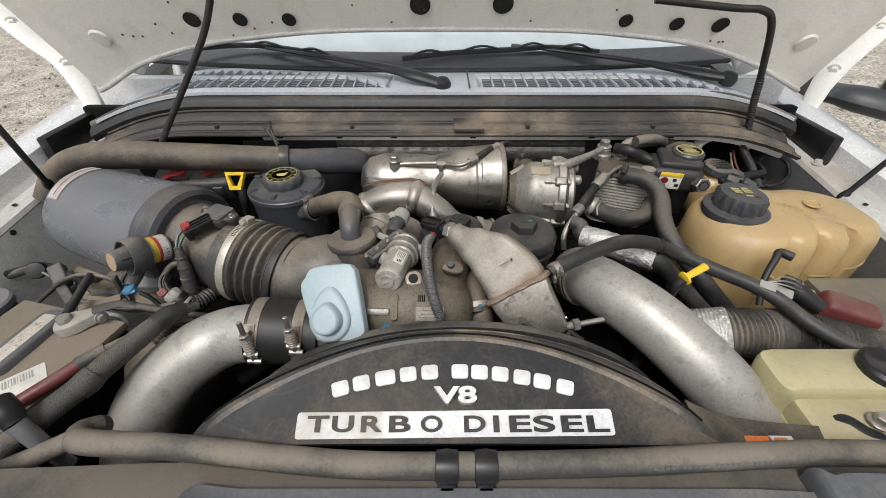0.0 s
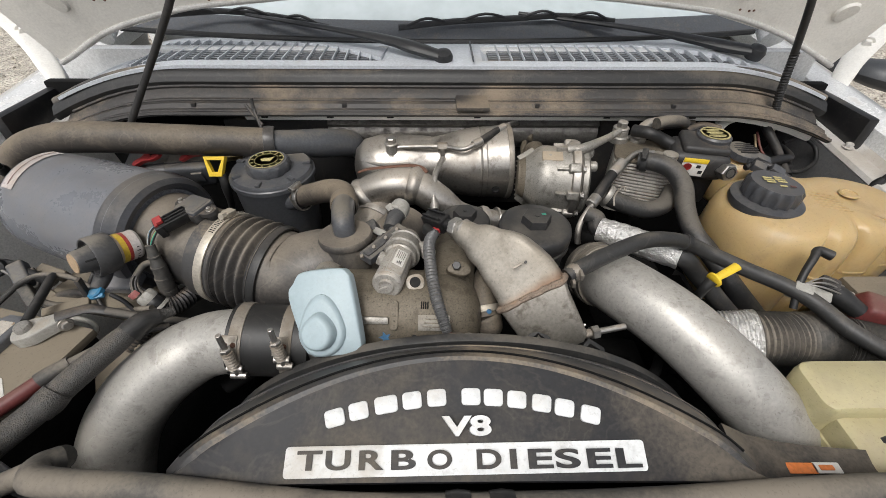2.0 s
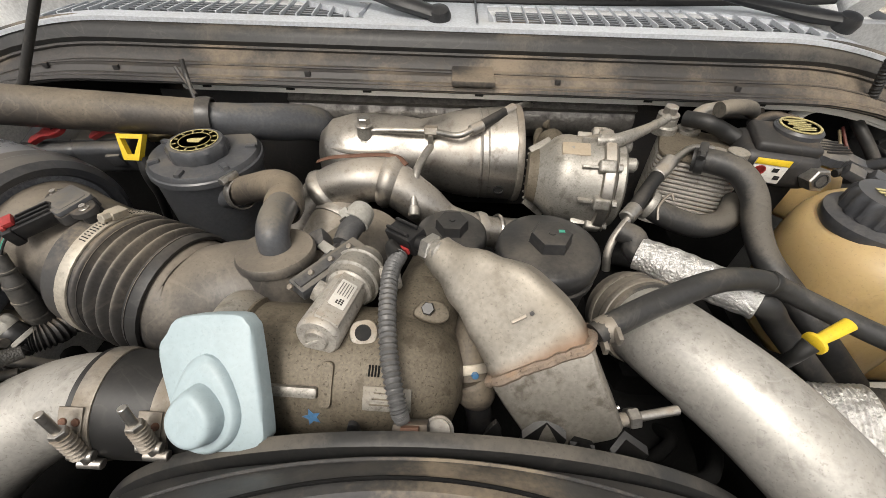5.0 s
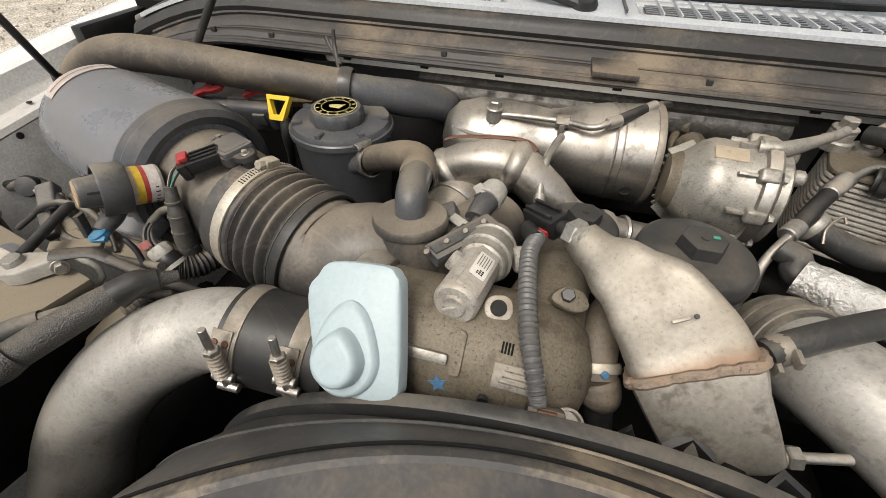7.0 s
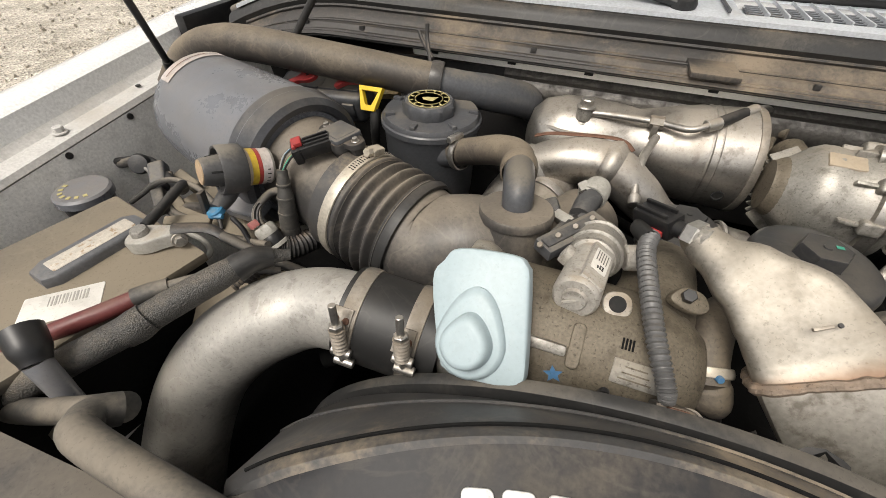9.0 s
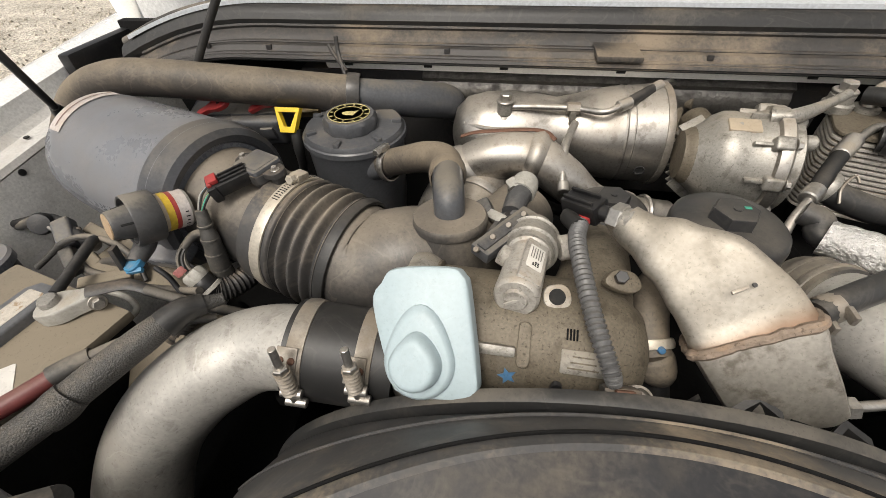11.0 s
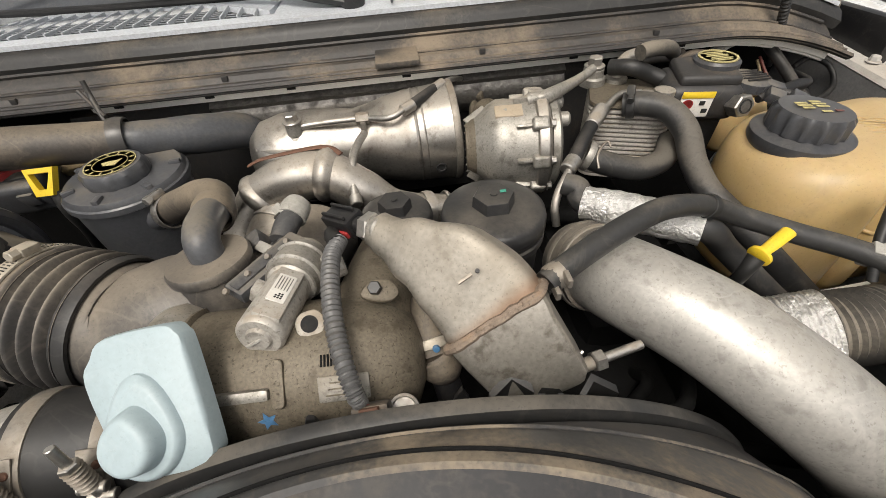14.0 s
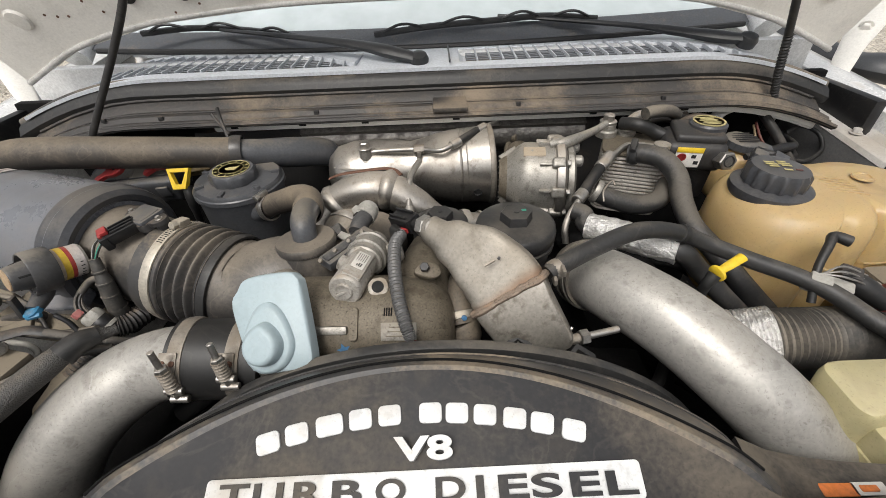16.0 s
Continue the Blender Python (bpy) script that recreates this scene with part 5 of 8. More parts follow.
for _k in range(12):
    _t = radians(30 * _k)
    part("print_bar", block((0.0022, 0.0045, 0.0006), pose(CC.x + 0.024 * math.cos(_t), CC.y - 0.010 + 0.024 * math.sin(_t), 1.2414, 0, 0, math.degrees(_t) + 90), 0.0001), M_yellowprint, capo)
part("print_icon", slab([(-0.010, 0.0), (-0.004, 0.004), (0.006, 0.005), (0.011, 0.009), (0.008, -0.006), (-0.006, -0.006)], 0.0006, pose(CC.x, CC.y - 0.010, 1.2411), 0.0002), M_yellowprint, capo)
part("spout", tube([(-0.305, 0.680, 1.161), (-0.273, 0.675, 1.177), (-0.242, 0.666, 1.188)], [0.028, 0.019, 0.0165], 20, 6), M_lid, can)
can_hose = thing("breather_hose", (-0.18, 0.6, 1.18), "brown dusty elbow hose from the separator to the intake duct", "hose", size=0.995, move=(0.0009, -0.0030, 0.0022))
part("hose", tube([(-0.248, 0.666, 1.189), (-0.215, 0.653, 1.206), (-0.181, 0.638, 1.222), (-0.158, 0.617, 1.231), (-0.149, 0.590, 1.234)], [0.0180, 0.0180, 0.0190, 0.0195, 0.0190], 20, 6), M_brownhose, can_hose)
part("lower_elbow", tube([(-0.149, 0.592, 1.234), (-0.145, 0.563, 1.243), (-0.141, 0.539, 1.248), (-0.138, 0.523, 1.243), (-0.136, 0.516, 1.220)], [0.0170, 0.0165, 0.0160, 0.0155, 0.0152], 20, 6), M_lid, can_hose, "grey tapered elbow")
worm_clamp((-0.238, 0.659, 1.193), V((-0.213, 0.650, 1.200)) - V((-0.248, 0.666, 1.189)), 0.0196, can_hose, 0.010, 0, M_steel)
part("joint_band", band((-0.150, 0.596, 1.234), (-0.147, 0.574, 1.235), 0.0200, 0.002), M_brownhose, can_hose)


def dipstick_loop(name, m, size, parent, material):
    """A pull ring: a flat tapering frame with an open middle."""
    w, h, t = size
    bm = bmesh.new()
    outer = [(-w / 2, h / 2), (w / 2, h / 2), (w * 0.28, -h / 2), (-w * 0.28, -h / 2)]
    inner = [(-w / 2 + 0.006, h / 2 - 0.006), (w / 2 - 0.006, h / 2 - 0.006), (w * 0.28 - 0.006, -h / 2 + 0.008), (-w * 0.28 + 0.006, -h / 2 + 0.008)]
    rings = [[V((x, y, z)) for x, y in o] for o, z in ((outer, 0), (outer, t), (inner, t), (inner, 0))]
    skin(bm, rings + [rings[0]], caps=False)
    return part(name, merge(bm, m), material, parent)


dip_left = thing("dipstick", (-0.39, 0.72, 1.2), "yellow plastic oil dipstick handle on its tube", "dipstick")
dipstick_loop("pull_ring", frame_of((-0.393, 0.713, 1.222), (1, -0.10, 0.06), (-0.1, -0.9, 0.55)), (0.040, 0.034, 0.008), dip_left, M_yellow)
part("tube", tube([(-0.386, 0.708, 1.211), (-0.385, 0.701, 1.187), (-0.395, 0.713, 1.141), (-0.414, 0.727, 1.083)], [0.008, 0.0075, 0.006, 0.006], 12, 5), M_rubber_dusty, dip_left)

fuse = thing("fuse_box", (-0.45, 0.75, 1.15), "black fuse boxes with red latches behind the dipstick", "fuse box")
for _c9 in ((-0.536, 0.755, 1.191), (-0.466, 0.760, 1.194)):
    _fm = frame_of(_c9, (1, 0.05, 0.05), (0, -0.3, 1))
    _fb = part("box", block((0.085, 0.06, 0.05), _fm, 0.010, 3), M_lid, fuse)
    part("lid_rib", block((0.070, 0.004, 0.004), _fm @ Matrix.Translation((0, -0.012, 0.026)), 0.001), M_lid, _fb)
    part("front_tab", block((0.020, 0.006, 0.020), _fm @ Matrix.Translation((0.02, -0.031, 0.005)), 0.002), M_lid, _fb)
for _p in ((-0.518, 0.734, 1.227), (-0.437, 0.743, 1.233)):
    _lm9 = frame_of(_p, (0.95, 0.1, 0.35), (-0.3, -0.6, 0.8))
    _rl = part("red_latch", slab(smooth_loop([(-0.030, -0.008), (-0.010, -0.006), (0.006, -0.010), (0.022, -0.008), (0.026, 0.004), (0.016, 0.011), (0.0, 0.009), (-0.012, 0.004), (-0.030, 0.000)]), 0.007, _lm9, 0.002), M_red, fuse, "red latch")
    part("latch_hole", slab(rrect(0.005, 0.004, 0.001, 2), 0.0006, _lm9 @ Matrix.Translation((0.010, 0.0, 0.0068)), 0.0001), M_inkhole, _rl)
part("rusty_bracket", block((0.05, 0.03, 0.012), frame_of((-0.409, 0.796, 1.202), (1, 0.1, 0.1), (0, -0.4, 1)), 0.003), M_brass, fuse)

clipL = thing("hose_bracket", (-0.33, 0.79, 1.27), "thin bent steel bracket on the ledge", "bracket")
part("rod", tube([(-0.336, 0.796, 1.310), (-0.334, 0.790, 1.290), (-0.325, 0.775, 1.275), (-0.318, 0.765, 1.258)], 0.0032, 8, 5), M_black_dusty, clipL)
part("rod", tube([(-0.350, 0.798, 1.298), (-0.340, 0.79, 1.286), (-0.318, 0.770, 1.272)], 0.0028, 8, 5), M_black_dusty, clipL)

# ---- battery side ----
M_print = surface("worn_print", (0.5, 0.46, 0.4), 0.6, dust=0.36, dust_col=(0.27, 0.17, 0.08), up=0.2, scale=160, edge=0.05)
batt = thing("battery", (-0.62, 0.3, 0.98), "dusty car battery with label plate and clamped terminal", "battery", "batteries", size=0.99, move=(0.0062, -0.0029, 0.0063))
BX, BY = V((0.97, -0.243, 0)), V((0.243, 0.97, 0))
BM = frame_of((-0.591, 0.311, 1.064), BX, (0, 0, 1))
# Case walls near-black in place of the darkness below the loom.
part("case", block((0.190, 0.268, 0.16), BM, 0.008), M_dark, batt, "black battery case")
part("lid", block((0.194, 0.272, 0.014), BM @ Matrix.Translation((0, 0, 0.080)), 0.005), M_battery, batt)
LM = frame_of((-0.577, 0.378, 1.1505), (0.18, 0.98, 0), (0, 0, 1))
part("label_plate", slab([(-0.058, -0.012), (-0.046, -0.019), (0.046, -0.019), (0.056, -0.010), (0.056, 0.010), (0.046, 0.019), (-0.046, 0.019), (-0.058, 0.012)], 0.013, LM, 0.004), M_trim, batt, "raised dark plate with worn print")
part("plate_print", slab(rrect(0.088, 0.022, 0.002, 2), 0.0006, LM @ Matrix.Translation((0, 0, 0.0128)), 0.0002), M_print, batt, "worn tan and white print")
SM = frame_of((-0.542, 0.309, 1.151), (0.75, 0.66, 0), (0, 0, 1))
part("barcode_sticker", slab(rrect(0.070, 0.040, 0.002, 2), 0.0008, SM, 0.0002), M_label, batt, "white barcode sticker")
for _k in range(12):
    part("barcode_bar", slab(rrect(0.0010 + 0.0006 * (_k % 3), 0.014, 0.0003, 1), 0.0004, SM @ Matrix.Translation((-0.012 + 0.003 * _k, 0.008, 0.0006)), 0.0001), M_greyplug, batt)
term = thing("battery_terminal", (-0.53, 0.42, 1.15), "grey lead battery clamp with bolt and cables", "battery clamp", size=0.987, move=(0.0069, -0.0054, 0.0060))
_tc = V((-0.526, 0.411, 1.158))
part("clamp", slab(smooth_loop([(-0.024, -0.010), (-0.004, -0.017), (0.012, -0.013), (0.028, -0.009), (0.028, 0.006), (0.010, 0.012), (-0.006, 0.017), (-0.022, 0.011)], 3), 0.016, frame_of(_tc + V((0, 0, -0.006)), (0.85, 0.5, 0.1), (0, 0, 1)), 0.003), M_greyplug, term)
part("post", lathe([(0.010, 0), (0.0095, 0.016), (0.008, 0.018), (0.001, 0.0182)], _tc + V((-0.010, -0.004, -0.002)), (0, 0, 1), 20), M_castlight, term)
bolt("clamp_bolt", _tc + V((0.030, 0.008, 0.002)), (0.8, -0.5, 0.2), 0.006, term)
part("lug", tube([_tc + V((0.02, 0.012, 0.012)), _tc + V((0.05, 0.03, 0.008)), _tc + V((0.075, 0.03, 0.002))], [0.009, 0.008, 0.006], 8, 5, flat=0.5), M_black_dusty, term)
part("cable", tube([_tc + V((0.07, 0.03, 0.002)), (-0.40, 0.44, 1.145), (-0.34, 0.44, 1.135)], 0.006, 10, 6), M_rubber_dusty, term)
part("cable", tube([_tc + V((-0.02, 0.01, 0.006)), _tc + V((-0.03, 0.08, 0.015)), (-0.587, 0.507, 1.148), (-0.691, 0.555, 1.143), (-0.792, 0.559, 1.116)], 0.006, 10, 6), M_rubber, term)

loom = thing("wiring_loom", (-0.4, 0.33, 1.15), "thick dusty braided wiring loom", "wiring loom")
part("sleeve", tube([(-0.353, 0.428, 1.176), (-0.377, 0.402, 1.184), (-0.401, 0.370, 1.177), (-0.426, 0.338, 1.167), (-0.451, 0.303, 1.157), (-0.476, 0.271, 1.149), (-0.504, 0.242, 1.137), (-0.559, 0.200, 1.111)], [0.006, 0.011, 0.0140, 0.0145, 0.0145, 0.0145, 0.0145, 0.0145], 24, 10), M_braid, loom)
part("tape_wrap", tube([(-0.364, 0.416, 1.181), (-0.377, 0.402, 1.184), (-0.387, 0.387, 1.181)], [0.0105, 0.0132, 0.0146], 16, 6), M_rubber, loom, "dark tape wrap")
part("loose_tape", tube([(-0.437, 0.320, 1.164), (-0.442, 0.310, 1.161), (-0.450, 0.301, 1.157)], [0.0155, 0.0165, 0.0155], 16, 6), M_braid, loom)
red_cable = thing("battery_cable", (-0.45, 0.3, 1.15), "dusty dark red battery cable with a grey sleeve", "cable")
part("cable", tube([(-0.462, 0.334, 1.167), (-0.477, 0.314, 1.165), (-0.497, 0.291, 1.162), (-0.524, 0.267, 1.155), (-0.568, 0.234, 1.142)], [0.0085, 0.0088, 0.0088, 0.0088, 0.0088], 14, 8), M_darkred, red_cable)
part("sleeve", tube([(-0.442, 0.354, 1.169), (-0.454, 0.343, 1.168), (-0.465, 0.331, 1.167)], [0.0088, 0.0095, 0.0096], 14, 5), M_tanhose, red_cable, "tan grey sleeve")
part("thin_end", tube([(-0.363, 0.418, 1.156), (-0.392, 0.399, 1.168), (-0.418, 0.375, 1.171), (-0.444, 0.351, 1.170)], [0.0045, 0.0050, 0.0055, 0.0060], 12, 6), M_tanhose, red_cable)
post = thing("junction_post", (-0.46, 0.27, 1.12), "dark plastic cable junction boot", "cable boot")
part("boot", tube([(-0.497, 0.262, 1.1895), (-0.484, 0.255, 1.182), (-0.475, 0.2485, 1.172)], [0.0160, 0.0150, 0.0112], 16, 6), M_black, post)
part("tube", tube([(-0.476, 0.249, 1.173), (-0.469, 0.246, 1.157), (-0.459, 0.241, 1.124), (-0.452, 0.240, 1.094)], [0.0105, 0.0100, 0.0092, 0.0088], 16, 6), M_can, post, "dusty grey sleeve")
part("side_flap", slab(smooth_loop([(-0.03, -0.012), (0.02, -0.016), (0.034, 0.0), (0.02, 0.014), (-0.02, 0.012)]), 0.003, frame_of((-0.518, 0.240, 1.080), (0.8, -0.5, -0.2), (-0.2, -0.5, 0.8)), 0.001), M_duct, post)
corr = thing("corrugated_conduit", (-0.38, 0.48, 1.12), "black corrugated wiring conduit", "conduit")
part("conduit", tube([(-0.401, 0.4625, 1.1395), (-0.388, 0.476, 1.1345), (-0.374, 0.512, 1.1265), (-0.352, 0.548, 1.110), (-0.330, 0.57, 1.07)], 0.0135, 20, 36, ripple=(26, 0.0013)), M_black_dusty, corr)
part("branch", tube([(-0.399, 0.464, 1.139), (-0.407, 0.448, 1.133), (-0.417, 0.430, 1.127), (-0.432, 0.412, 1.112)], 0.0105, 18, 24, ripple=(16, 0.0012)), M_black_dusty, corr)
plug = thing("loom_plug", (-0.41, 0.464, 1.15), "grey multi-pin plug with pink lock and wire bundle", "connector")
QA, QB = V((-0.4185, 0.4660, 1.1645)), V((-0.3985, 0.4622, 1.1400))
_dq = (QB - QA).normalized()
part("socket", lathe([(0.0100, 0.010), (0.0118, 0.012), (0.0122, 0.020), (0.0118, 0.030), (0.0095, 0.032)], QA, _dq, 28), M_black, plug)
part("plug_shell", lathe([(0.003, -0.002), (0.0105, -0.001), (0.0128, 0.002), (0.0132, 0.010), (0.0120, 0.012)], QA, _dq, 24, knurl=(9, 0.10, 1, 3)), M_greyplug, plug, "dusty grey plug shell")
part("retainer", lathe([(0.0120, 0.024), (0.0140, 0.0245), (0.0142, 0.0285), (0.0120, 0.029)], QA, _dq, 28), M_greyplug, plug, "pale grey retaining ring")
part("lock", block((0.009, 0.010, 0.010), frame_of((-0.4255, 0.4605, 1.1700), _dq, (-0.6, -0.4, 0.6)), 0.002), M_pink, plug, "pink lock tab")
for _k in range(7):
    _o = V((0.0026 * math.cos(_k * 0.9), 0.0026 * math.sin(_k * 0.9), 0.0012 * (_k % 3 - 1)))
    part("wire", tube([V((-0.3975, 0.489, 1.200)) + _o * 0.4, V((-0.406, 0.493, 1.2000)) + _o * 0.7, V((-0.4165, 0.4905, 1.1965)) + _o, V((-0.4265, 0.477, 1.1850)) + _o * 1.2, V((-0.4250, 0.4685, 1.1740)) + _o * 1.8, QA + _o * 2.6], 0.0018, 6, 5), (M_tanhose, M_black_dusty, M_tanhose, M_greenwire, M_greyplug, M_tanhose, M_black_dusty)[_k], plug)
part("tape", tube([(-0.3975, 0.489, 1.200), (-0.406, 0.493, 1.2000), (-0.4165, 0.4905, 1.1965), (-0.4245, 0.480, 1.188)], 0.0046, 10, 6), M_tanhose, plug, "dusty tape round the wires")

tray_l = thing("battery_tray", (-0.36, 0.36, 1.08), "dusty tan tray plate and bent straps below the loom", "tray")
part("plate", block((0.10, 0.07, 0.006), frame_of((-0.428, 0.407, 1.095), (0.9, 0.35, 0.0), (0.1, -0.4, 1)), 0.002), M_battery, tray_l)
part("screw", lathe([(0.006, 0), (0.006, 0.002), (0.003, 0.003), (0.0005, 0.0031)], (-0.416, 0.409, 1.117), (0.1, -0.4, 1), 14), M_battery, tray_l)
for _p, _q in (((-0.537, 0.346, 1.040), (-0.501, 0.366, 1.053)), ((-0.499, 0.342, 1.042), (-0.497, 0.387, 1.060)), ((-0.567, 0.315, 1.029), (-0.536, 0.324, 1.032)), ((-0.607, 0.285, 0.947), (-0.562, 0.326, 0.952)), ((-0.590, 0.269, 0.927), (-0.547, 0.319, 0.926))):
    bar("strap", _p, _q, 0.014, 0.003, (0.1, -0.5, 0.8), M_duct, tray_l)

# clips and loom beside the filter housing
side_clips = thing("sensor_cluster", (-0.55, 0.5, 1.17), "dusty cluster of clips, plugs and thin cables", "connector cluster")
def lump(p, q, w, h, mat, name="clip"):
    p, q = V(p), V(q)
    return part(name, block(((q - p).length, w, h), frame_of((p + q) / 2, q - p, (0, -0.3, 1)), min(w, h) * 0.25, 3), mat, side_clips)


lump((-0.646, 0.533, 1.160), (-0.620, 0.504, 1.142), 0.022, 0.020, M_lid, "plug")
lump((-0.616, 0.496, 1.147), (-0.589, 0.472, 1.134), 0.016, 0.014, M_tanhose, "plug_boot")
lump((-0.602, 0.502, 1.131), (-0.581, 0.491, 1.126), 0.018, 0.012, M_battery, "tan_clip")
lump((-0.628, 0.543, 1.141), (-0.581, 0.527, 1.138), 0.016, 0.014, M_battery)
lump((-0.491, 0.499, 1.159), (-0.440, 0.494, 1.162), 0.034, 0.022, M_can, "bracket_box")
lump((-0.552, 0.445, 1.149), (-0.503, 0.470, 1.148), 0.014, 0.008, M_battery, "cable_lug")
for _pts, _r9, _m9 in (
        (((-0.658, 0.480, 1.127), (-0.632, 0.488, 1.145), (-0.609, 0.494, 1.161), (-0.574, 0.497, 1.173), (-0.530, 0.491, 1.174), (-0.493, 0.477, 1.165)), 0.0038, M_tanhose),
        (((-0.831, 0.565, 1.102), (-0.769, 0.554, 1.121), (-0.714, 0.545, 1.143), (-0.685, 0.541, 1.154)), 0.0070, M_tanhose),
        (((-0.582, 0.497, 1.125), (-0.555, 0.497, 1.133), (-0.506, 0.486, 1.144)), 0.0072, M_duct),
        (((-0.534, 0.469, 1.131), (-0.494, 0.463, 1.132), (-0.447, 0.457, 1.141), (-0.402, 0.449, 1.155)), 0.0048, M_tanhose),
        (((-0.675, 0.531, 1.150), (-0.656, 0.523, 1.147), (-0.639, 0.513, 1.144)), 0.0026, M_steel),
        (((-0.620, 0.503, 1.140), (-0.587, 0.482, 1.130), (-0.543, 0.471, 1.134)), 0.0050, M_tanhose),
        (((-0.530, 0.449, 1.138), (-0.500, 0.445, 1.134), (-0.483, 0.435, 1.129), (-0.488, 0.423, 1.123)), 0.0038, M_greyplug),
        (((-0.622, 0.528, 1.155), (-0.608, 0.513, 1.144), (-0.603, 0.488, 1.130), (-0.565, 0.467, 1.128)), 0.0030, M_black_dusty),
        (((-0.510, 0.513, 1.169), (-0.515, 0.495, 1.154), (-0.494, 0.471, 1.134)), 0.0030, M_black_dusty),
        (((-0.473, 0.475, 1.155), (-0.450, 0.465, 1.150), (-0.415, 0.440, 1.144)), 0.0032, M_black)):
    part("cable", tube(_pts, _r9, 10, 6), _m9, side_clips)
part("elbow_ring", lathe([(0.008, 0), (0.014, 0.001), (0.015, 0.008), (0.013, 0.013), (0.006, 0.014)], (-0.685, 0.537, 1.149), (0.4, -0.7, 0.5), 20), M_black, side_clips)
part("tray", block((0.16, 0.10, 0.012), frame_of((-0.508, 0.516, 1.126), (1, -0.2, 0), (0, 0, 1)), 0.003), M_battery, side_clips)

washer_cap = thing("washer_filler", (-0.66, 0.46, 1.15), "black washer filler cap with yellow print beside the battery", "filler cap")
_wc = V((-0.726, 0.468, 1.134))
part("neck", lathe([(0.030, -0.05), (0.032, -0.006)], _wc, (0, 0, 1), 28), M_black, washer_cap)
part("cap", lathe([(0.034, -0.008), (0.036, -0.006), (0.036, 0.004), (0.033, 0.007), (0.004, 0.008)], _wc, (0, 0, 1), 36), M_can, washer_cap)
for _k in range(7):
    _t = radians(190 + 24 * _k)
    part("print_bar", block((0.005, 0.006, 0.0006), Matrix.Translation(_wc + V((0.024 * math.cos(_t), 0.024 * math.sin(_t), 0.0078))) @ pose(0, 0, 0, 0, 0, math.degrees(_t) + 90), 0.0001), M_yellowprint, washer_cap)

# hood struts and washer tubes
for _pts, _r, _lab2 in (([V((-0.711, 0.666, 1.244)), V((-0.639, 0.585, 1.377))], 0.005, "thin black hood strut beside the fender"), ([V((0.782, 0.697, 1.197)), V((0.823, 0.690, 1.301))], 0.005, "thin black hood strut beside the fender")):
    st = thing("hood_strut", _pts[0], _lab2, "strut", "hood struts")
    _e = _pts[1] + (_pts[1] - _pts[0]) * 3.0
    part("rod", rod(_pts[0], _e, _r, 12), M_black, st)
    part("socket", lathe([(0.008, -0.01), (0.009, 0.0), (0.006, 0.012)], _pts[0], _pts[1] - _pts[0], 14), M_black, st)
washer_l = thing("washer_tube", (-0.53, 0.75, 1.28), "thin black washer tube rising from the ledge to the hood", "tube", "washer tubes")
part("tube", tube([(-0.535, 0.754, 1.27), (-0.532, 0.752, 1.285), (-0.437, 0.760, 1.408), (-0.387, 0.755, 1.471), (-0.357, 0.750, 1.520), (-0.328, 0.740, 1.577)], 0.0055, 10, 6), M_rubber_dusty, washer_l)
washer_r = thing("washer_tube", (0.68, 0.86, 1.22), "black ribbed washer tube hanging from the hood to the ledge", "tube", "washer tubes")
part("tube", tube([(0.676, 0.865, 1.20), (0.670, 0.860, 1.229), (0.641, 0.850, 1.317), (0.615, 0.840, 1.407), (0.589, 0.830, 1.475), (0.564, 0.830, 1.494), (0.519, 0.840, 1.496), (0.385, 0.860, 1.506)], 0.0062, 10, 10), M_rubber, washer_r)
part("rib_sleeve", tube([(0.665, 0.858, 1.247), (0.642, 0.850, 1.311), (0.625, 0.843, 1.375)], 0.0068, 10, 40, ripple=(24, 0.0009)), M_rubber, washer_r)


# ---- turbocharger ----
turbo = thing("turbocharger", (0, 0.78, 1.1), "silver heat-shielded turbocharger with exhaust elbow", "turbocharger", size=1.025, move=(-0.0001, 0.0193, -0.0128))
TA = V((-0.165, 0.772, 1.188))
TD = V((1.0, 0.03, 0.02)).normalized()
part("heat_shield", lathe([(0.010, 0.0), (0.034, 0.006), (0.050, 0.022), (0.057, 0.05), (0.058, 0.09), (0.054, 0.125), (0.050, 0.150), (0.053, 0.168), (0.056, 0.182), (0.061, 0.200), (0.065, 0.225), (0.067, 0.262), (0.069, 0.285), (0.0695, 0.293), (0.060, 0.296)], TA, TD, 56), M_shield, turbo, "bright pressed steel heat shield")
part("end_band", band(TA + TD * 0.284, TA + TD * 0.294, 0.0703, 0.002, 48), M_clamp, turbo)
part("shield_seam", tube([TA + TD * s + V((0, -0.058 * c, 0.03)) for s, c in ((0.02, 0.6), (0.06, 0.86), (0.11, 0.86))], 0.003, 8, 6), M_shield, turbo)
part("hole", lathe([(0.0075, 0), (0.0078, 0.0015), (0.006, 0.0016), (0.0055, 0.0004)], (0.099, 0.7135, 1.174), (0, -1, -0.2), 20), M_inkhole, turbo)
for _h in (0.236, 0.246):
    part("pressed_bead", lathe([(0.0652, _h - 0.003), (0.0668, _h), (0.0652, _h + 0.003)], TA, TD, 48), M_shield, turbo)
part("gasket_plate", tube([(-0.143, 0.689, 1.225), (-0.124, 0.684, 1.234), (-0.095, 0.680, 1.240), (-0.056, 0.677, 1.245), (-0.036, 0.674, 1.244), (-0.025, 0.667, 1.238)], 0.0045, 8, 6, flat=0.35), M_rust, turbo, "rusty brown gasket edge")
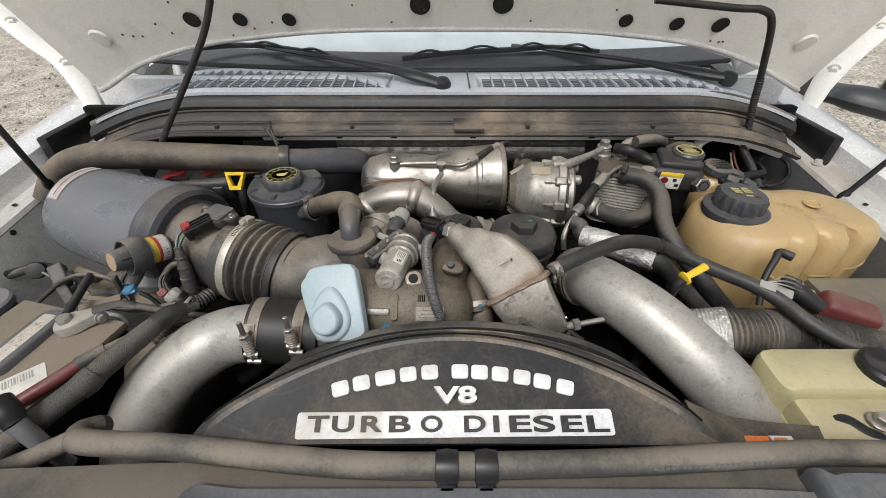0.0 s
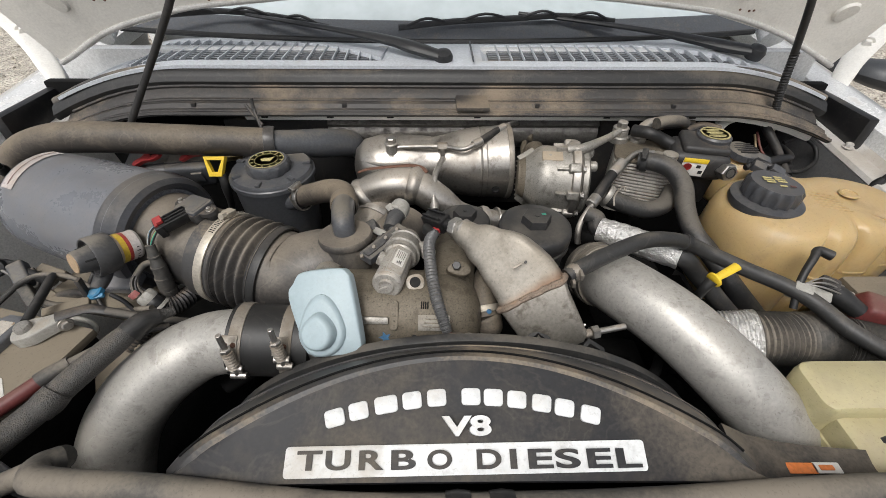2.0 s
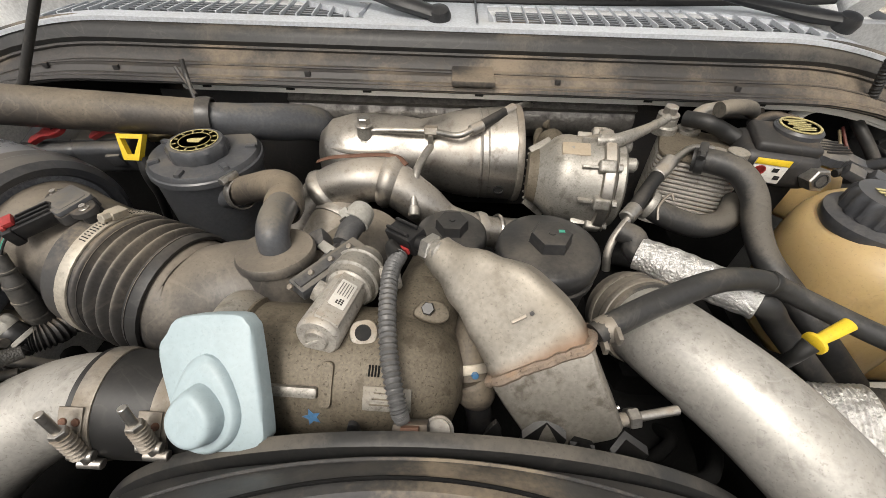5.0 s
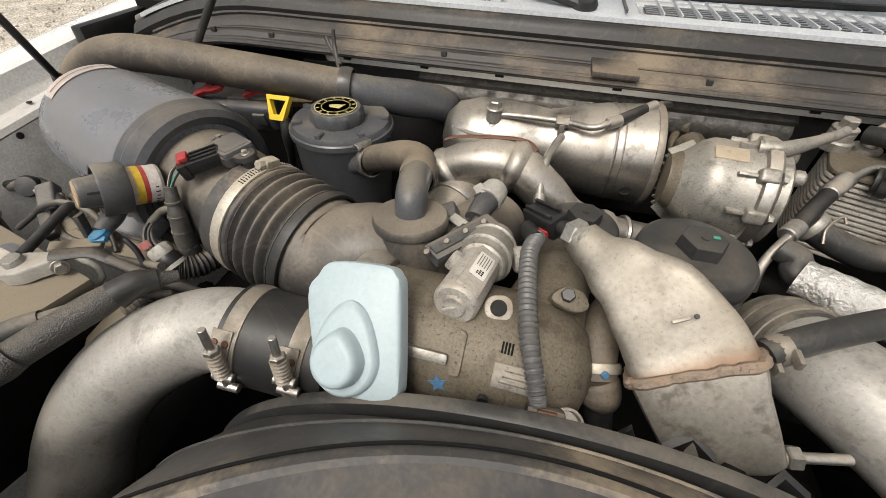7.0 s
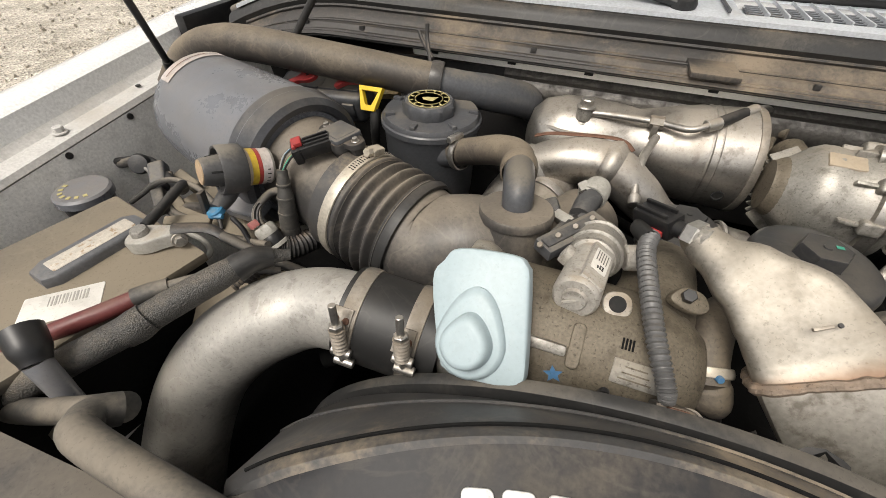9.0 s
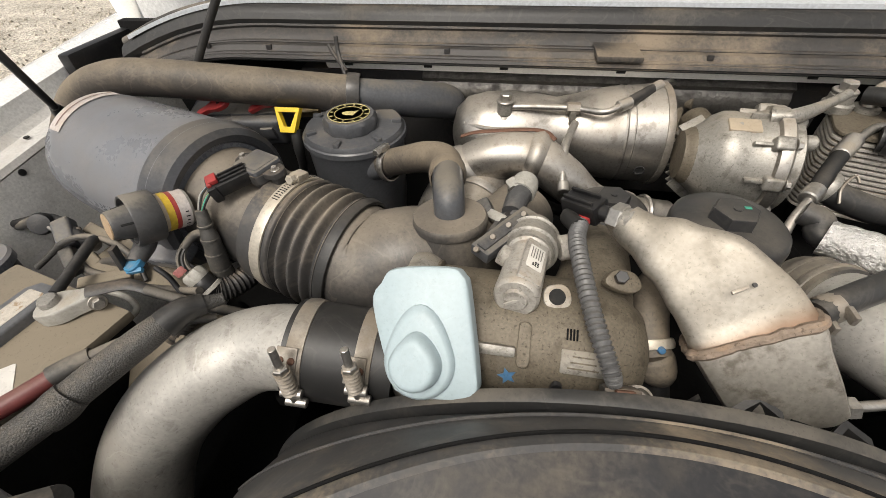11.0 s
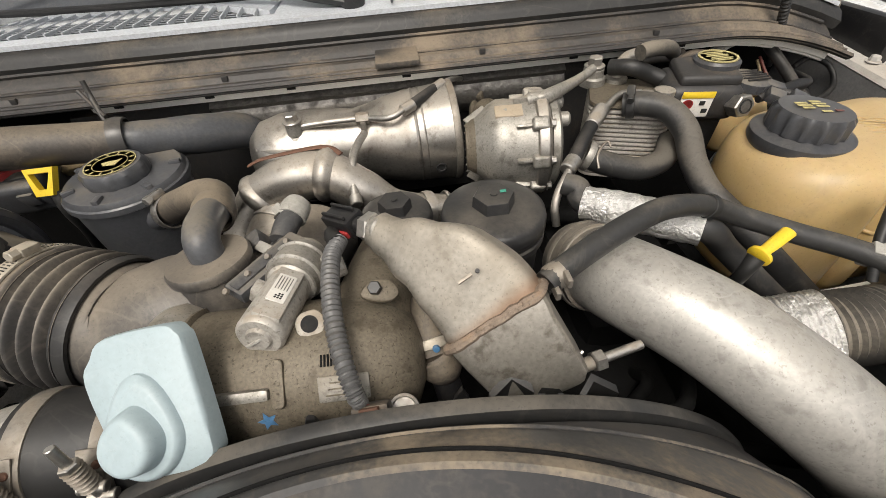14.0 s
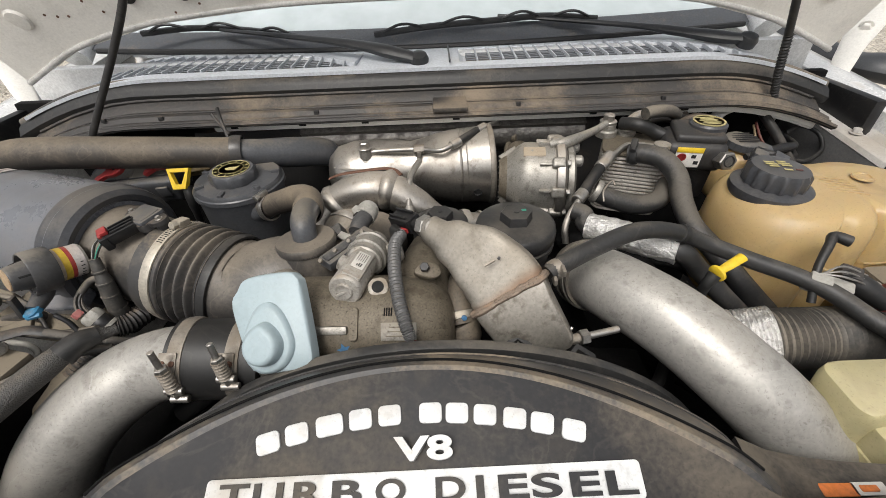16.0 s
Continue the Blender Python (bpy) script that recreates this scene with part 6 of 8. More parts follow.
ELB = [(-0.181, 0.630, 1.118), (-0.161, 0.650, 1.154), (-0.130, 0.666, 1.192), (-0.090, 0.666, 1.212), (-0.047, 0.662, 1.215), (-0.010, 0.652, 1.195), (0.029, 0.643, 1.169), (0.076, 0.641, 1.158), (0.127, 0.652, 1.146)]
part("elbow", tube(ELB, [0.026, 0.028, 0.0295, 0.029, 0.0285, 0.027, 0.0225, 0.0205, 0.020], 28, 8), M_shield, turbo, "bright exhaust elbow")
for _i, _rr in ((2, 0.0345), (4, 0.0340)):
    _p, _q = V(ELB[_i]), V(ELB[_i + 1])
    _dq = (V(ELB[_i + 1]) - V(ELB[_i - 1])).normalized()
    part("elbow_bead", lathe([(_rr - 0.007, -0.012), (_rr - 0.002, -0.006), (_rr, 0.0), (_rr - 0.002, 0.006), (_rr - 0.007, 0.012)], _p, _dq, 32), M_shield, turbo)
_p, _q = V(ELB[7]), V(ELB[8])
part("v_clamp", band(_p.lerp(_q, -0.25), _p.lerp(_q, 0.0), 0.024, 0.002), M_steel, turbo)
part("v_clamp", band(_p.lerp(_q, 0.30), _p.lerp(_q, 0.42), 0.023, 0.002), M_steel, turbo)
part("lower_cone", tube([(-0.102, 0.670, 1.173), (-0.118, 0.632, 1.162), (-0.135, 0.602, 1.145)], [0.030, 0.034, 0.030], 24, 6), M_duct_steel, turbo)
part("cone_bead", band((-0.113, 0.643, 1.166), (-0.117, 0.633, 1.163), 0.0355, 0.002), M_steel, turbo)

pipe = thing("oil_feed_pipe", (-0.09, 0.744, 1.24), "thin steel feed pipe with banjo bolt and rubber sleeve", "pipe", size=1.033, move=(-0.0031, 0.0243, -0.0123))
FP = [(-0.086, 0.738, 1.245), (-0.05, 0.738, 1.247), (0.001, 0.738, 1.247), (0.036, 0.720, 1.252), (0.058, 0.728, 1.258), (0.082, 0.750, 1.261), (0.112, 0.780, 1.263), (0.137, 0.815, 1.256), (0.157, 0.834, 1.240), (0.166, 0.841, 1.217)]
part("pipe", tube(FP, 0.0042, 12, 8), M_steel, pipe)
part("rubber_sleeve", tube([(0.067, 0.735, 1.259), (0.082, 0.750, 1.261), (0.102, 0.770, 1.263)], 0.0068, 14, 6), M_rubber, pipe)
for _p, _q in (((0.054, 0.727, 1.256), (0.070, 0.737, 1.259)), ((0.100, 0.768, 1.262), (0.115, 0.783, 1.264))):
    part("ferrule", rod(_p, _q, 0.0075, 14), M_steel, pipe)
part("banjo", rod((-0.089, 0.738, 1.235), (-0.089, 0.738, 1.253), 0.0105, 18), M_castlight, pipe)
bolt("banjo_bolt", (-0.089, 0.738, 1.252), (0, 0, 1), 0.0085, pipe)
part("stand", rod((-0.089, 0.742, 1.205), (-0.089, 0.738, 1.236), 0.012, 14), M_castlight, pipe)
part("clip", hexnut((-0.008, 0.738, 1.247), (0.010, 0.738, 1.247), 0.008), M_clamp, pipe)
part("clip_foot", block((0.008, 0.014, 0.020), pose(0.001, 0.736, 1.236), 0.002), M_clamp, pipe)
drain = thing("turbo_drain_pipe", (0, 0.7, 1.18), "small bright steel pipe looping down in front of the turbo", "pipe", size=1.045, move=(-0.0002, 0.0312, -0.0194))
part("pipe", tube([(0.002, 0.701, 1.244), (-0.005, 0.677, 1.244), (-0.012, 0.653, 1.238), (-0.014, 0.630, 1.224), (-0.013, 0.609, 1.211)], 0.0050, 12, 6), M_steel, drain)
part("fitting", rod((-0.013, 0.613, 1.213), (-0.012, 0.602, 1.207), 0.0072, 14), M_steel, drain)
link = thing("actuator_linkage", (0.16, 0.82, 1.2), "small greasy steel actuator linkage beside the turbo", "linkage", size=1.02, move=(0.0031, 0.0163, -0.0082))
part("lever", tube([(0.176, 0.851, 1.213), (0.162, 0.814, 1.203), (0.163, 0.772, 1.187)], [0.005, 0.006, 0.005], 10, 6), M_cast, link)
for _p in ((0.171, 0.841, 1.217), (0.163, 0.770, 1.192)):
    part("joint", rod(V(_p) + V((-0.004, 0.004, 0)), V(_p) + V((0.012, -0.010, 0.002)), 0.0095, 14), M_cast, link)
part("coupling", tube([(0.177, 0.795, 1.211), (0.181, 0.764, 1.207)], [0.020, 0.022], 18, 4), M_cast, link)

# ---- compressor casting ----
comp = thing("compressor_housing", (0.2, 0.7, 1.14), "grey cast aluminium compressor housing with ribs and bolts", "compressor", size=1.003, move=(0.0006, 0.0021, -0.0014))
KA, KD = V((0.150, 0.708, 1.203)), V((1.0, -0.12, 0.02)).normalized()
_s, _u, _dk = axes(KD)


def round_comp(t):
    return math.cos(t) * _s + math.sin(t) * _u


part("drum", lathe([(0.020, -0.014), (0.030, -0.012), (0.036, -0.004), (0.044, 0.006), (0.052, 0.014), (0.0570, 0.024), (0.0575, 0.034), (0.0560, 0.046), (0.058, 0.060), (0.0605, 0.066), (0.0605, 0.074)], KA, KD, 48), M_castlight, comp, smooth=60)
part("flange", lathe([(0.058, 0.068), (0.0660, 0.070), (0.0675, 0.074), (0.0675, 0.081), (0.063, 0.085), (0.040, 0.086)], KA, KD, 48), M_shield, comp, "brighter machined flange")
part("back_flange", lathe([(0.050, 0.086), (0.057, 0.088), (0.058, 0.096), (0.052, 0.100), (0.030, 0.101)], KA, KD, 40), M_castlight, comp)
part("boss_plate", slab(rrect(0.034, 0.020, 0.002), 0.003, frame_of(KA + KD * 0.034 + V((0, -0.016, 0.052)), KD, (0, -0.28, 1)), 0.001), M_datapad, comp, "tan data sticker")
for _k in range(9):
    _t = radians(8 + 40 * _k)
    _o = round_comp(_t)
    _c = KA + KD * 0.070 + _o * 0.0625
    part("lug", block((0.020, 0.016, 0.014), frame_of(_c + KD * 0.002, KD, _o), 0.004, 3), M_castlight, comp)
    bolt("lug_bolt", _c + KD * 0.013, KD, 0.0048, comp)
    part("web", block((0.024, 0.0045, 0.014), frame_of(KA + KD * 0.056 + _o * 0.0560, KD, _o), 0.0016), M_castlight, comp)
for _t, _l in ((195, 0.050), (222, 0.046), (165, 0.040)):
    _o = round_comp(radians(_t))
    part("rib", block((_l, 0.0045, 0.012), frame_of(KA + KD * 0.022 + _o * 0.055, KD, _o), 0.0015), M_castlight, comp)
for _t, _x in ((184, 0.052), (208, 0.058), (150, 0.050)):
    _o = round_comp(radians(_t))
    part("pad", slab(rrect(0.018, 0.015, 0.003), 0.009, frame_of(KA + KD * _x + _o * 0.055, KD, _o), 0.002), M_castlight, comp)
part("cover_neck", tube([KA - KD * 0.004, KA - KD * 0.016], [0.036, 0.030], 28, 4), M_cast, comp)
for _k in range(9):
    _o = round_comp(radians(150 + 16 * _k))
    part("fin", block((0.034, 0.003, 0.020), frame_of(KA + KD * 0.002 + _o * 0.044, KD + _o * 0.75, _o), 0.001), M_castlight, comp)
for _k in range(3):
    _o = round_comp(radians(60 + 50 * _k))
    _c = KA + KD * 0.096 + _o * 0.048
    part("outlet_lug", rod(_c, _c + KD * 0.014, 0.009, 14, 0.3), M_castlight, comp)
part("elbow_arm", tube([KA + KD * 0.06 + V((0, -0.005, 0.060)), KA + KD * 0.085 + V((0, -0.005, 0.064)), (0.29, 0.735, 1.268), (0.312, 0.750, 1.2725)], [0.008, 0.0085, 0.006, 0.006], 12, 6), M_castlight, comp)

# crossing pipe with rubber sleeve in front of the cooler
ac = thing("pressure_line", (0.25, 0.6, 1.2), "steel pressure line with black sleeve and crimped ferrules", "pipe", size=1.005, move=(0.0012, 0.0030, -0.0021))
AL = [(0.368, 0.718, 1.247), (0.339, 0.713, 1.250), (0.315, 0.695, 1.246), (0.286, 0.668, 1.240), (0.261, 0.638, 1.230), (0.237, 0.606, 1.218), (0.220, 0.587, 1.205), (0.212, 0.574, 1.192), (0.214, 0.567, 1.170)]
part("pipe", tube(AL, 0.0048, 12, 8), M_steel, ac)
part("sleeve", tube([(0.290, 0.673, 1.242), (0.265, 0.643, 1.232), (0.242, 0.613, 1.221)], 0.0085, 14, 6), M_rubber, ac)
part("ferrule", rod((0.304, 0.688, 1.246), (0.280, 0.662, 1.238), 0.0098, 16), M_steel, ac)
part("ferrule", rod((0.246, 0.618, 1.223), (0.233, 0.604, 1.218), 0.0095, 16), M_steel, ac)

# ---- oil cooler ----
cooler = thing("oil_cooler", (0.345, 0.71, 1.15), "stacked-plate aluminium oil cooler with hose fittings", "oil cooler", size=1.035, move=(0.0119, 0.0246, -0.0162))
KM = frame_of((0.352, 0.712, 0), (0.93, -0.34, 0), (0, 0, 1))
for _k in range(16):
    part("plate", slab(rrect(0.102, 0.087, 0.018, 4), 0.0036, KM @ Matrix.Translation((0, 0, 1.150 + 0.0062 * _k)), 0.0014), M_castpale, cooler)
part("core", slab(rrect(0.092, 0.077, 0.018, 4), 0.097, KM @ Matrix.Translation((0, 0, 1.150)), 0.001), M_dark, cooler)
part("top_plate", slab(rrect(0.102, 0.087, 0.018, 4), 0.004, KM @ Matrix.Translation((0, 0, 1.2495)), 0.001), M_cast, cooler, "brown stained top plate")
part("stand", lathe([(0.017, 1.252), (0.017, 1.262), (0.015, 1.264), (0.004, 1.265)], (0.316, 0.752, 0), (0, 0, 1), 24), M_castlight, cooler)
part("banjo", lathe([(0.011, 1.262), (0.0135, 1.264), (0.0135, 1.273), (0.011, 1.275), (0.004, 1.276)], (0.316, 0.752, 0), (0, 0, 1), 24), M_castlight, cooler)
bolt("banjo_bolt", (0.316, 0.752, 1.275), (0, 0, 1), 0.0095, cooler)
part("spigot", tube([(0.350, 0.752, 1.252), (0.352, 0.754, 1.266), (0.366, 0.764, 1.276), (0.392, 0.775, 1.277)], 0.0095, 16, 6), M_steel, cooler)
part("spigot_base", lathe([(0.015, 1.252), (0.015, 1.258), (0.011, 1.260)], (0.350, 0.752, 0), (0, 0, 1), 20), M_castlight, cooler)
part("disc", lathe([(0.020, 1.252), (0.020, 1.255), (0.012, 1.257), (0.012, 1.260), (0.002, 1.261)], (0.362, 0.688, 0), (0, 0, 1), 24), M_castlight, cooler)
part("bolt_boss", lathe([(0.012, 1.245), (0.012, 1.272), (0.003, 1.275)], (0.370, 0.668, 0), (0, 0, 1), 18), M_castlight, cooler)

big_hose = thing("coolant_hose", (0.42, 0.6, 1.15), "thick grey-black coolant hose arching over the cooler", "hose", "coolant hoses", size=1.02, move=(0.0083, 0.0119, -0.0092))
part("hose", tube([(0.331, 0.688, 1.248), (0.352, 0.676, 1.252), (0.375, 0.658, 1.249), (0.389, 0.634, 1.232), (0.390, 0.605, 1.207), (0.396, 0.573, 1.187), (0.417, 0.539, 1.167), (0.445, 0.502, 1.137), (0.489, 0.473, 1.094)], 0.0148, 20, 8), M_rubber_dusty, big_hose)
worm_clamp((0.338, 0.682, 1.250), V((0.352, 0.676, 1.252)) - V((0.331, 0.688, 1.248)), 0.0152, big_hose, 0.010, 20, M_rubber_dusty)
low_hose = thing("coolant_hose", (0.34, 0.63, 1.15), "curved dark coolant hose below the oil cooler", "hose", "coolant hoses", size=1.03, move=(0.0101, 0.0187, -0.0139))
part("hose", tube([(0.270, 0.631, 1.216), (0.291, 0.622, 1.208), (0.329, 0.616, 1.199), (0.367, 0.628, 1.200), (0.389, 0.655, 1.210)], 0.0145, 18, 8), M_rubber_dusty, low_hose)
part("ring", band((0.266, 0.633, 1.218), (0.274, 0.629, 1.215), 0.0175, 0.002), M_castlight, low_hose)
part("wire_clamp", tube([(0.274, 0.607, 1.213), (0.275, 0.618, 1.225), (0.290, 0.631, 1.233), (0.293, 0.624, 1.229)], 0.0016, 8, 6), M_clamp, low_hose)
foil = thing("foil_hose", (0.29, 0.53, 1.2), "hose wrapped in crumpled silver foil sleeve", "hose")
FA, FB = V((0.242, 0.568, 1.198)), V((0.332, 0.495, 1.207))
part("foil_sleeve", tube([FA, FA.lerp(FB, 0.33), FA.lerp(FB, 0.66), FB], [0.0185, 0.0200, 0.0195, 0.0185], 22, 40, ripple=(7, 0.0004)), M_foil, foil, "crumpled silver foil sleeve")
part("hose", tube([(0.225, 0.590, 1.211), (0.238, 0.580, 1.209), FA, FA.lerp(FB, 0.5), FB, (0.372, 0.498, 1.170), (0.414, 0.479, 1.130), (0.467, 0.462, 1.081)], [0.0125, 0.013, 0.013, 0.012, 0.013, 0.013, 0.013, 0.013], 16, 8), M_rubber_dusty, foil)

link_hose = thing("coolant_hose", (0.3, 0.46, 1.22), "slim black rubber hose with spring clip crossing the engine", "hose", "coolant hoses", size=1.012, move=(0.0036, 0.0054, -0.0047))
part("hose", tube([(0.147, 0.420, 1.244), (0.164, 0.429, 1.249), (0.205, 0.448, 1.256), (0.249, 0.466, 1.260), (0.285, 0.480, 1.252), (0.325, 0.492, 1.236), (0.362, 0.492, 1.219), (0.41, 0.468, 1.208), (0.452, 0.442, 1.202), (0.478, 0.418, 1.196), (0.498, 0.380, 1.190), (0.540, 0.345, 1.180), (0.60, 0.325, 1.170), (0.68, 0.315, 1.165)], 0.0102, 16, 8), M_rubber_dusty, link_hose)
part("band", band((0.322, 0.4915, 1.2375), (0.330, 0.4925, 1.234), 0.0114, 0.001), M_rubber, link_hose)
part("stub", tube([(0.156, 0.426, 1.245), (0.151, 0.427, 1.232), (0.151, 0.433, 1.215), (0.155, 0.444, 1.185)], 0.0060, 14, 5), M_rubber, link_hose)
_c = V((0.156, 0.425, 1.246))
part("spring_clip", band(_c - V((0.006, 0.002, 0.002)), _c + V((0.006, 0.002, 0.002)), 0.0108, 0.0010), M_clamp, link_hose, "steel spring clip")
for _o in ((0.004, -0.012, 0.008), (-0.004, -0.014, -0.002)):
    part("clip_ear", block((0.004, 0.012, 0.008), Matrix.Translation(_c + V(_o)), 0.0012), M_clamp, link_hose)
joint = thing("hose_joint", (0.455, 0.437, 1.2), "grey hose joint with white cable clips and wiring", "hose joint")
for _p, _sz, _mt in (((0.472, 0.441, 1.194), (0.022, 0.014, 0.026), M_greyplug), ((0.497, 0.437, 1.189), (0.026, 0.016, 0.016), M_greyplug), ((0.514, 0.449, 1.197), (0.022, 0.018, 0.018), M_black_dusty), ((0.533, 0.441, 1.186), (0.026, 0.016, 0.014), M_castlight)):
    part("clip", block(_sz, frame_of(_p, (0.8, -0.5, -0.1), (0, -0.4, 1)), 0.003), _mt, joint)
part("tee", tube([(0.508, 0.456, 1.197), (0.529, 0.441, 1.186), (0.553, 0.424, 1.173)], [0.010, 0.0135, 0.0115], 14, 6), M_rubber, joint)
part("sensor_stalk", tube([(0.465, 0.427, 1.176), (0.471, 0.448, 1.207), (0.489, 0.468, 1.228), (0.500, 0.478, 1.233), (0.514, 0.470, 1.231)], [0.0045, 0.0045, 0.0050, 0.0062, 0.0068], 12, 12), M_rubber, joint, "black right-angle plug lead")
for _k in range(3):
    part("wire", tube([(0.475, 0.444, 1.206), V((0.495, 0.445, 1.215)) - V((0, 0.005, 0.004)) * _k, V((0.532, 0.445, 1.199)) - V((0, 0.005, 0.004)) * _k], 0.0012, 6, 6), M_steel, joint)

dip_right = thing("dipstick", (0.36, 0.44, 1.2), "yellow plastic dipstick handle with ring collar", "dipstick", size=1.02, move=(0.0071, 0.0087, -0.0082))
part("handle", tube([(0.349, 0.440, 1.219), (0.366, 0.447, 1.224), (0.380, 0.453, 1.228)], [0.0050, 0.0058, 0.0062], 12, 5, flat=0.7), M_yellow, dip_right)
part("collar", lathe([(0.0085, 0), (0.0100, 0.001), (0.0100, 0.004), (0.006, 0.006)], (0.345, 0.438, 1.217), V((0.380, 0.453, 1.228)) - V((0.349, 0.440, 1.219)), 20), M_yellow, dip_right)
part("tube", tube([(0.344, 0.438, 1.217), (0.337, 0.435, 1.202), (0.343, 0.445, 1.168)], [0.0075, 0.006, 0.006], 12, 5), M_rubber, dip_right)

# corrugated duct on the right
flex = thing("flexible_duct", (0.5, 0.4, 1.1), "dusty corrugated air duct with a foil wrapped end", "duct", size=0.965, move=(-0.0174, -0.0138, 0.0179))
part("duct", tube([(0.377, 0.441, 1.097), (0.442, 0.421, 1.121), (0.524, 0.417, 1.123), (0.587, 0.397, 1.123), (0.693, 0.373, 1.108)], 0.036, 30, 40, ripple=(52, 0.0022)), M_tanhose, flex)
part("foil_end", tube([(0.372, 0.441, 1.097), (0.406, 0.429, 1.111), (0.437, 0.421, 1.121)], [0.038, 0.0385, 0.040], 30, 24, ripple=(15, 0.0010)), M_foil, flex, "crumpled foil wrap")

# ---- brake reservoir and coolant tank ----
brake = thing("master_cylinder", (0.46, 0.72, 1.18), "black fluid reservoir with sticker, yellow ringed cap and hex fitting", "fluid reservoir", size=0.967, move=(-0.0150, -0.0235, 0.0143))
RM = frame_of((0.459, 0.744, 1.228), (0.97, -0.22, 0), (0.05, -0.12, 1))
part("body", block((0.096, 0.072, 0.050), RM @ Matrix.Translation((0.002, 0, -0.004)), 0.016, 3), M_black_dusty, brake)
part("top", block((0.076, 0.060, 0.016), RM @ Matrix.Translation((0.006, 0.004, 0.024)), 0.007, 3), M_black_dusty, brake)
part("lower_body", block((0.085, 0.07, 0.07), RM @ Matrix.Translation((0.0, 0.01, -0.055)), 0.012), M_black, brake)
capb = part("cap", lathe([(0.027, 0), (0.029, 0.002), (0.029, 0.012), (0.026, 0.015), (0.004, 0.0155)], (0.483, 0.752, 1.252), (0, 0, 1), 36), M_canrim, brake)
part("cap_ring", lathe([(0.0215, 0.0156), (0.0215, 0.0166), (0.0245, 0.0166), (0.0245, 0.0156)], (0.483, 0.752, 1.252), (0, 0, 1), 36), M_yellowprint, capb, "yellow printed ring")
for _k in range(6):
    part("print_bar", block((0.030 if _k % 2 else 0.022, 0.003, 0.0006), pose(0.483, 0.752 + 0.0055 * (_k - 2.5), 1.2682), 0.0001), M_yellowprint, capb)
part("sticker", slab(rrect(0.040, 0.034, 0.001, 2), 0.0008, RM @ Matrix.Translation((-0.010, -0.0378, 0.0)) @ pose(0, 0, 0, 90), 0.0002), M_label, brake, "white sticker with yellow top bar")
part("sticker_bar", slab(rrect(0.040, 0.009, 0.0005, 2), 0.0006, RM @ Matrix.Translation((-0.010, -0.0387, 0.0145)) @ pose(0, 0, 0, 90), 0.0001), M_yellow, brake)
part("print_sign", lathe([(0.0055, 0), (0.0055, 0.0006), (0.0072, 0.0006), (0.0072, 0)], RM @ V((-0.020, -0.0388, 0.001)), RM.to_3x3() @ V((0, -1, 0)), 20), M_red, brake)
for _x, _z in ((-0.002, 0.003), (0.004, -0.008), (-0.019, -0.011)):
    part("print_bar", slab(rrect(0.007, 0.006, 0.0005, 1), 0.0005, RM @ Matrix.Translation((_x, -0.0387, _z)) @ pose(0, 0, 0, 90), 0.0001), M_inkhole, brake)
_hx = RM @ V((0.044, -0.040, 0.0))
_hd = (V((0.1, -1, 0.25))).normalized()
part("hex_fitting", hexnut(_hx - _hd * 0.01, _hx + _hd * 0.010, 0.015), M_steel, brake)
part("hex_hole", lathe([(0.009, 0), (0.009, 0.0112), (0.0075, 0.0114), (0.007, 0.004)], _hx, _hd, 20), M_inkhole, brake)
part("hose_stub", tube([(0.425, 0.765, 1.238), (0.405, 0.775, 1.245), (0.380, 0.778, 1.255), (0.36, 0.80, 1.25)], 0.011, 14, 6), M_rubber, brake)
part("outlet_hose", tube([(0.385, 0.775, 1.275), (0.405, 0.782, 1.276), (0.440, 0.80, 1.268), (0.47, 0.83, 1.25)], 0.0105, 14, 6), M_tanhose, brake)
fluid = thing("brake_fluid_tank", (0.54, 0.73, 1.16), "small amber brake fluid tank with a round black cap", "fluid tank", size=1.065, move=(0.0348, 0.0470, -0.0294))
part("tank", lathe([(0.028, -0.09), (0.036, -0.08), (0.038, -0.03), (0.030, -0.012), (0.020, -0.006), (0.02, 0.0)], (0.535, 0.728, 1.235), (0, 0, 1), 30), M_amber, fluid)
part("cap", lathe([(0.022, -0.004), (0.0265, -0.001), (0.0265, 0.010), (0.022, 0.013), (0.003, 0.0135)], (0.535, 0.728, 1.237), (0.1, -0.1, 1), 36, knurl=(18, 0.05, 1, 2)), M_lid, fluid)
for _k in range(5):
    part("cap_rib", block((0.040 - 0.004 * abs(_k - 2), 0.0025, 0.003), Matrix.Translation((0.5365, 0.726 + 0.007 * (_k - 2), 1.251)), 0.0006), M_black_dusty, fluid)
part("side_plug", block((0.030, 0.016, 0.016), frame_of((0.562, 0.712, 1.236), (0.9, -0.3, -0.3), (0, -0.3, 1)), 0.003), M_lid, fluid)
part("plug_lead", tube([(0.57, 0.708, 1.232), (0.60, 0.715, 1.235), (0.63, 0.73, 1.232), (0.66, 0.80, 1.22)], [0.008, 0.008, 0.006, 0.005], 12, 6), M_black, fluid)
part("plug_lead", tube([(0.565, 0.720, 1.21), (0.60, 0.715, 1.215), (0.64, 0.73, 1.21), (0.68, 0.80, 1.20)], [0.010, 0.010, 0.006, 0.005], 12, 6), M_black, fluid)

tank = thing("coolant_tank", (0.59, 0.58, 1.07), "amber translucent plastic coolant tank with a black cap", "coolant tank", size=1.02, move=(0.0117, 0.0115, -0.0108))
TC = V((0.590, 0.580, 0))


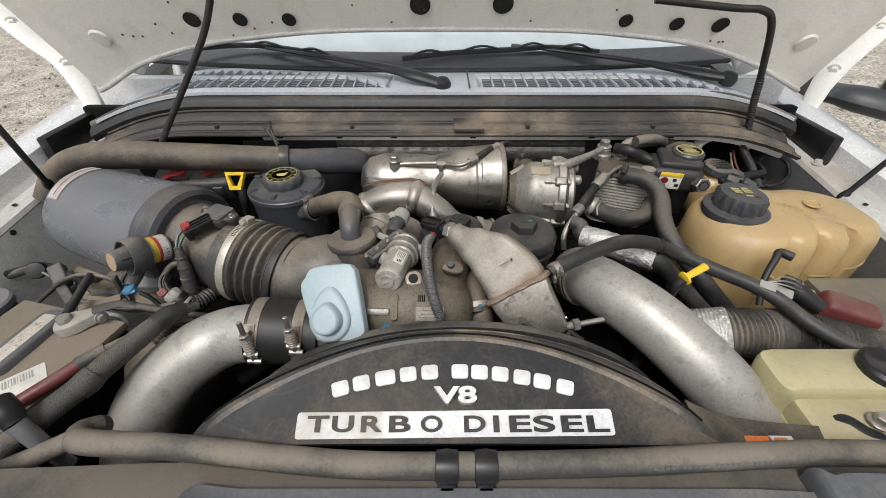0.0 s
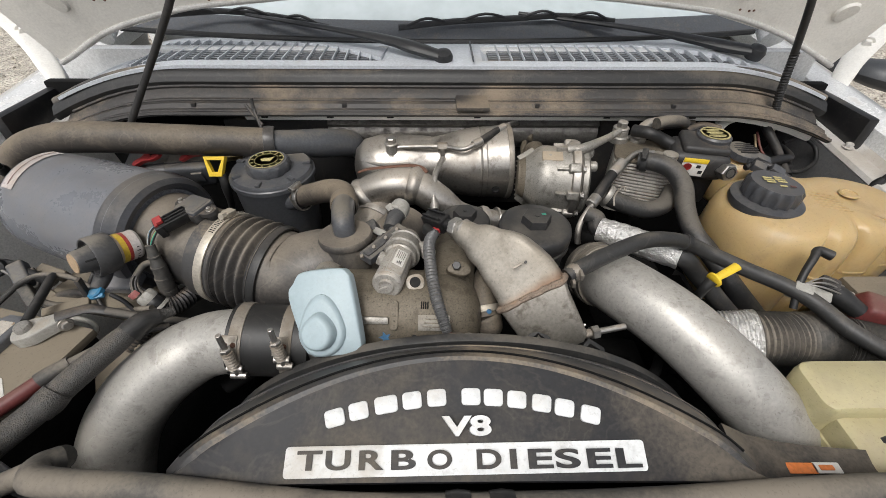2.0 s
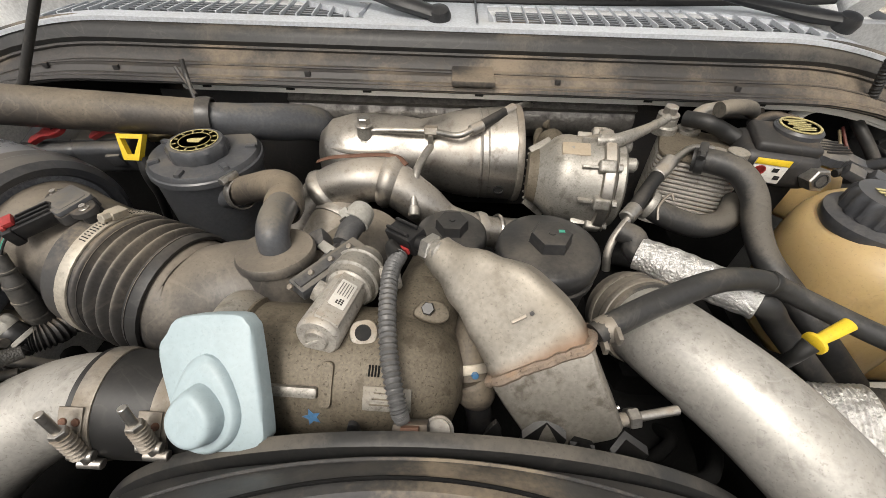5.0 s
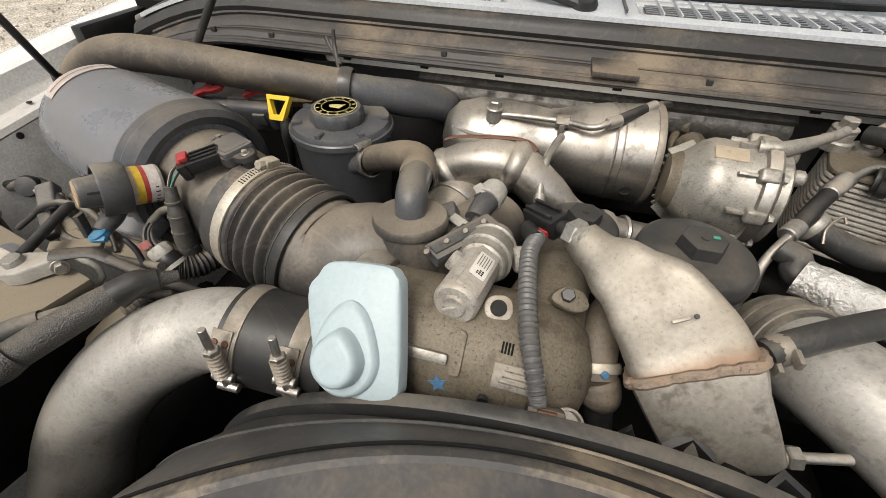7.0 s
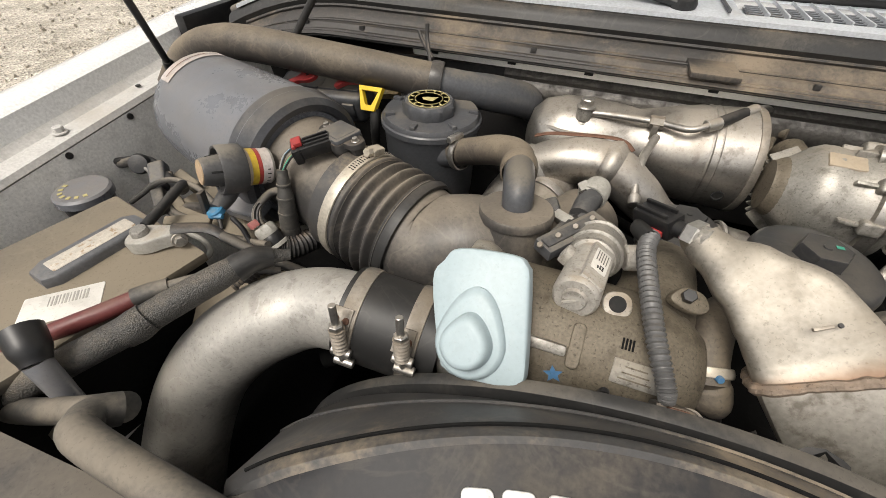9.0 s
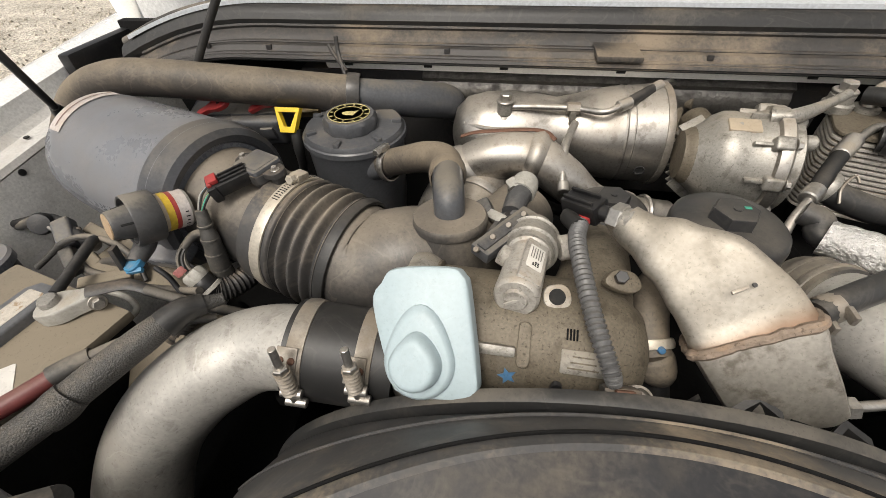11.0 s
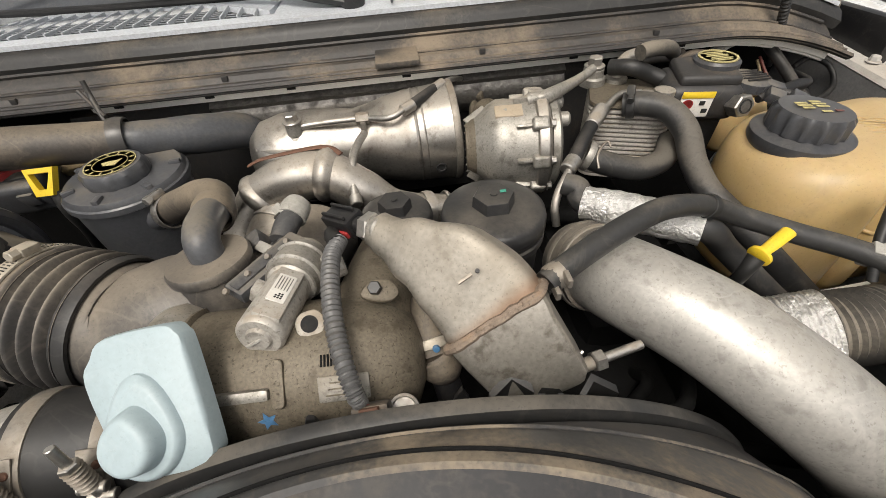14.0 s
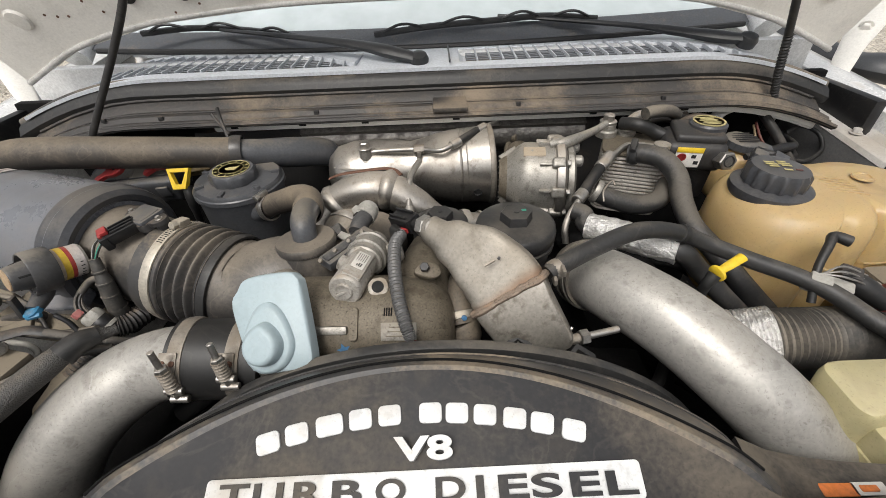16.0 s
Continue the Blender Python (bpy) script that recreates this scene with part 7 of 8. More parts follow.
def tank_ring(z, k):
    out = []
    for q in range(120):
        a = 2 * math.pi * q / 120
        c, s = math.cos(a), math.sin(a)
        e = 2.9
        rr = (abs(c) ** e + abs(s) ** e) ** (-1 / e)
        x, y = rr * c, rr * s
        cut = sum(math.exp(-((x - x0) / 0.055) ** 2) for x0 in (-0.36, 0.02, 0.44))
        step = sum(1 / (1 + math.exp(-(x - x0) / 0.02)) for x0 in (-0.36, 0.02, 0.44))
        front = max(0.0, -s) ** 0.5
        top = max(0.0, (z - 1.19) / 0.055)
        out.append(V((TC.x - 0.004 + 0.153 * x * k, TC.y + (0.098 * y + (0.022 * cut + 0.012 * step) * front) * k, z - 0.006 * max(0.0, x) * top - 0.006 * math.exp(-((x - 0.1) / 0.2) ** 2) * top * max(0.0, s))))
    return out


part("tank", skin(bmesh.new(), [tank_ring(z, k) for z, k in ((1.055, 0.86), (1.062, 0.93), (1.075, 0.96), (1.13, 0.985), (1.17, 1.0), (1.198, 0.99), (1.216, 0.965), (1.229, 0.91), (1.237, 0.82), (1.241, 0.6), (1.242, 0.2))]), M_amber, tank, smooth=60)
part("mould_seam", skin(bmesh.new(), [tank_ring(z, k) for z, k in ((1.157, 0.99), (1.159, 1.010), (1.162, 1.010), (1.164, 0.99))], caps=False), M_amber, tank)
DC = V((0.493, 0.588, 0.011))
part("neck", lathe([(0.047, 1.215), (0.0505, 1.222), (0.050, 1.231), (0.042, 1.235)], DC, (0, 0, 1), 44), M_canrim, tank, "black neck ring")
capd = part("cap", lathe([(0.037, 0.0), (0.0395, 0.003), (0.0390, 0.021), (0.035, 0.026), (0.004, 0.027)], DC + V((0, 0, 1.232)), (0.06, 0.0, 1), 60, knurl=(15, 0.09, 1, 2)), M_canrim, tank, "ribbed black pressure cap with yellow print")
for _k, (_x, _y, _w) in enumerate(((-0.016, 0.010, 0.013), (-0.016, 0.004, 0.015), (-0.016, -0.002, 0.012), (0.004, 0.012, 0.012), (0.004, 0.006, 0.015), (0.004, 0.000, 0.013), (-0.002, -0.012, 0.010), (0.014, -0.012, 0.008))):
    part("print_bar", block((_w, 0.0036, 0.0006), Matrix.Translation(DC + V((_x * 0.9 + 0.015 * 0.3, _y, 1.2597 - 0.06 * _x))) @ pose(0, 0, 0, 0, 3.4, -8), 0.0001), M_yellowprint if _k != 7 else M_darkred, capd)
for _k in range(6):
    part("raised_text", block((0.045 - 0.004 * (_k % 3), 0.0020, 0.0008), pose(0.580, 0.560 + 0.008 * _k, 1.2420, 0, 0, -20), 0.0004), M_amber, tank)
part("raised_disc", lathe([(0.014, 0), (0.013, 0.002), (0.010, 0.0024), (0.009, 0.001), (0.001, 0.001)], (0.63, 0.60, 1.2405), (0, 0, 1), 24), M_amber, tank)
part("foot_bracket", block((0.34, 0.02, 0.012), frame_of((0.60, 0.475, 1.085), (1, 0.02, 0.05), (0, 0, 1)), 0.003), M_under, tank)

wash = thing("fluid_reservoir", (0.53, 0.3, 1.05), "yellowed cream plastic reservoir with a stepped top", "reservoir", size=0.935, move=(-0.0342, -0.0190, 0.0365))


def tub(x0, x1, y0, y1, z0, z1, r, lean=0.9):
    cx, cy = (x0 + x1) / 2, (y0 + y1) / 2
    rings = []
    for z, k in ((z0, lean), (z1 - 0.012, 1.0), (z1 - 0.003, 0.985), (z1, 0.94)):
        rings.append([V((cx + p[0] * k, cy + p[1] * k, z)) for p in rrect(x1 - x0, y1 - y0, r, 5)])
    return skin(bmesh.new(), rings)


part("upper_body", tub(0.432, 0.70, 0.300, 0.365, 1.0, 1.156, 0.015), M_cream, wash)
part("lower_body", tub(0.452, 0.70, 0.232, 0.318, 0.98, 1.136, 0.018), M_cream, wash)
part("seam", tub(0.450, 0.70, 0.218, 0.330, 1.096, 1.104, 0.018, 1.0), M_cream, wash)
part("plug", lathe([(0.012, 0), (0.012, 0.006), (0.009, 0.009), (0.001, 0.0092)], (0.553, 0.348, 1.134), (0, 0, 1), 20), M_cream, wash)
filler = thing("filler_cap", (0.56, 0.28, 1.14), "black round filler cap with a cable clip beside the reservoir", "cap", size=0.95, move=(-0.0278, -0.0136, 0.0236))
part("cap", lathe([(0.030, 0), (0.032, 0.003), (0.032, 0.022), (0.028, 0.026), (0.003, 0.027)], (0.571, 0.323, 1.150), (0, 0, 1), 32), M_black, filler)
clamp_r = thing("pipe_bracket", (0.5, 0.24, 1.13), "bent steel bracket with bolt beside the reservoir", "bracket", size=0.95, move=(-0.0248, -0.0117, 0.0241))
part("strap", tube([(0.465, 0.271, 1.140), (0.492, 0.268, 1.142), (0.506, 0.252, 1.142), (0.535, 0.238, 1.140)], 0.009, 10, 6, flat=0.3), M_black, clamp_r)
bolt("bolt", (0.524, 0.263, 1.146), (0, 0, 1), 0.009, clamp_r)

batt_r = thing("battery", (0.68, 0.4, 1.0), "second dusty battery beside the coolant tank", "battery", "batteries")
part("case", block((0.20, 0.16, 0.16), pose(0.69, 0.42, 1.085), 0.008), M_battery, batt_r)
redt = thing("terminal_cover", (0.57, 0.42, 1.17), "dusty red plastic battery terminal cover", "terminal cover")
part("hood", block((0.085, 0.045, 0.034), frame_of((0.593, 0.421, 1.169), (0.9, -0.35, -0.15), (0, -0.2, 1)), 0.008, 3, taper=0.8), M_darkred, redt)
part("cable_sleeve", tube([(0.606, 0.408, 1.161), (0.625, 0.394, 1.151), (0.657, 0.385, 1.139)], 0.010, 12, 6), M_darkred, redt)

harness = thing("wiring_harness", (0.62, 0.82, 1.22), "dark taped wiring harness with brown leads by the bulkhead", "wiring harness")
for _pts, _r9, _m9 in (
        (((0.650, 0.852, 1.237), (0.657, 0.807, 1.213), (0.654, 0.769, 1.197), (0.648, 0.737, 1.189)), 0.0085, M_rubber),
        (((0.643, 0.852, 1.221), (0.638, 0.811, 1.201), (0.636, 0.767, 1.194)), 0.0022, M_darkred),
        (((0.638, 0.849, 1.217), (0.631, 0.807, 1.196), (0.642, 0.762, 1.188)), 0.0022, M_brass),
        (((0.698, 0.838, 1.204), (0.729, 0.846, 1.213), (0.761, 0.835, 1.200), (0.755, 0.806, 1.180), (0.705, 0.776, 1.174), (0.667, 0.771, 1.183)), 0.0042, M_rubber),
        (((0.547, 0.721, 1.216), (0.577, 0.725, 1.221), (0.597, 0.709, 1.218), (0.613, 0.689, 1.209)), 0.0055, M_black_dusty),
        (((0.473, 0.815, 1.238), (0.508, 0.832, 1.243), (0.544, 0.828, 1.238)), 0.0085, M_black_dusty),
        (((0.397, 0.811, 1.249), (0.442, 0.835, 1.247), (0.496, 0.843, 1.241)), 0.0110, M_black_dusty)):
    part("lead", tube(_pts, _r9, 10, 6), _m9, harness)
for _p, _q in (((0.552, 0.716, 1.226), (0.570, 0.705, 1.220)), ((0.580, 0.707, 1.224), (0.598, 0.695, 1.216))):
    bar("plug", _p, _q, 0.018, 0.014, (0, -0.3, 1), M_lid, harness)
# ---- centre of the engine ----
throttle = thing("intake_casting", (-0.05, 0.43, 1.1), "dirty cast aluminium throttle casting with raised letters and plate", "casting", size=0.99, move=(0.0005, -0.0042, 0.0091))
TH0, THD = V((-0.150, 0.434, 1.158)), V((1, -0.03, 0.0)).normalized()
part("barrel", lathe([(0.055, 0.0), (0.064, 0.003), (0.064, 0.012), (0.060, 0.014), (0.0605, 0.10), (0.060, 0.13), (0.057, 0.155), (0.050, 0.175), (0.038, 0.19), (0.018, 0.198)], TH0, THD, 56), M_cast, throttle)

part("end_flange", lathe([(0.050, -0.016), (0.069, -0.014), (0.0705, -0.003), (0.0665, 0.006), (0.0620, 0.012)], TH0, THD, 56), M_castlight, throttle, "pale machined end flange")


def on_barrel(along, up_deg, r=0.0605, lift=0.0):
    a = radians(up_deg)
    o = V((0, -math.cos(a), math.sin(a)))
    return frame_of(TH0 + THD * along + o * (r + lift), THD, o)


part("rib", block((0.046, 0.009, 0.014), on_barrel(0.060, 44, 0.058), 0.003), M_castlight, throttle)
part("name_pad", slab(rrect(0.010, 0.036, 0.004), 0.003, on_barrel(0.089, 50, 0.0595), 0.001), M_cast, throttle)
for _k in range(5):
    part("raised_bar", block((0.005, 0.003, 0.0015), on_barrel(0.089, 50 + 6 * (_k - 2), 0.0622), 0.0004), M_cast, throttle)
part("id_plate", slab(rrect(0.038, 0.019, 0.001, 2), 0.0012, on_barrel(0.137, 42, 0.0594), 0.0003), M_castlight, throttle, "riveted silver data plate")
for _k in range(3):
    part("plate_print", slab(rrect(0.024 - 0.004 * _k, 0.0012, 0.0003, 1), 0.0004, on_barrel(0.135, 42 + 4.4 * (_k - 1), 0.0606), 0.0001), M_cast, throttle)
for _k in range(4):
    part("cast_mark", block((0.0015, 0.009, 0.001), on_barrel(0.122 + 0.0025 * _k, 62, 0.0606), 0.0003), M_dark, throttle)
part("paint_star", slab([(0.008 * (1 if k % 2 else 0.45) * math.cos(k * math.pi / 5), 0.008 * (1 if k % 2 else 0.45) * math.sin(k * math.pi / 5)) for k in range(10)], 0.0004, on_barrel(0.078, 24, 0.0608), 0.0001), M_bluepaint, throttle, "dab of blue paint")
part("neck", tube([(0.0, 0.445, 1.165), (0.005, 0.475, 1.172), (0.012, 0.51, 1.175), (0.02, 0.56, 1.16)], [0.045, 0.038, 0.034, 0.034], 28, 6), M_cast, throttle)
part("shoulder", block((0.046, 0.05, 0.05), frame_of((0.004, 0.446, 1.180), (1, 0.1, 0.0), (0, -0.3, 1)), 0.016, 3), M_cast, throttle)
part("ear", slab(rrect(0.023, 0.021, 0.009), 0.008, frame_of((-0.0365, 0.434, 1.216), (1, 0.2, 0.1), (0, -0.55, 0.8)), 0.002), M_castpale, throttle)
part("ear_hole", lathe([(0.0068, 0), (0.0068, 0.0086), (0.0005, 0.0087)], (-0.0365, 0.434, 1.216), (0, -0.55, 0.8), 18), M_inkhole, throttle)
part("port_ear", slab(smooth_loop([(-0.016, -0.004), (-0.008, -0.009), (0.008, -0.009), (0.016, -0.001), (0.008, 0.009), (-0.008, 0.008)]), 0.008, frame_of((0.018, 0.457, 1.218), (0.93, -0.05, -0.2), (-0.1, -0.5, 0.85)), 0.003), M_cast, throttle, "oily cast port flange")
bolt("port_bolt", V((0.016, 0.454, 1.2250)), (-0.1, -0.5, 0.85), 0.0058, throttle, M_black, False)
part("lower_port", rod((0.000, 0.385, 1.12), (0.004, 0.365, 1.14), 0.011, 18), M_cast, throttle)
part("ring", lathe([(0.010, 0), (0.012, 0.001), (0.012, 0.008), (0.010, 0.009), (0.009, 0.002)], (0.028, 0.374, 1.173), (0.05, -0.5, 0.85), 24), M_steel, throttle)

cap = thing("transport_cap", (-0.14, 0.37, 1.2), "pale blue plastic cover plate with a raised teardrop boss", "plastic cover", size=0.966, move=(0.0049, -0.0093, 0.0190))
CW = V((0.985, -0.06, 0.15)).normalized()
CN = V((-0.02, -0.70, 0.715)).normalized()
CM = frame_of((-0.142, 0.384, 1.215), CW, CN)
_out = [(-0.0425, 0.020), (-0.036, 0.038), (-0.024, 0.050), (0.020, 0.052), (0.031, 0.046), (0.0355, 0.034), (0.0440, -0.030), (0.0425, -0.041), (0.036, -0.047), (-0.006, -0.050), (-0.018, -0.047), (-0.025, -0.038)]


part("plate", slab(smooth_loop(_out), 0.016, CM @ Matrix.Translation((0, 0, -0.014)), 0.004), M_blue, cap)


def teardrop(r, tip, n=40):
    out = []
    for q in range(n):
        a = 2 * math.pi * q / n
        k = 1 + (tip - 1) * max(0.0, math.cos(a - math.pi / 2)) ** 3
        out.append((r * k * math.cos(a) * (1 - 0.25 * max(0.0, math.sin(a)) ** 2), r * k * math.sin(a)))
    return out


def stacked(levels, m):
    return merge(skin(bmesh.new(), [[V((x, y, z)) for x, y in teardrop(r, tip)] for r, tip, z in levels]), m)


BMX = CM @ Matrix.Translation((-0.001, -0.021, 0.0))
part("boss_base", stacked([(0.0285, 1.55, 0.0), (0.0280, 1.55, 0.005), (0.026, 1.52, 0.008), (0.024, 1.5, 0.009)], BMX), M_blue, cap)
part("boss", stacked([(0.0205, 1.22, 0.005), (0.0192, 1.18, 0.016), (0.0182, 1.15, 0.0205), (0.0160, 1.10, 0.0228), (0.0135, 1.05, 0.0232), (0.004, 1.0, 0.0230)], BMX), M_blue, cap, smooth=60)

valve = thing("egr_valve", (-0.06, 0.44, 1.2), "cast aluminium valve with motor, data label and grey plug", "valve", size=1.04, move=(-0.0026, 0.0173, -0.0165))
E0, E1 = V((-0.067, 0.398, 1.251)), V((-0.050, 0.491, 1.235))
_ed = (E1 - E0).normalized()
_el = (E1 - E0).length
_up = V((0.25, -0.5, 0.83))
_un = (_up - _ed * _up.dot(_ed)).normalized()
part("motor", lathe([(0.0155, 0), (0.0175, 0.0022), (0.0178, 0.004), (0.0172, _el * 0.62), (0.0195, _el * 0.64), (0.0195, _el * 0.7)], E0, _ed, 40), M_castpale, valve)
part("motor_cap", lathe([(0.0085, -0.0026), (0.0095, -0.001), (0.0098, 0.0005)], E0, _ed, 24), M_castpale, valve)
part("cap_slot", block((0.017, 0.0022, 0.0015), frame_of(E0 - _ed * 0.0030, (0.9, 0.2, 0.3), -_ed), 0.0004), M_castpale, valve)
part("label_pad", block((_el * 0.56, 0.020, 0.008), frame_of(E0 + _ed * _el * 0.33 + _un * 0.0148, _ed, _un), 0.002), M_castpale, valve)
part("side_lug", block((0.014, 0.010, 0.014), frame_of(E0 + _ed * _el * 0.52 + V((-0.019, 0.0, 0.006)), _ed, _un), 0.003), M_castpale, valve)
_lm = frame_of(E0 + _ed * _el * 0.36 + _un * 0.0188, _ed, _un)
part("data_label", slab(rrect(0.030, 0.0135, 0.001, 2), 0.0006, _lm, 0.0002), M_label, valve, "white data label")
for _k in range(5):
    part("print_bar", slab(rrect(0.015, 0.0007, 0.0003, 1), 0.0004, _lm @ Matrix.Translation((0.005, 0.0022 * (_k - 2), 0.0004)), 0.0001), M_darkplug, valve)
for _k in range(8):
    part("print_square", slab(rrect(0.0016, 0.0016, 0.0002, 1), 0.0004, _lm @ Matrix.Translation((-0.011 + 0.0021 * (_k % 3), -0.003 + 0.0021 * (_k // 3), 0.0004)), 0.0001), M_inkhole, valve)
part("body", tube([E0 + _ed * _el * 0.64, E0 + _ed * _el * 0.78, E0 + _ed * _el * 0.95, E1 + _ed * 0.012], [0.0215, 0.0235, 0.0225, 0.016], 28, 6), M_castlight, valve)
for _k, _f in enumerate((0.72, 0.92)):
    part("cast_ring", lathe([(0.0225, -0.0016), (0.0246, 0.0), (0.0225, 0.0016)], E0 + _ed * _el * _f, _ed, 32), M_castlight, valve)
part("side_port", rod((-0.030, 0.471, 1.239), (-0.013, 0.476, 1.240), 0.0115, 20), M_castpale, valve)
part("port_hole", lathe([(0.008, 0), (0.008, 0.0006), (0.0008, 0.0007)], (-0.013, 0.476, 1.240), V((-0.013, 0.476, 1.240)) - V((-0.030, 0.471, 1.239)), 18), M_inkhole, valve)


_g0, _g1 = V((-0.099, 0.450, 1.244)), V((-0.054, 0.509, 1.245))
bar("gear_case", _g0, _g1, 0.020, 0.012, (-0.3, -0.5, 0.8), M_lid, valve, "dark plastic gear case")
bar("gear_case_rib", _g0.lerp(_g1, 0.08) + V((-0.002, -0.003, 0.006)), _g0.lerp(_g1, 0.92) + V((-0.002, -0.003, 0.006)), 0.010, 0.004, (-0.3, -0.5, 0.8), M_darkplug, valve)
for _k in range(4):
    bolt("case_screw", _g0.lerp(_g1, 0.06 + 0.29 * _k) + V((-0.004, -0.006, 0.007)), (-0.3, -0.5, 0.8), 0.0028, valve, M_clamp, False)
bar("gear_cover", (-0.093, 0.458, 1.238), (-0.069, 0.510, 1.241), 0.016, 0.010, (-0.3, -0.5, 0.8), M_black_dusty, valve, "black plastic gear cover edge")
bar("cover_rail", (-0.094, 0.470, 1.239), (-0.074, 0.518, 1.240), 0.012, 0.006, (-0.5, -0.3, 0.8), M_darkplug, valve)
bar("cover_arm", (-0.072, 0.512, 1.243), (-0.034, 0.486, 1.241), 0.008, 0.010, (0.0, -0.5, 0.8), M_darkplug, valve)
for _k in range(3):
    bolt("screw", V((-0.088, 0.460, 1.244)).lerp(V((-0.071, 0.502, 1.244)), _k / 2), (-0.3, -0.5, 0.8), 0.0026, valve, M_black_dusty, False)
bar("side_tab", (-0.106, 0.523, 1.229), (-0.091, 0.527, 1.236), 0.020, 0.020, (-0.4, -0.3, 0.85), M_darkplug, valve)
bar("tab_neck", (-0.093, 0.518, 1.233), (-0.076, 0.501, 1.238), 0.010, 0.016, (-0.4, -0.3, 0.85), M_greyplug, valve)
part("neck_plug", tube([(-0.072, 0.512, 1.243), (-0.068, 0.528, 1.247), (-0.063, 0.543, 1.249)], [0.0105, 0.0115, 0.0120], 18, 4), M_darkplug, valve)
part("grey_plug", tube([(-0.065, 0.538, 1.248), (-0.062, 0.547, 1.250), (-0.060, 0.555, 1.250)], [0.0142, 0.0142, 0.0130], 20, 4), M_greyplug, valve, "light grey round plug")
part("plug_latch", block((0.010, 0.018, 0.014), frame_of((-0.071, 0.540, 1.253), (1, 0.5, 0.6), (0, -0.4, 1)), 0.002), M_greyplug, valve)
part("latch_slot", block((0.008, 0.006, 0.006), frame_of((-0.073, 0.533, 1.254), (1, 0.5, 0.6), (0, -0.4, 1)), 0.001), M_inkhole, valve)

sheath = thing("wiring_sheath", (0, 0.43, 1.23), "grey-black corrugated wiring sheath hanging down to a brown plug", "conduit")
part("sheath", tube([(-0.0144, 0.5027, 1.2438), (-0.0193, 0.479, 1.2456), (-0.017, 0.436, 1.244), (-0.0107, 0.397, 1.2367), (-0.0018, 0.367, 1.227), (0.0021, 0.3603, 1.2174)], [0.0070, 0.0072, 0.0070, 0.0068, 0.0062, 0.005], 16, 40, ripple=(44, 0.0008)), M_sheath, sheath)
part("plug", block((0.026, 0.016, 0.020), frame_of((0.008, 0.357, 1.207), (1, 0.0, 0.05), (0, -0.6, 0.8)), 0.003), M_black_dusty, sheath)
part("plug_lock", block((0.013, 0.010, 0.010), frame_of((0.008, 0.352, 1.217), (1, 0.0, 0.05), (0, -0.6, 0.8)), 0.001), M_rust, sheath, "brown lock piece")
for _k in range(3):
    part("wire", tube([(0.002, 0.361, 1.218), V((0.004, 0.359, 1.215)) + V((0.002 * _k, 0, 0)), V((0.005, 0.357, 1.210)) + V((0.003 * _k, 0, 0))], 0.0013, 6, 4), (M_yellowprint, M_greyplug, M_darkred)[_k], sheath)

probe = thing("temperature_sensor", (0.0, 0.5, 1.26), "black sensor plug with brass hex nut on the exhaust duct", "sensor", size=1.018, move=(-0.0001, 0.0089, -0.0063))
P0, P1 = V((-0.022, 0.528, 1.250)), V((0.026, 0.481, 1.266))
_pd = (P1 - P0).normalized()
_pl = (P1 - P0).length
part("plug", block((_pl * 0.55, 0.021, 0.020), frame_of(P0 + _pd * _pl * 0.27, _pd, (0.1, -0.35, 1)), 0.003), M_black, probe)
for _k in (-1, 1):
    part("latch_rail", block((_pl * 0.45, 0.003, 0.004), frame_of(P0 + _pd * _pl * 0.25, _pd, (0.1, -0.35, 1)) @ Matrix.Translation((0, 0.006 * _k, 0.0115)), 0.001), M_black, probe)
part("lock", block((0.012, 0.004, 0.006), frame_of(P0 + _pd * _pl * 0.38, _pd, (0.1, -0.35, 1)) @ Matrix.Translation((0, -0.011, -0.004)), 0.001), M_red, probe, "red lock")
part("shank", rod(P0 + _pd * _pl * 0.5, P0 + _pd * _pl * 0.72, 0.0075, 16), M_black, probe)
part("hex", hexnut(P0 + _pd * _pl * 0.70, P0 + _pd * _pl * 0.88, 0.0135), M_steel, probe)
part("collar", rod(P0 + _pd * _pl * 0.84, P1, 0.0115, 20), M_castlight, probe)
part("lead", tube([P0 + _pd * 0.012 + V((0, -0.004, -0.008)), (-0.022, 0.510, 1.245), (-0.015, 0.489, 1.251)], 0.008, 12, 5), M_rubber, probe)

# ---- exhaust duct ----
egr = thing("exhaust_duct", (0.1, 0.42, 1.15), "heat-tinted welded steel exhaust duct with a boxed lower end", "duct")
DS = [((0.0211, 0.4984, 1.2552), 0.0161, 0.0161), ((0.0329, 0.4876, 1.2518), 0.0184, 0.0169), ((0.0547, 0.4711, 1.2483), 0.0278, 0.0205), ((0.0804, 0.4511, 1.2415), 0.0382, 0.0229), ((0.1007, 0.4327, 1.2271), 0.0417, 0.0246), ((0.1098, 0.419, 1.217), 0.0425, 0.0265)]
DSL = [((0.1089, 0.42, 1.2179), 0.0427, 0.0274), ((0.1117, 0.4162, 1.2142), 0.0424, 0.0274), ((0.1174, 0.4077, 1.2056), 0.04, 0.0265), ((0.13, 0.3943, 1.1896), 0.0372, 0.0256), ((0.1411, 0.3859, 1.1741), 0.035, 0.0249), ((0.1431, 0.3844, 1.1698), 0.03, 0.02)]
EL = V((0.82, 0.12, 0.56)).normalized()


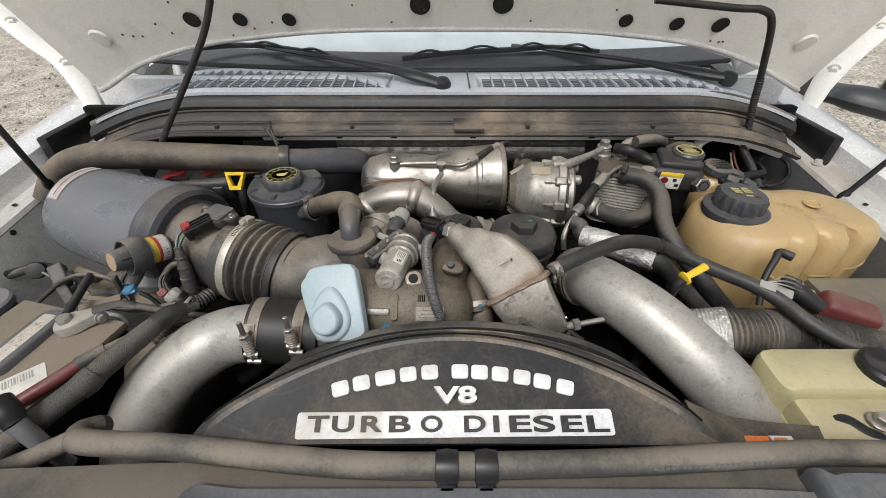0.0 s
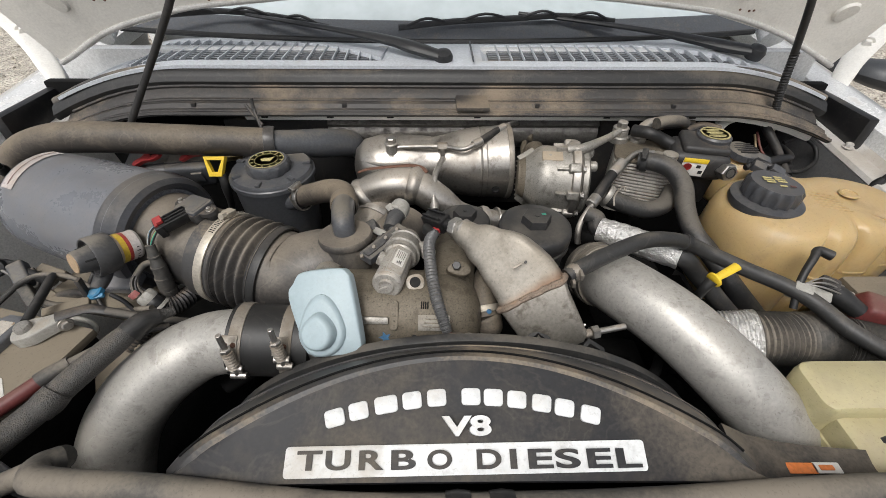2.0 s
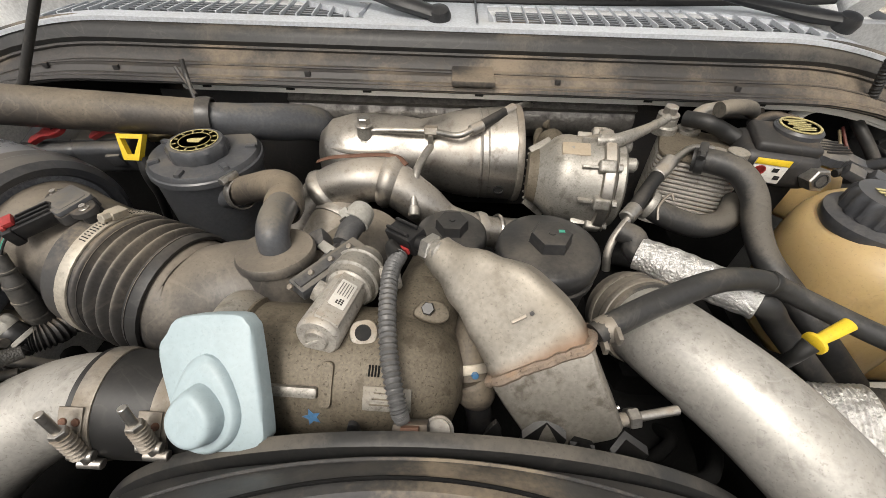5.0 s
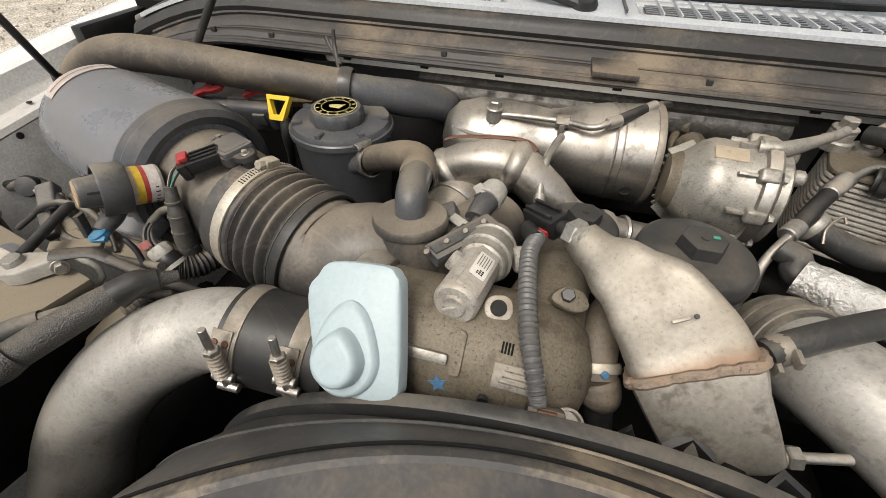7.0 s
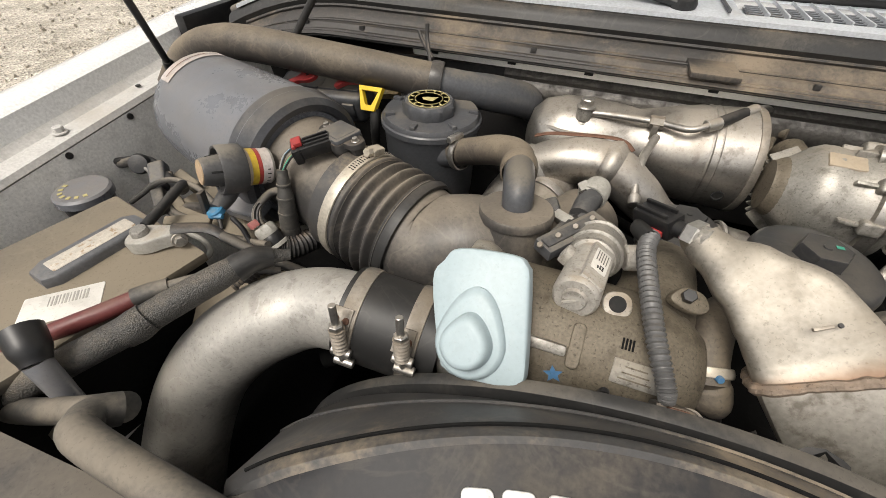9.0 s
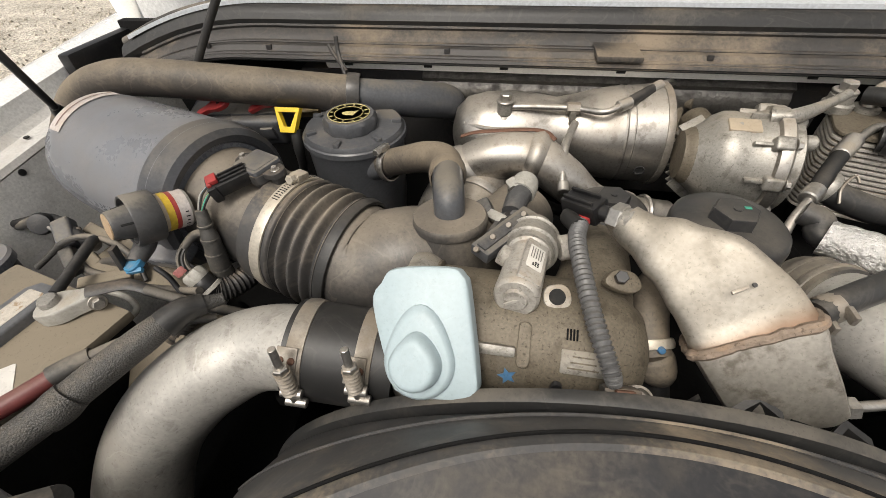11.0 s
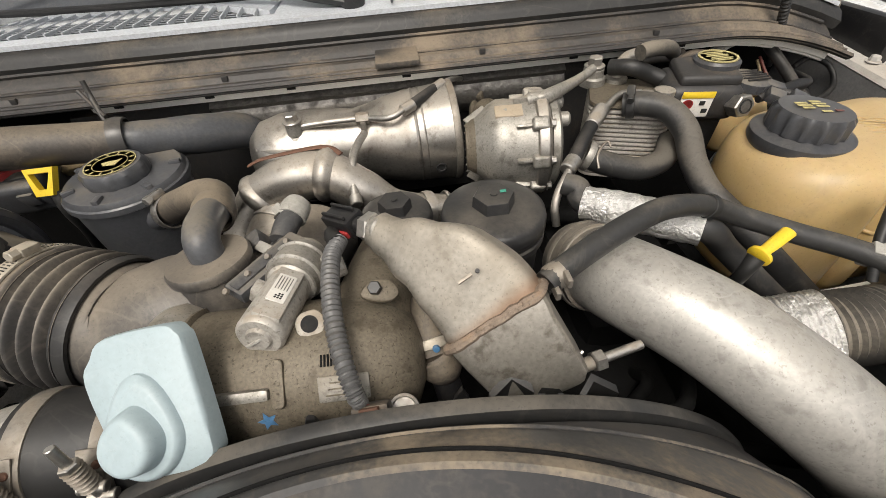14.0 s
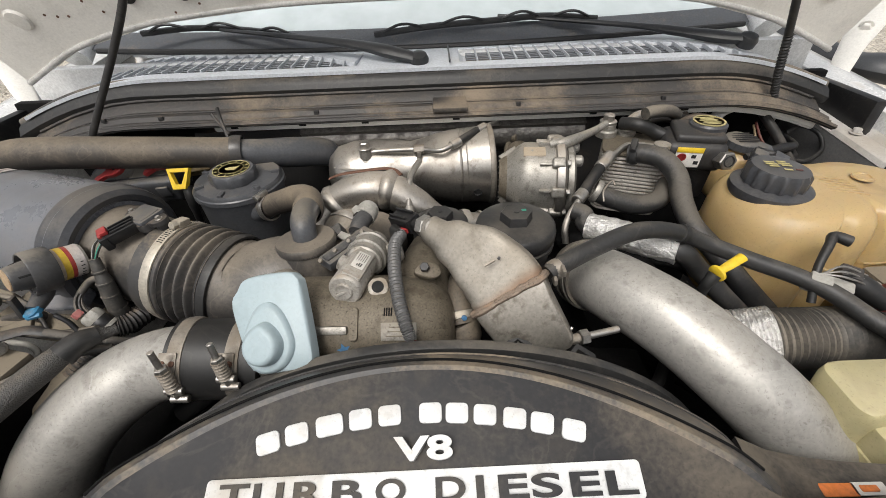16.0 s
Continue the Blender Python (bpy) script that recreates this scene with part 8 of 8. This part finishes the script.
def boxed(secs, power=4.0, n=64):
    """Rounded box sections along a path; the corners tighten as the section widens."""
    rings = []
    for i, (c, w, t) in enumerate(secs):
        c = V(c)
        d = (V(secs[min(i + 1, len(secs) - 1)][0]) - V(secs[max(i - 1, 0)][0])).normalized()
        lat = (EL - d * EL.dot(d)).normalized()
        nor = d.cross(lat)
        ring = []
        for q in range(n):
            a = 2 * math.pi * q / n
            ca, sa = math.cos(a), math.sin(a)
            e = 2.0 + (power - 2.0) * max(0.0, min(1.0, (w - 0.017) / 0.020))
            k = (abs(ca) ** e + abs(sa) ** e) ** (-1 / e)
            ring.append(c + lat * (w * k * ca) + nor * (t * k * sa))
        rings.append(ring)
    return rings


def dense(secs, n=5):
    path = spline([s[0] for s in secs], n)
    out = []
    for p, s in path:
        k = min(int(s), len(secs) - 2)
        f = s - k
        f = f * f * (3 - 2 * f)
        out.append((p, secs[k][1] * (1 - f) + secs[k + 1][1] * f, secs[k][2] * (1 - f) + secs[k + 1][2] * f))
    return out


M_burnt = surface("heat_burnt_steel", (0.33, 0.305, 0.265), 0.46, 0.72, dust=0.30, dust_col=(0.275, 0.235, 0.18), scale=12, bump=0.25, edge=0.2, grime=0.55, spots=4, scuff=0.25, speck=0.3,
                  band=(DS[5][0], V(DS[5][0]) - V(DS[4][0]), 0.014, (0.19, 0.11, 0.065)))
part("upper_duct", skin(bmesh.new(), boxed(dense(DS), 7.5)), M_burnt, egr, smooth=60)
part("lower_box", skin(bmesh.new(), boxed(DSL, 11.0)), M_boxsteel, egr, "grey boxed lower end", smooth=35)
_wr = boxed([(DSL[0][0], 0.0430, 0.0276), (DSL[1][0], 0.0430, 0.0276)], 8.0)[0]
_wrng = random.Random(5)
part("weld_bead", tube([_wr[k] + V((_wrng.uniform(-1, 1), _wrng.uniform(-1, 1), _wrng.uniform(-1, 1))) * 0.0006 for k in range(0, 64)] + [_wr[0]], [_wrng.uniform(0.0036, 0.0050) for k in range(65)], 8, 4), M_weld, egr, "rough brown weld bead")
_mk = V((0.0845, 0.420, 1.263))
part("tab", block((0.012, 0.0025, 0.003), frame_of(_mk, (0.9, 0.3, 0.35), (0, -0.4, 1)), 0.0006), M_duct_steel, egr)
part("dimple", lathe([(0.0017, -0.001), (0.0017, 0.0004), (0.0004, 0.0005)], _mk + V((0.010, 0.004, 0.0025)), (0.15, -0.4, 1), 14), M_darkplug, egr)

stud = thing("threaded_stud", (0.15, 0.37, 1.17), "zinc threaded stud with nut and wire eyelet", "stud", size=0.972, move=(-0.0041, -0.0102, 0.0124))
S0, S1 = V((0.157, 0.393, 1.163)), V((0.235, 0.408, 1.166))
part("stud", rod(S0, S1, 0.0042, 12), M_steel, stud)
part("nut", hexnut(S0.lerp(S1, 0.40), S0.lerp(S1, 0.53), 0.009), M_steel, stud)
part("spacer", rod(S0, S0.lerp(S1, 0.40), 0.0060, 14), M_clamp, stud)
part("eyelet", lathe([(0.0045, -0.003), (0.0075, -0.003), (0.008, 0.0), (0.0075, 0.003), (0.0045, 0.003), (0.004, 0.0)], S0 + V((-0.003, -0.001, 0.006)), (-0.1, -0.7, 0.7), 24), M_clamp, stud)
part("hook_wire", tube([(0.134, 0.385, 1.159), (0.158, 0.394, 1.168), (0.179, 0.403, 1.177)], 0.0018, 8, 5), M_steel, stud)

# ---- filter caps ----


def filter_cap(at, r, hexr, hexh, label, print_dot=False):
    f = thing("oil_filter", at, label, "oil filter", "oil filters")
    at = V(at)
    part("lid", lathe([(r * 0.98, -0.020), (r, -0.018), (r, -0.010), (r * 0.97, -0.004), (r * 0.90, -0.001), (r * 0.6, 0.001), (r * 0.45, 0.002), (0.003, 0.002)], at, (0, 0, 1), 56), M_filter, f)
    part("barrel", lathe([(r * 0.86, -0.09), (r * 0.90, -0.05), (r * 0.93, -0.03), (r * 0.96, -0.018)], at, (0, 0, 1), 48), M_filter, f)
    part("lower_ring", lathe([(r * 0.93, -0.034), (r * 0.99, -0.033), (r * 0.99, -0.027), (r * 0.93, -0.026)], at, (0, 0, 1), 48), M_filter, f)
    part("hex", lathe([(hexr * 1.06, 0.001), (hexr, 0.003), (hexr * 0.97, hexh - 0.001), (hexr * 0.93, hexh), (hexr * 0.2, hexh)], at, (0, 0, 1), 6), M_filter, f, "moulded hex head")
    part("centre_pip", lathe([(hexr * 0.18, hexh), (hexr * 0.16, hexh + 0.001), (0.0005, hexh + 0.0011)], at, (0, 0, 1), 14), M_filter, f)
    if print_dot:
        part("paint_dab", block((0.006, 0.004, 0.0006), Matrix.Translation(at + V((0.010, 0.003, hexh + 0.0003))), 0.0002), M_green, f, "green paint dab")
    return f


filter_cap((0.134, 0.545, 1.228), 0.0535, 0.0215, 0.014, "black plastic oil filter cap with a moulded hex", True)
filter_cap((0.034, 0.588, 1.205), 0.041, 0.0185, 0.014, "smaller black filter cap half hidden by the duct")

# ---- small things between ----
stub = thing("vertical_hose", (0.05, 0.42, 1.1), "dusty rubber hose with a steel worm clamp", "hose")
part("hose", tube([(0.086, 0.507, 1.175), (0.068, 0.492, 1.182), (0.057, 0.468, 1.185), (0.054, 0.441, 1.174), (0.057, 0.426, 1.163)], [0.017, 0.0175, 0.0175, 0.0170, 0.0170], 24, 7), M_brownhose, stub, "brown-grey bent hose")
part("hose_lip", tube([(0.056, 0.427, 1.164), (0.058, 0.424, 1.160), (0.060, 0.418, 1.153), (0.060, 0.417, 1.150)], [0.0170, 0.0190, 0.0190, 0.0165], 24, 4), M_brownhose, stub)
part("inner_tube", tube([(0.060, 0.420, 1.153), (0.066, 0.404, 1.127), (0.074, 0.380, 1.074)], 0.0125, 18, 5), M_black, stub)
worm_clamp((0.0555, 0.434, 1.169), V((0.057, 0.426, 1.163)) - V((0.054, 0.441, 1.174)), 0.0182, stub, 0.009, 150, M_band)
part("screw_head", lathe([(0.0032, -0.006), (0.0032, 0.001), (0.0027, 0.002), (0.0005, 0.0022)], (0.058, 0.419, 1.182), (0.25, -0.85, 0.4), 18), M_bluepaint, stub, "blue-painted clamp screw")
fins = thing("shroud_vanes", (0.12, 0.36, 1.13), "black plastic vanes behind the fan ring", "vane")
for _p, _q, _r3 in (((0.0926, 0.3696, 1.1895), (0.1105, 0.3786, 1.1999), (0.1247, 0.3677, 1.1956)), ((0.1285, 0.3630, 1.1895), (0.1398, 0.3734, 1.1914), (0.1474, 0.3611, 1.1876)), ((0.1625, 0.3630, 1.1782), (0.1752, 0.3749, 1.1843), (0.1937, 0.3668, 1.1753))):
    _p, _q, _r3 = V(_p), V(_q), V(_r3)
    _bm = bmesh.new()
    _dn = V((0.0, 0.0, -0.05))
    _th = V((0.0, -0.006, -0.002))
    skin(_bm, [[_p + _dn, _p, _q, _r3, _r3 + _dn], [v + _th for v in (_p + _dn, _p, _q, _r3, _r3 + _dn)]])
    part("vane", _bm, M_rubber, fins)
part("vane", slab([(-0.010, -0.02), (0.010, -0.02), (0.008, 0.004), (0.003, 0.014), (-0.003, 0.006)], 0.004, frame_of((0.070, 0.374, 1.176), (1, 0, 0), (0, -1, 0.3)), 0.001), M_rubber, fins)
tab_l = thing("shroud_tab", (-0.02, 0.345, 1.18), "small black plastic tab on the shroud ring", "tab")
for _p in ((-0.036, 0.361, 1.198), (-0.097, 0.350, 1.195)):
    part("tab", slab(smooth_loop([(-0.006, -0.02), (0.006, -0.02), (0.005, 0.008), (0.0, 0.014), (-0.004, 0.008)]), 0.004, frame_of(V(_p) + V((0, 0, -0.004)), (1, 0, 0), (0, -1, 0.2)), 0.001), M_black, tab_l)

# Random filler hoses, coloured near-black so the gaps look shaded.
clutter = thing("hidden_hoses", (0.05, 0.5, 1.05), "filler hoses deep between the parts, blackened for shade", "hoses", kind="stuff")
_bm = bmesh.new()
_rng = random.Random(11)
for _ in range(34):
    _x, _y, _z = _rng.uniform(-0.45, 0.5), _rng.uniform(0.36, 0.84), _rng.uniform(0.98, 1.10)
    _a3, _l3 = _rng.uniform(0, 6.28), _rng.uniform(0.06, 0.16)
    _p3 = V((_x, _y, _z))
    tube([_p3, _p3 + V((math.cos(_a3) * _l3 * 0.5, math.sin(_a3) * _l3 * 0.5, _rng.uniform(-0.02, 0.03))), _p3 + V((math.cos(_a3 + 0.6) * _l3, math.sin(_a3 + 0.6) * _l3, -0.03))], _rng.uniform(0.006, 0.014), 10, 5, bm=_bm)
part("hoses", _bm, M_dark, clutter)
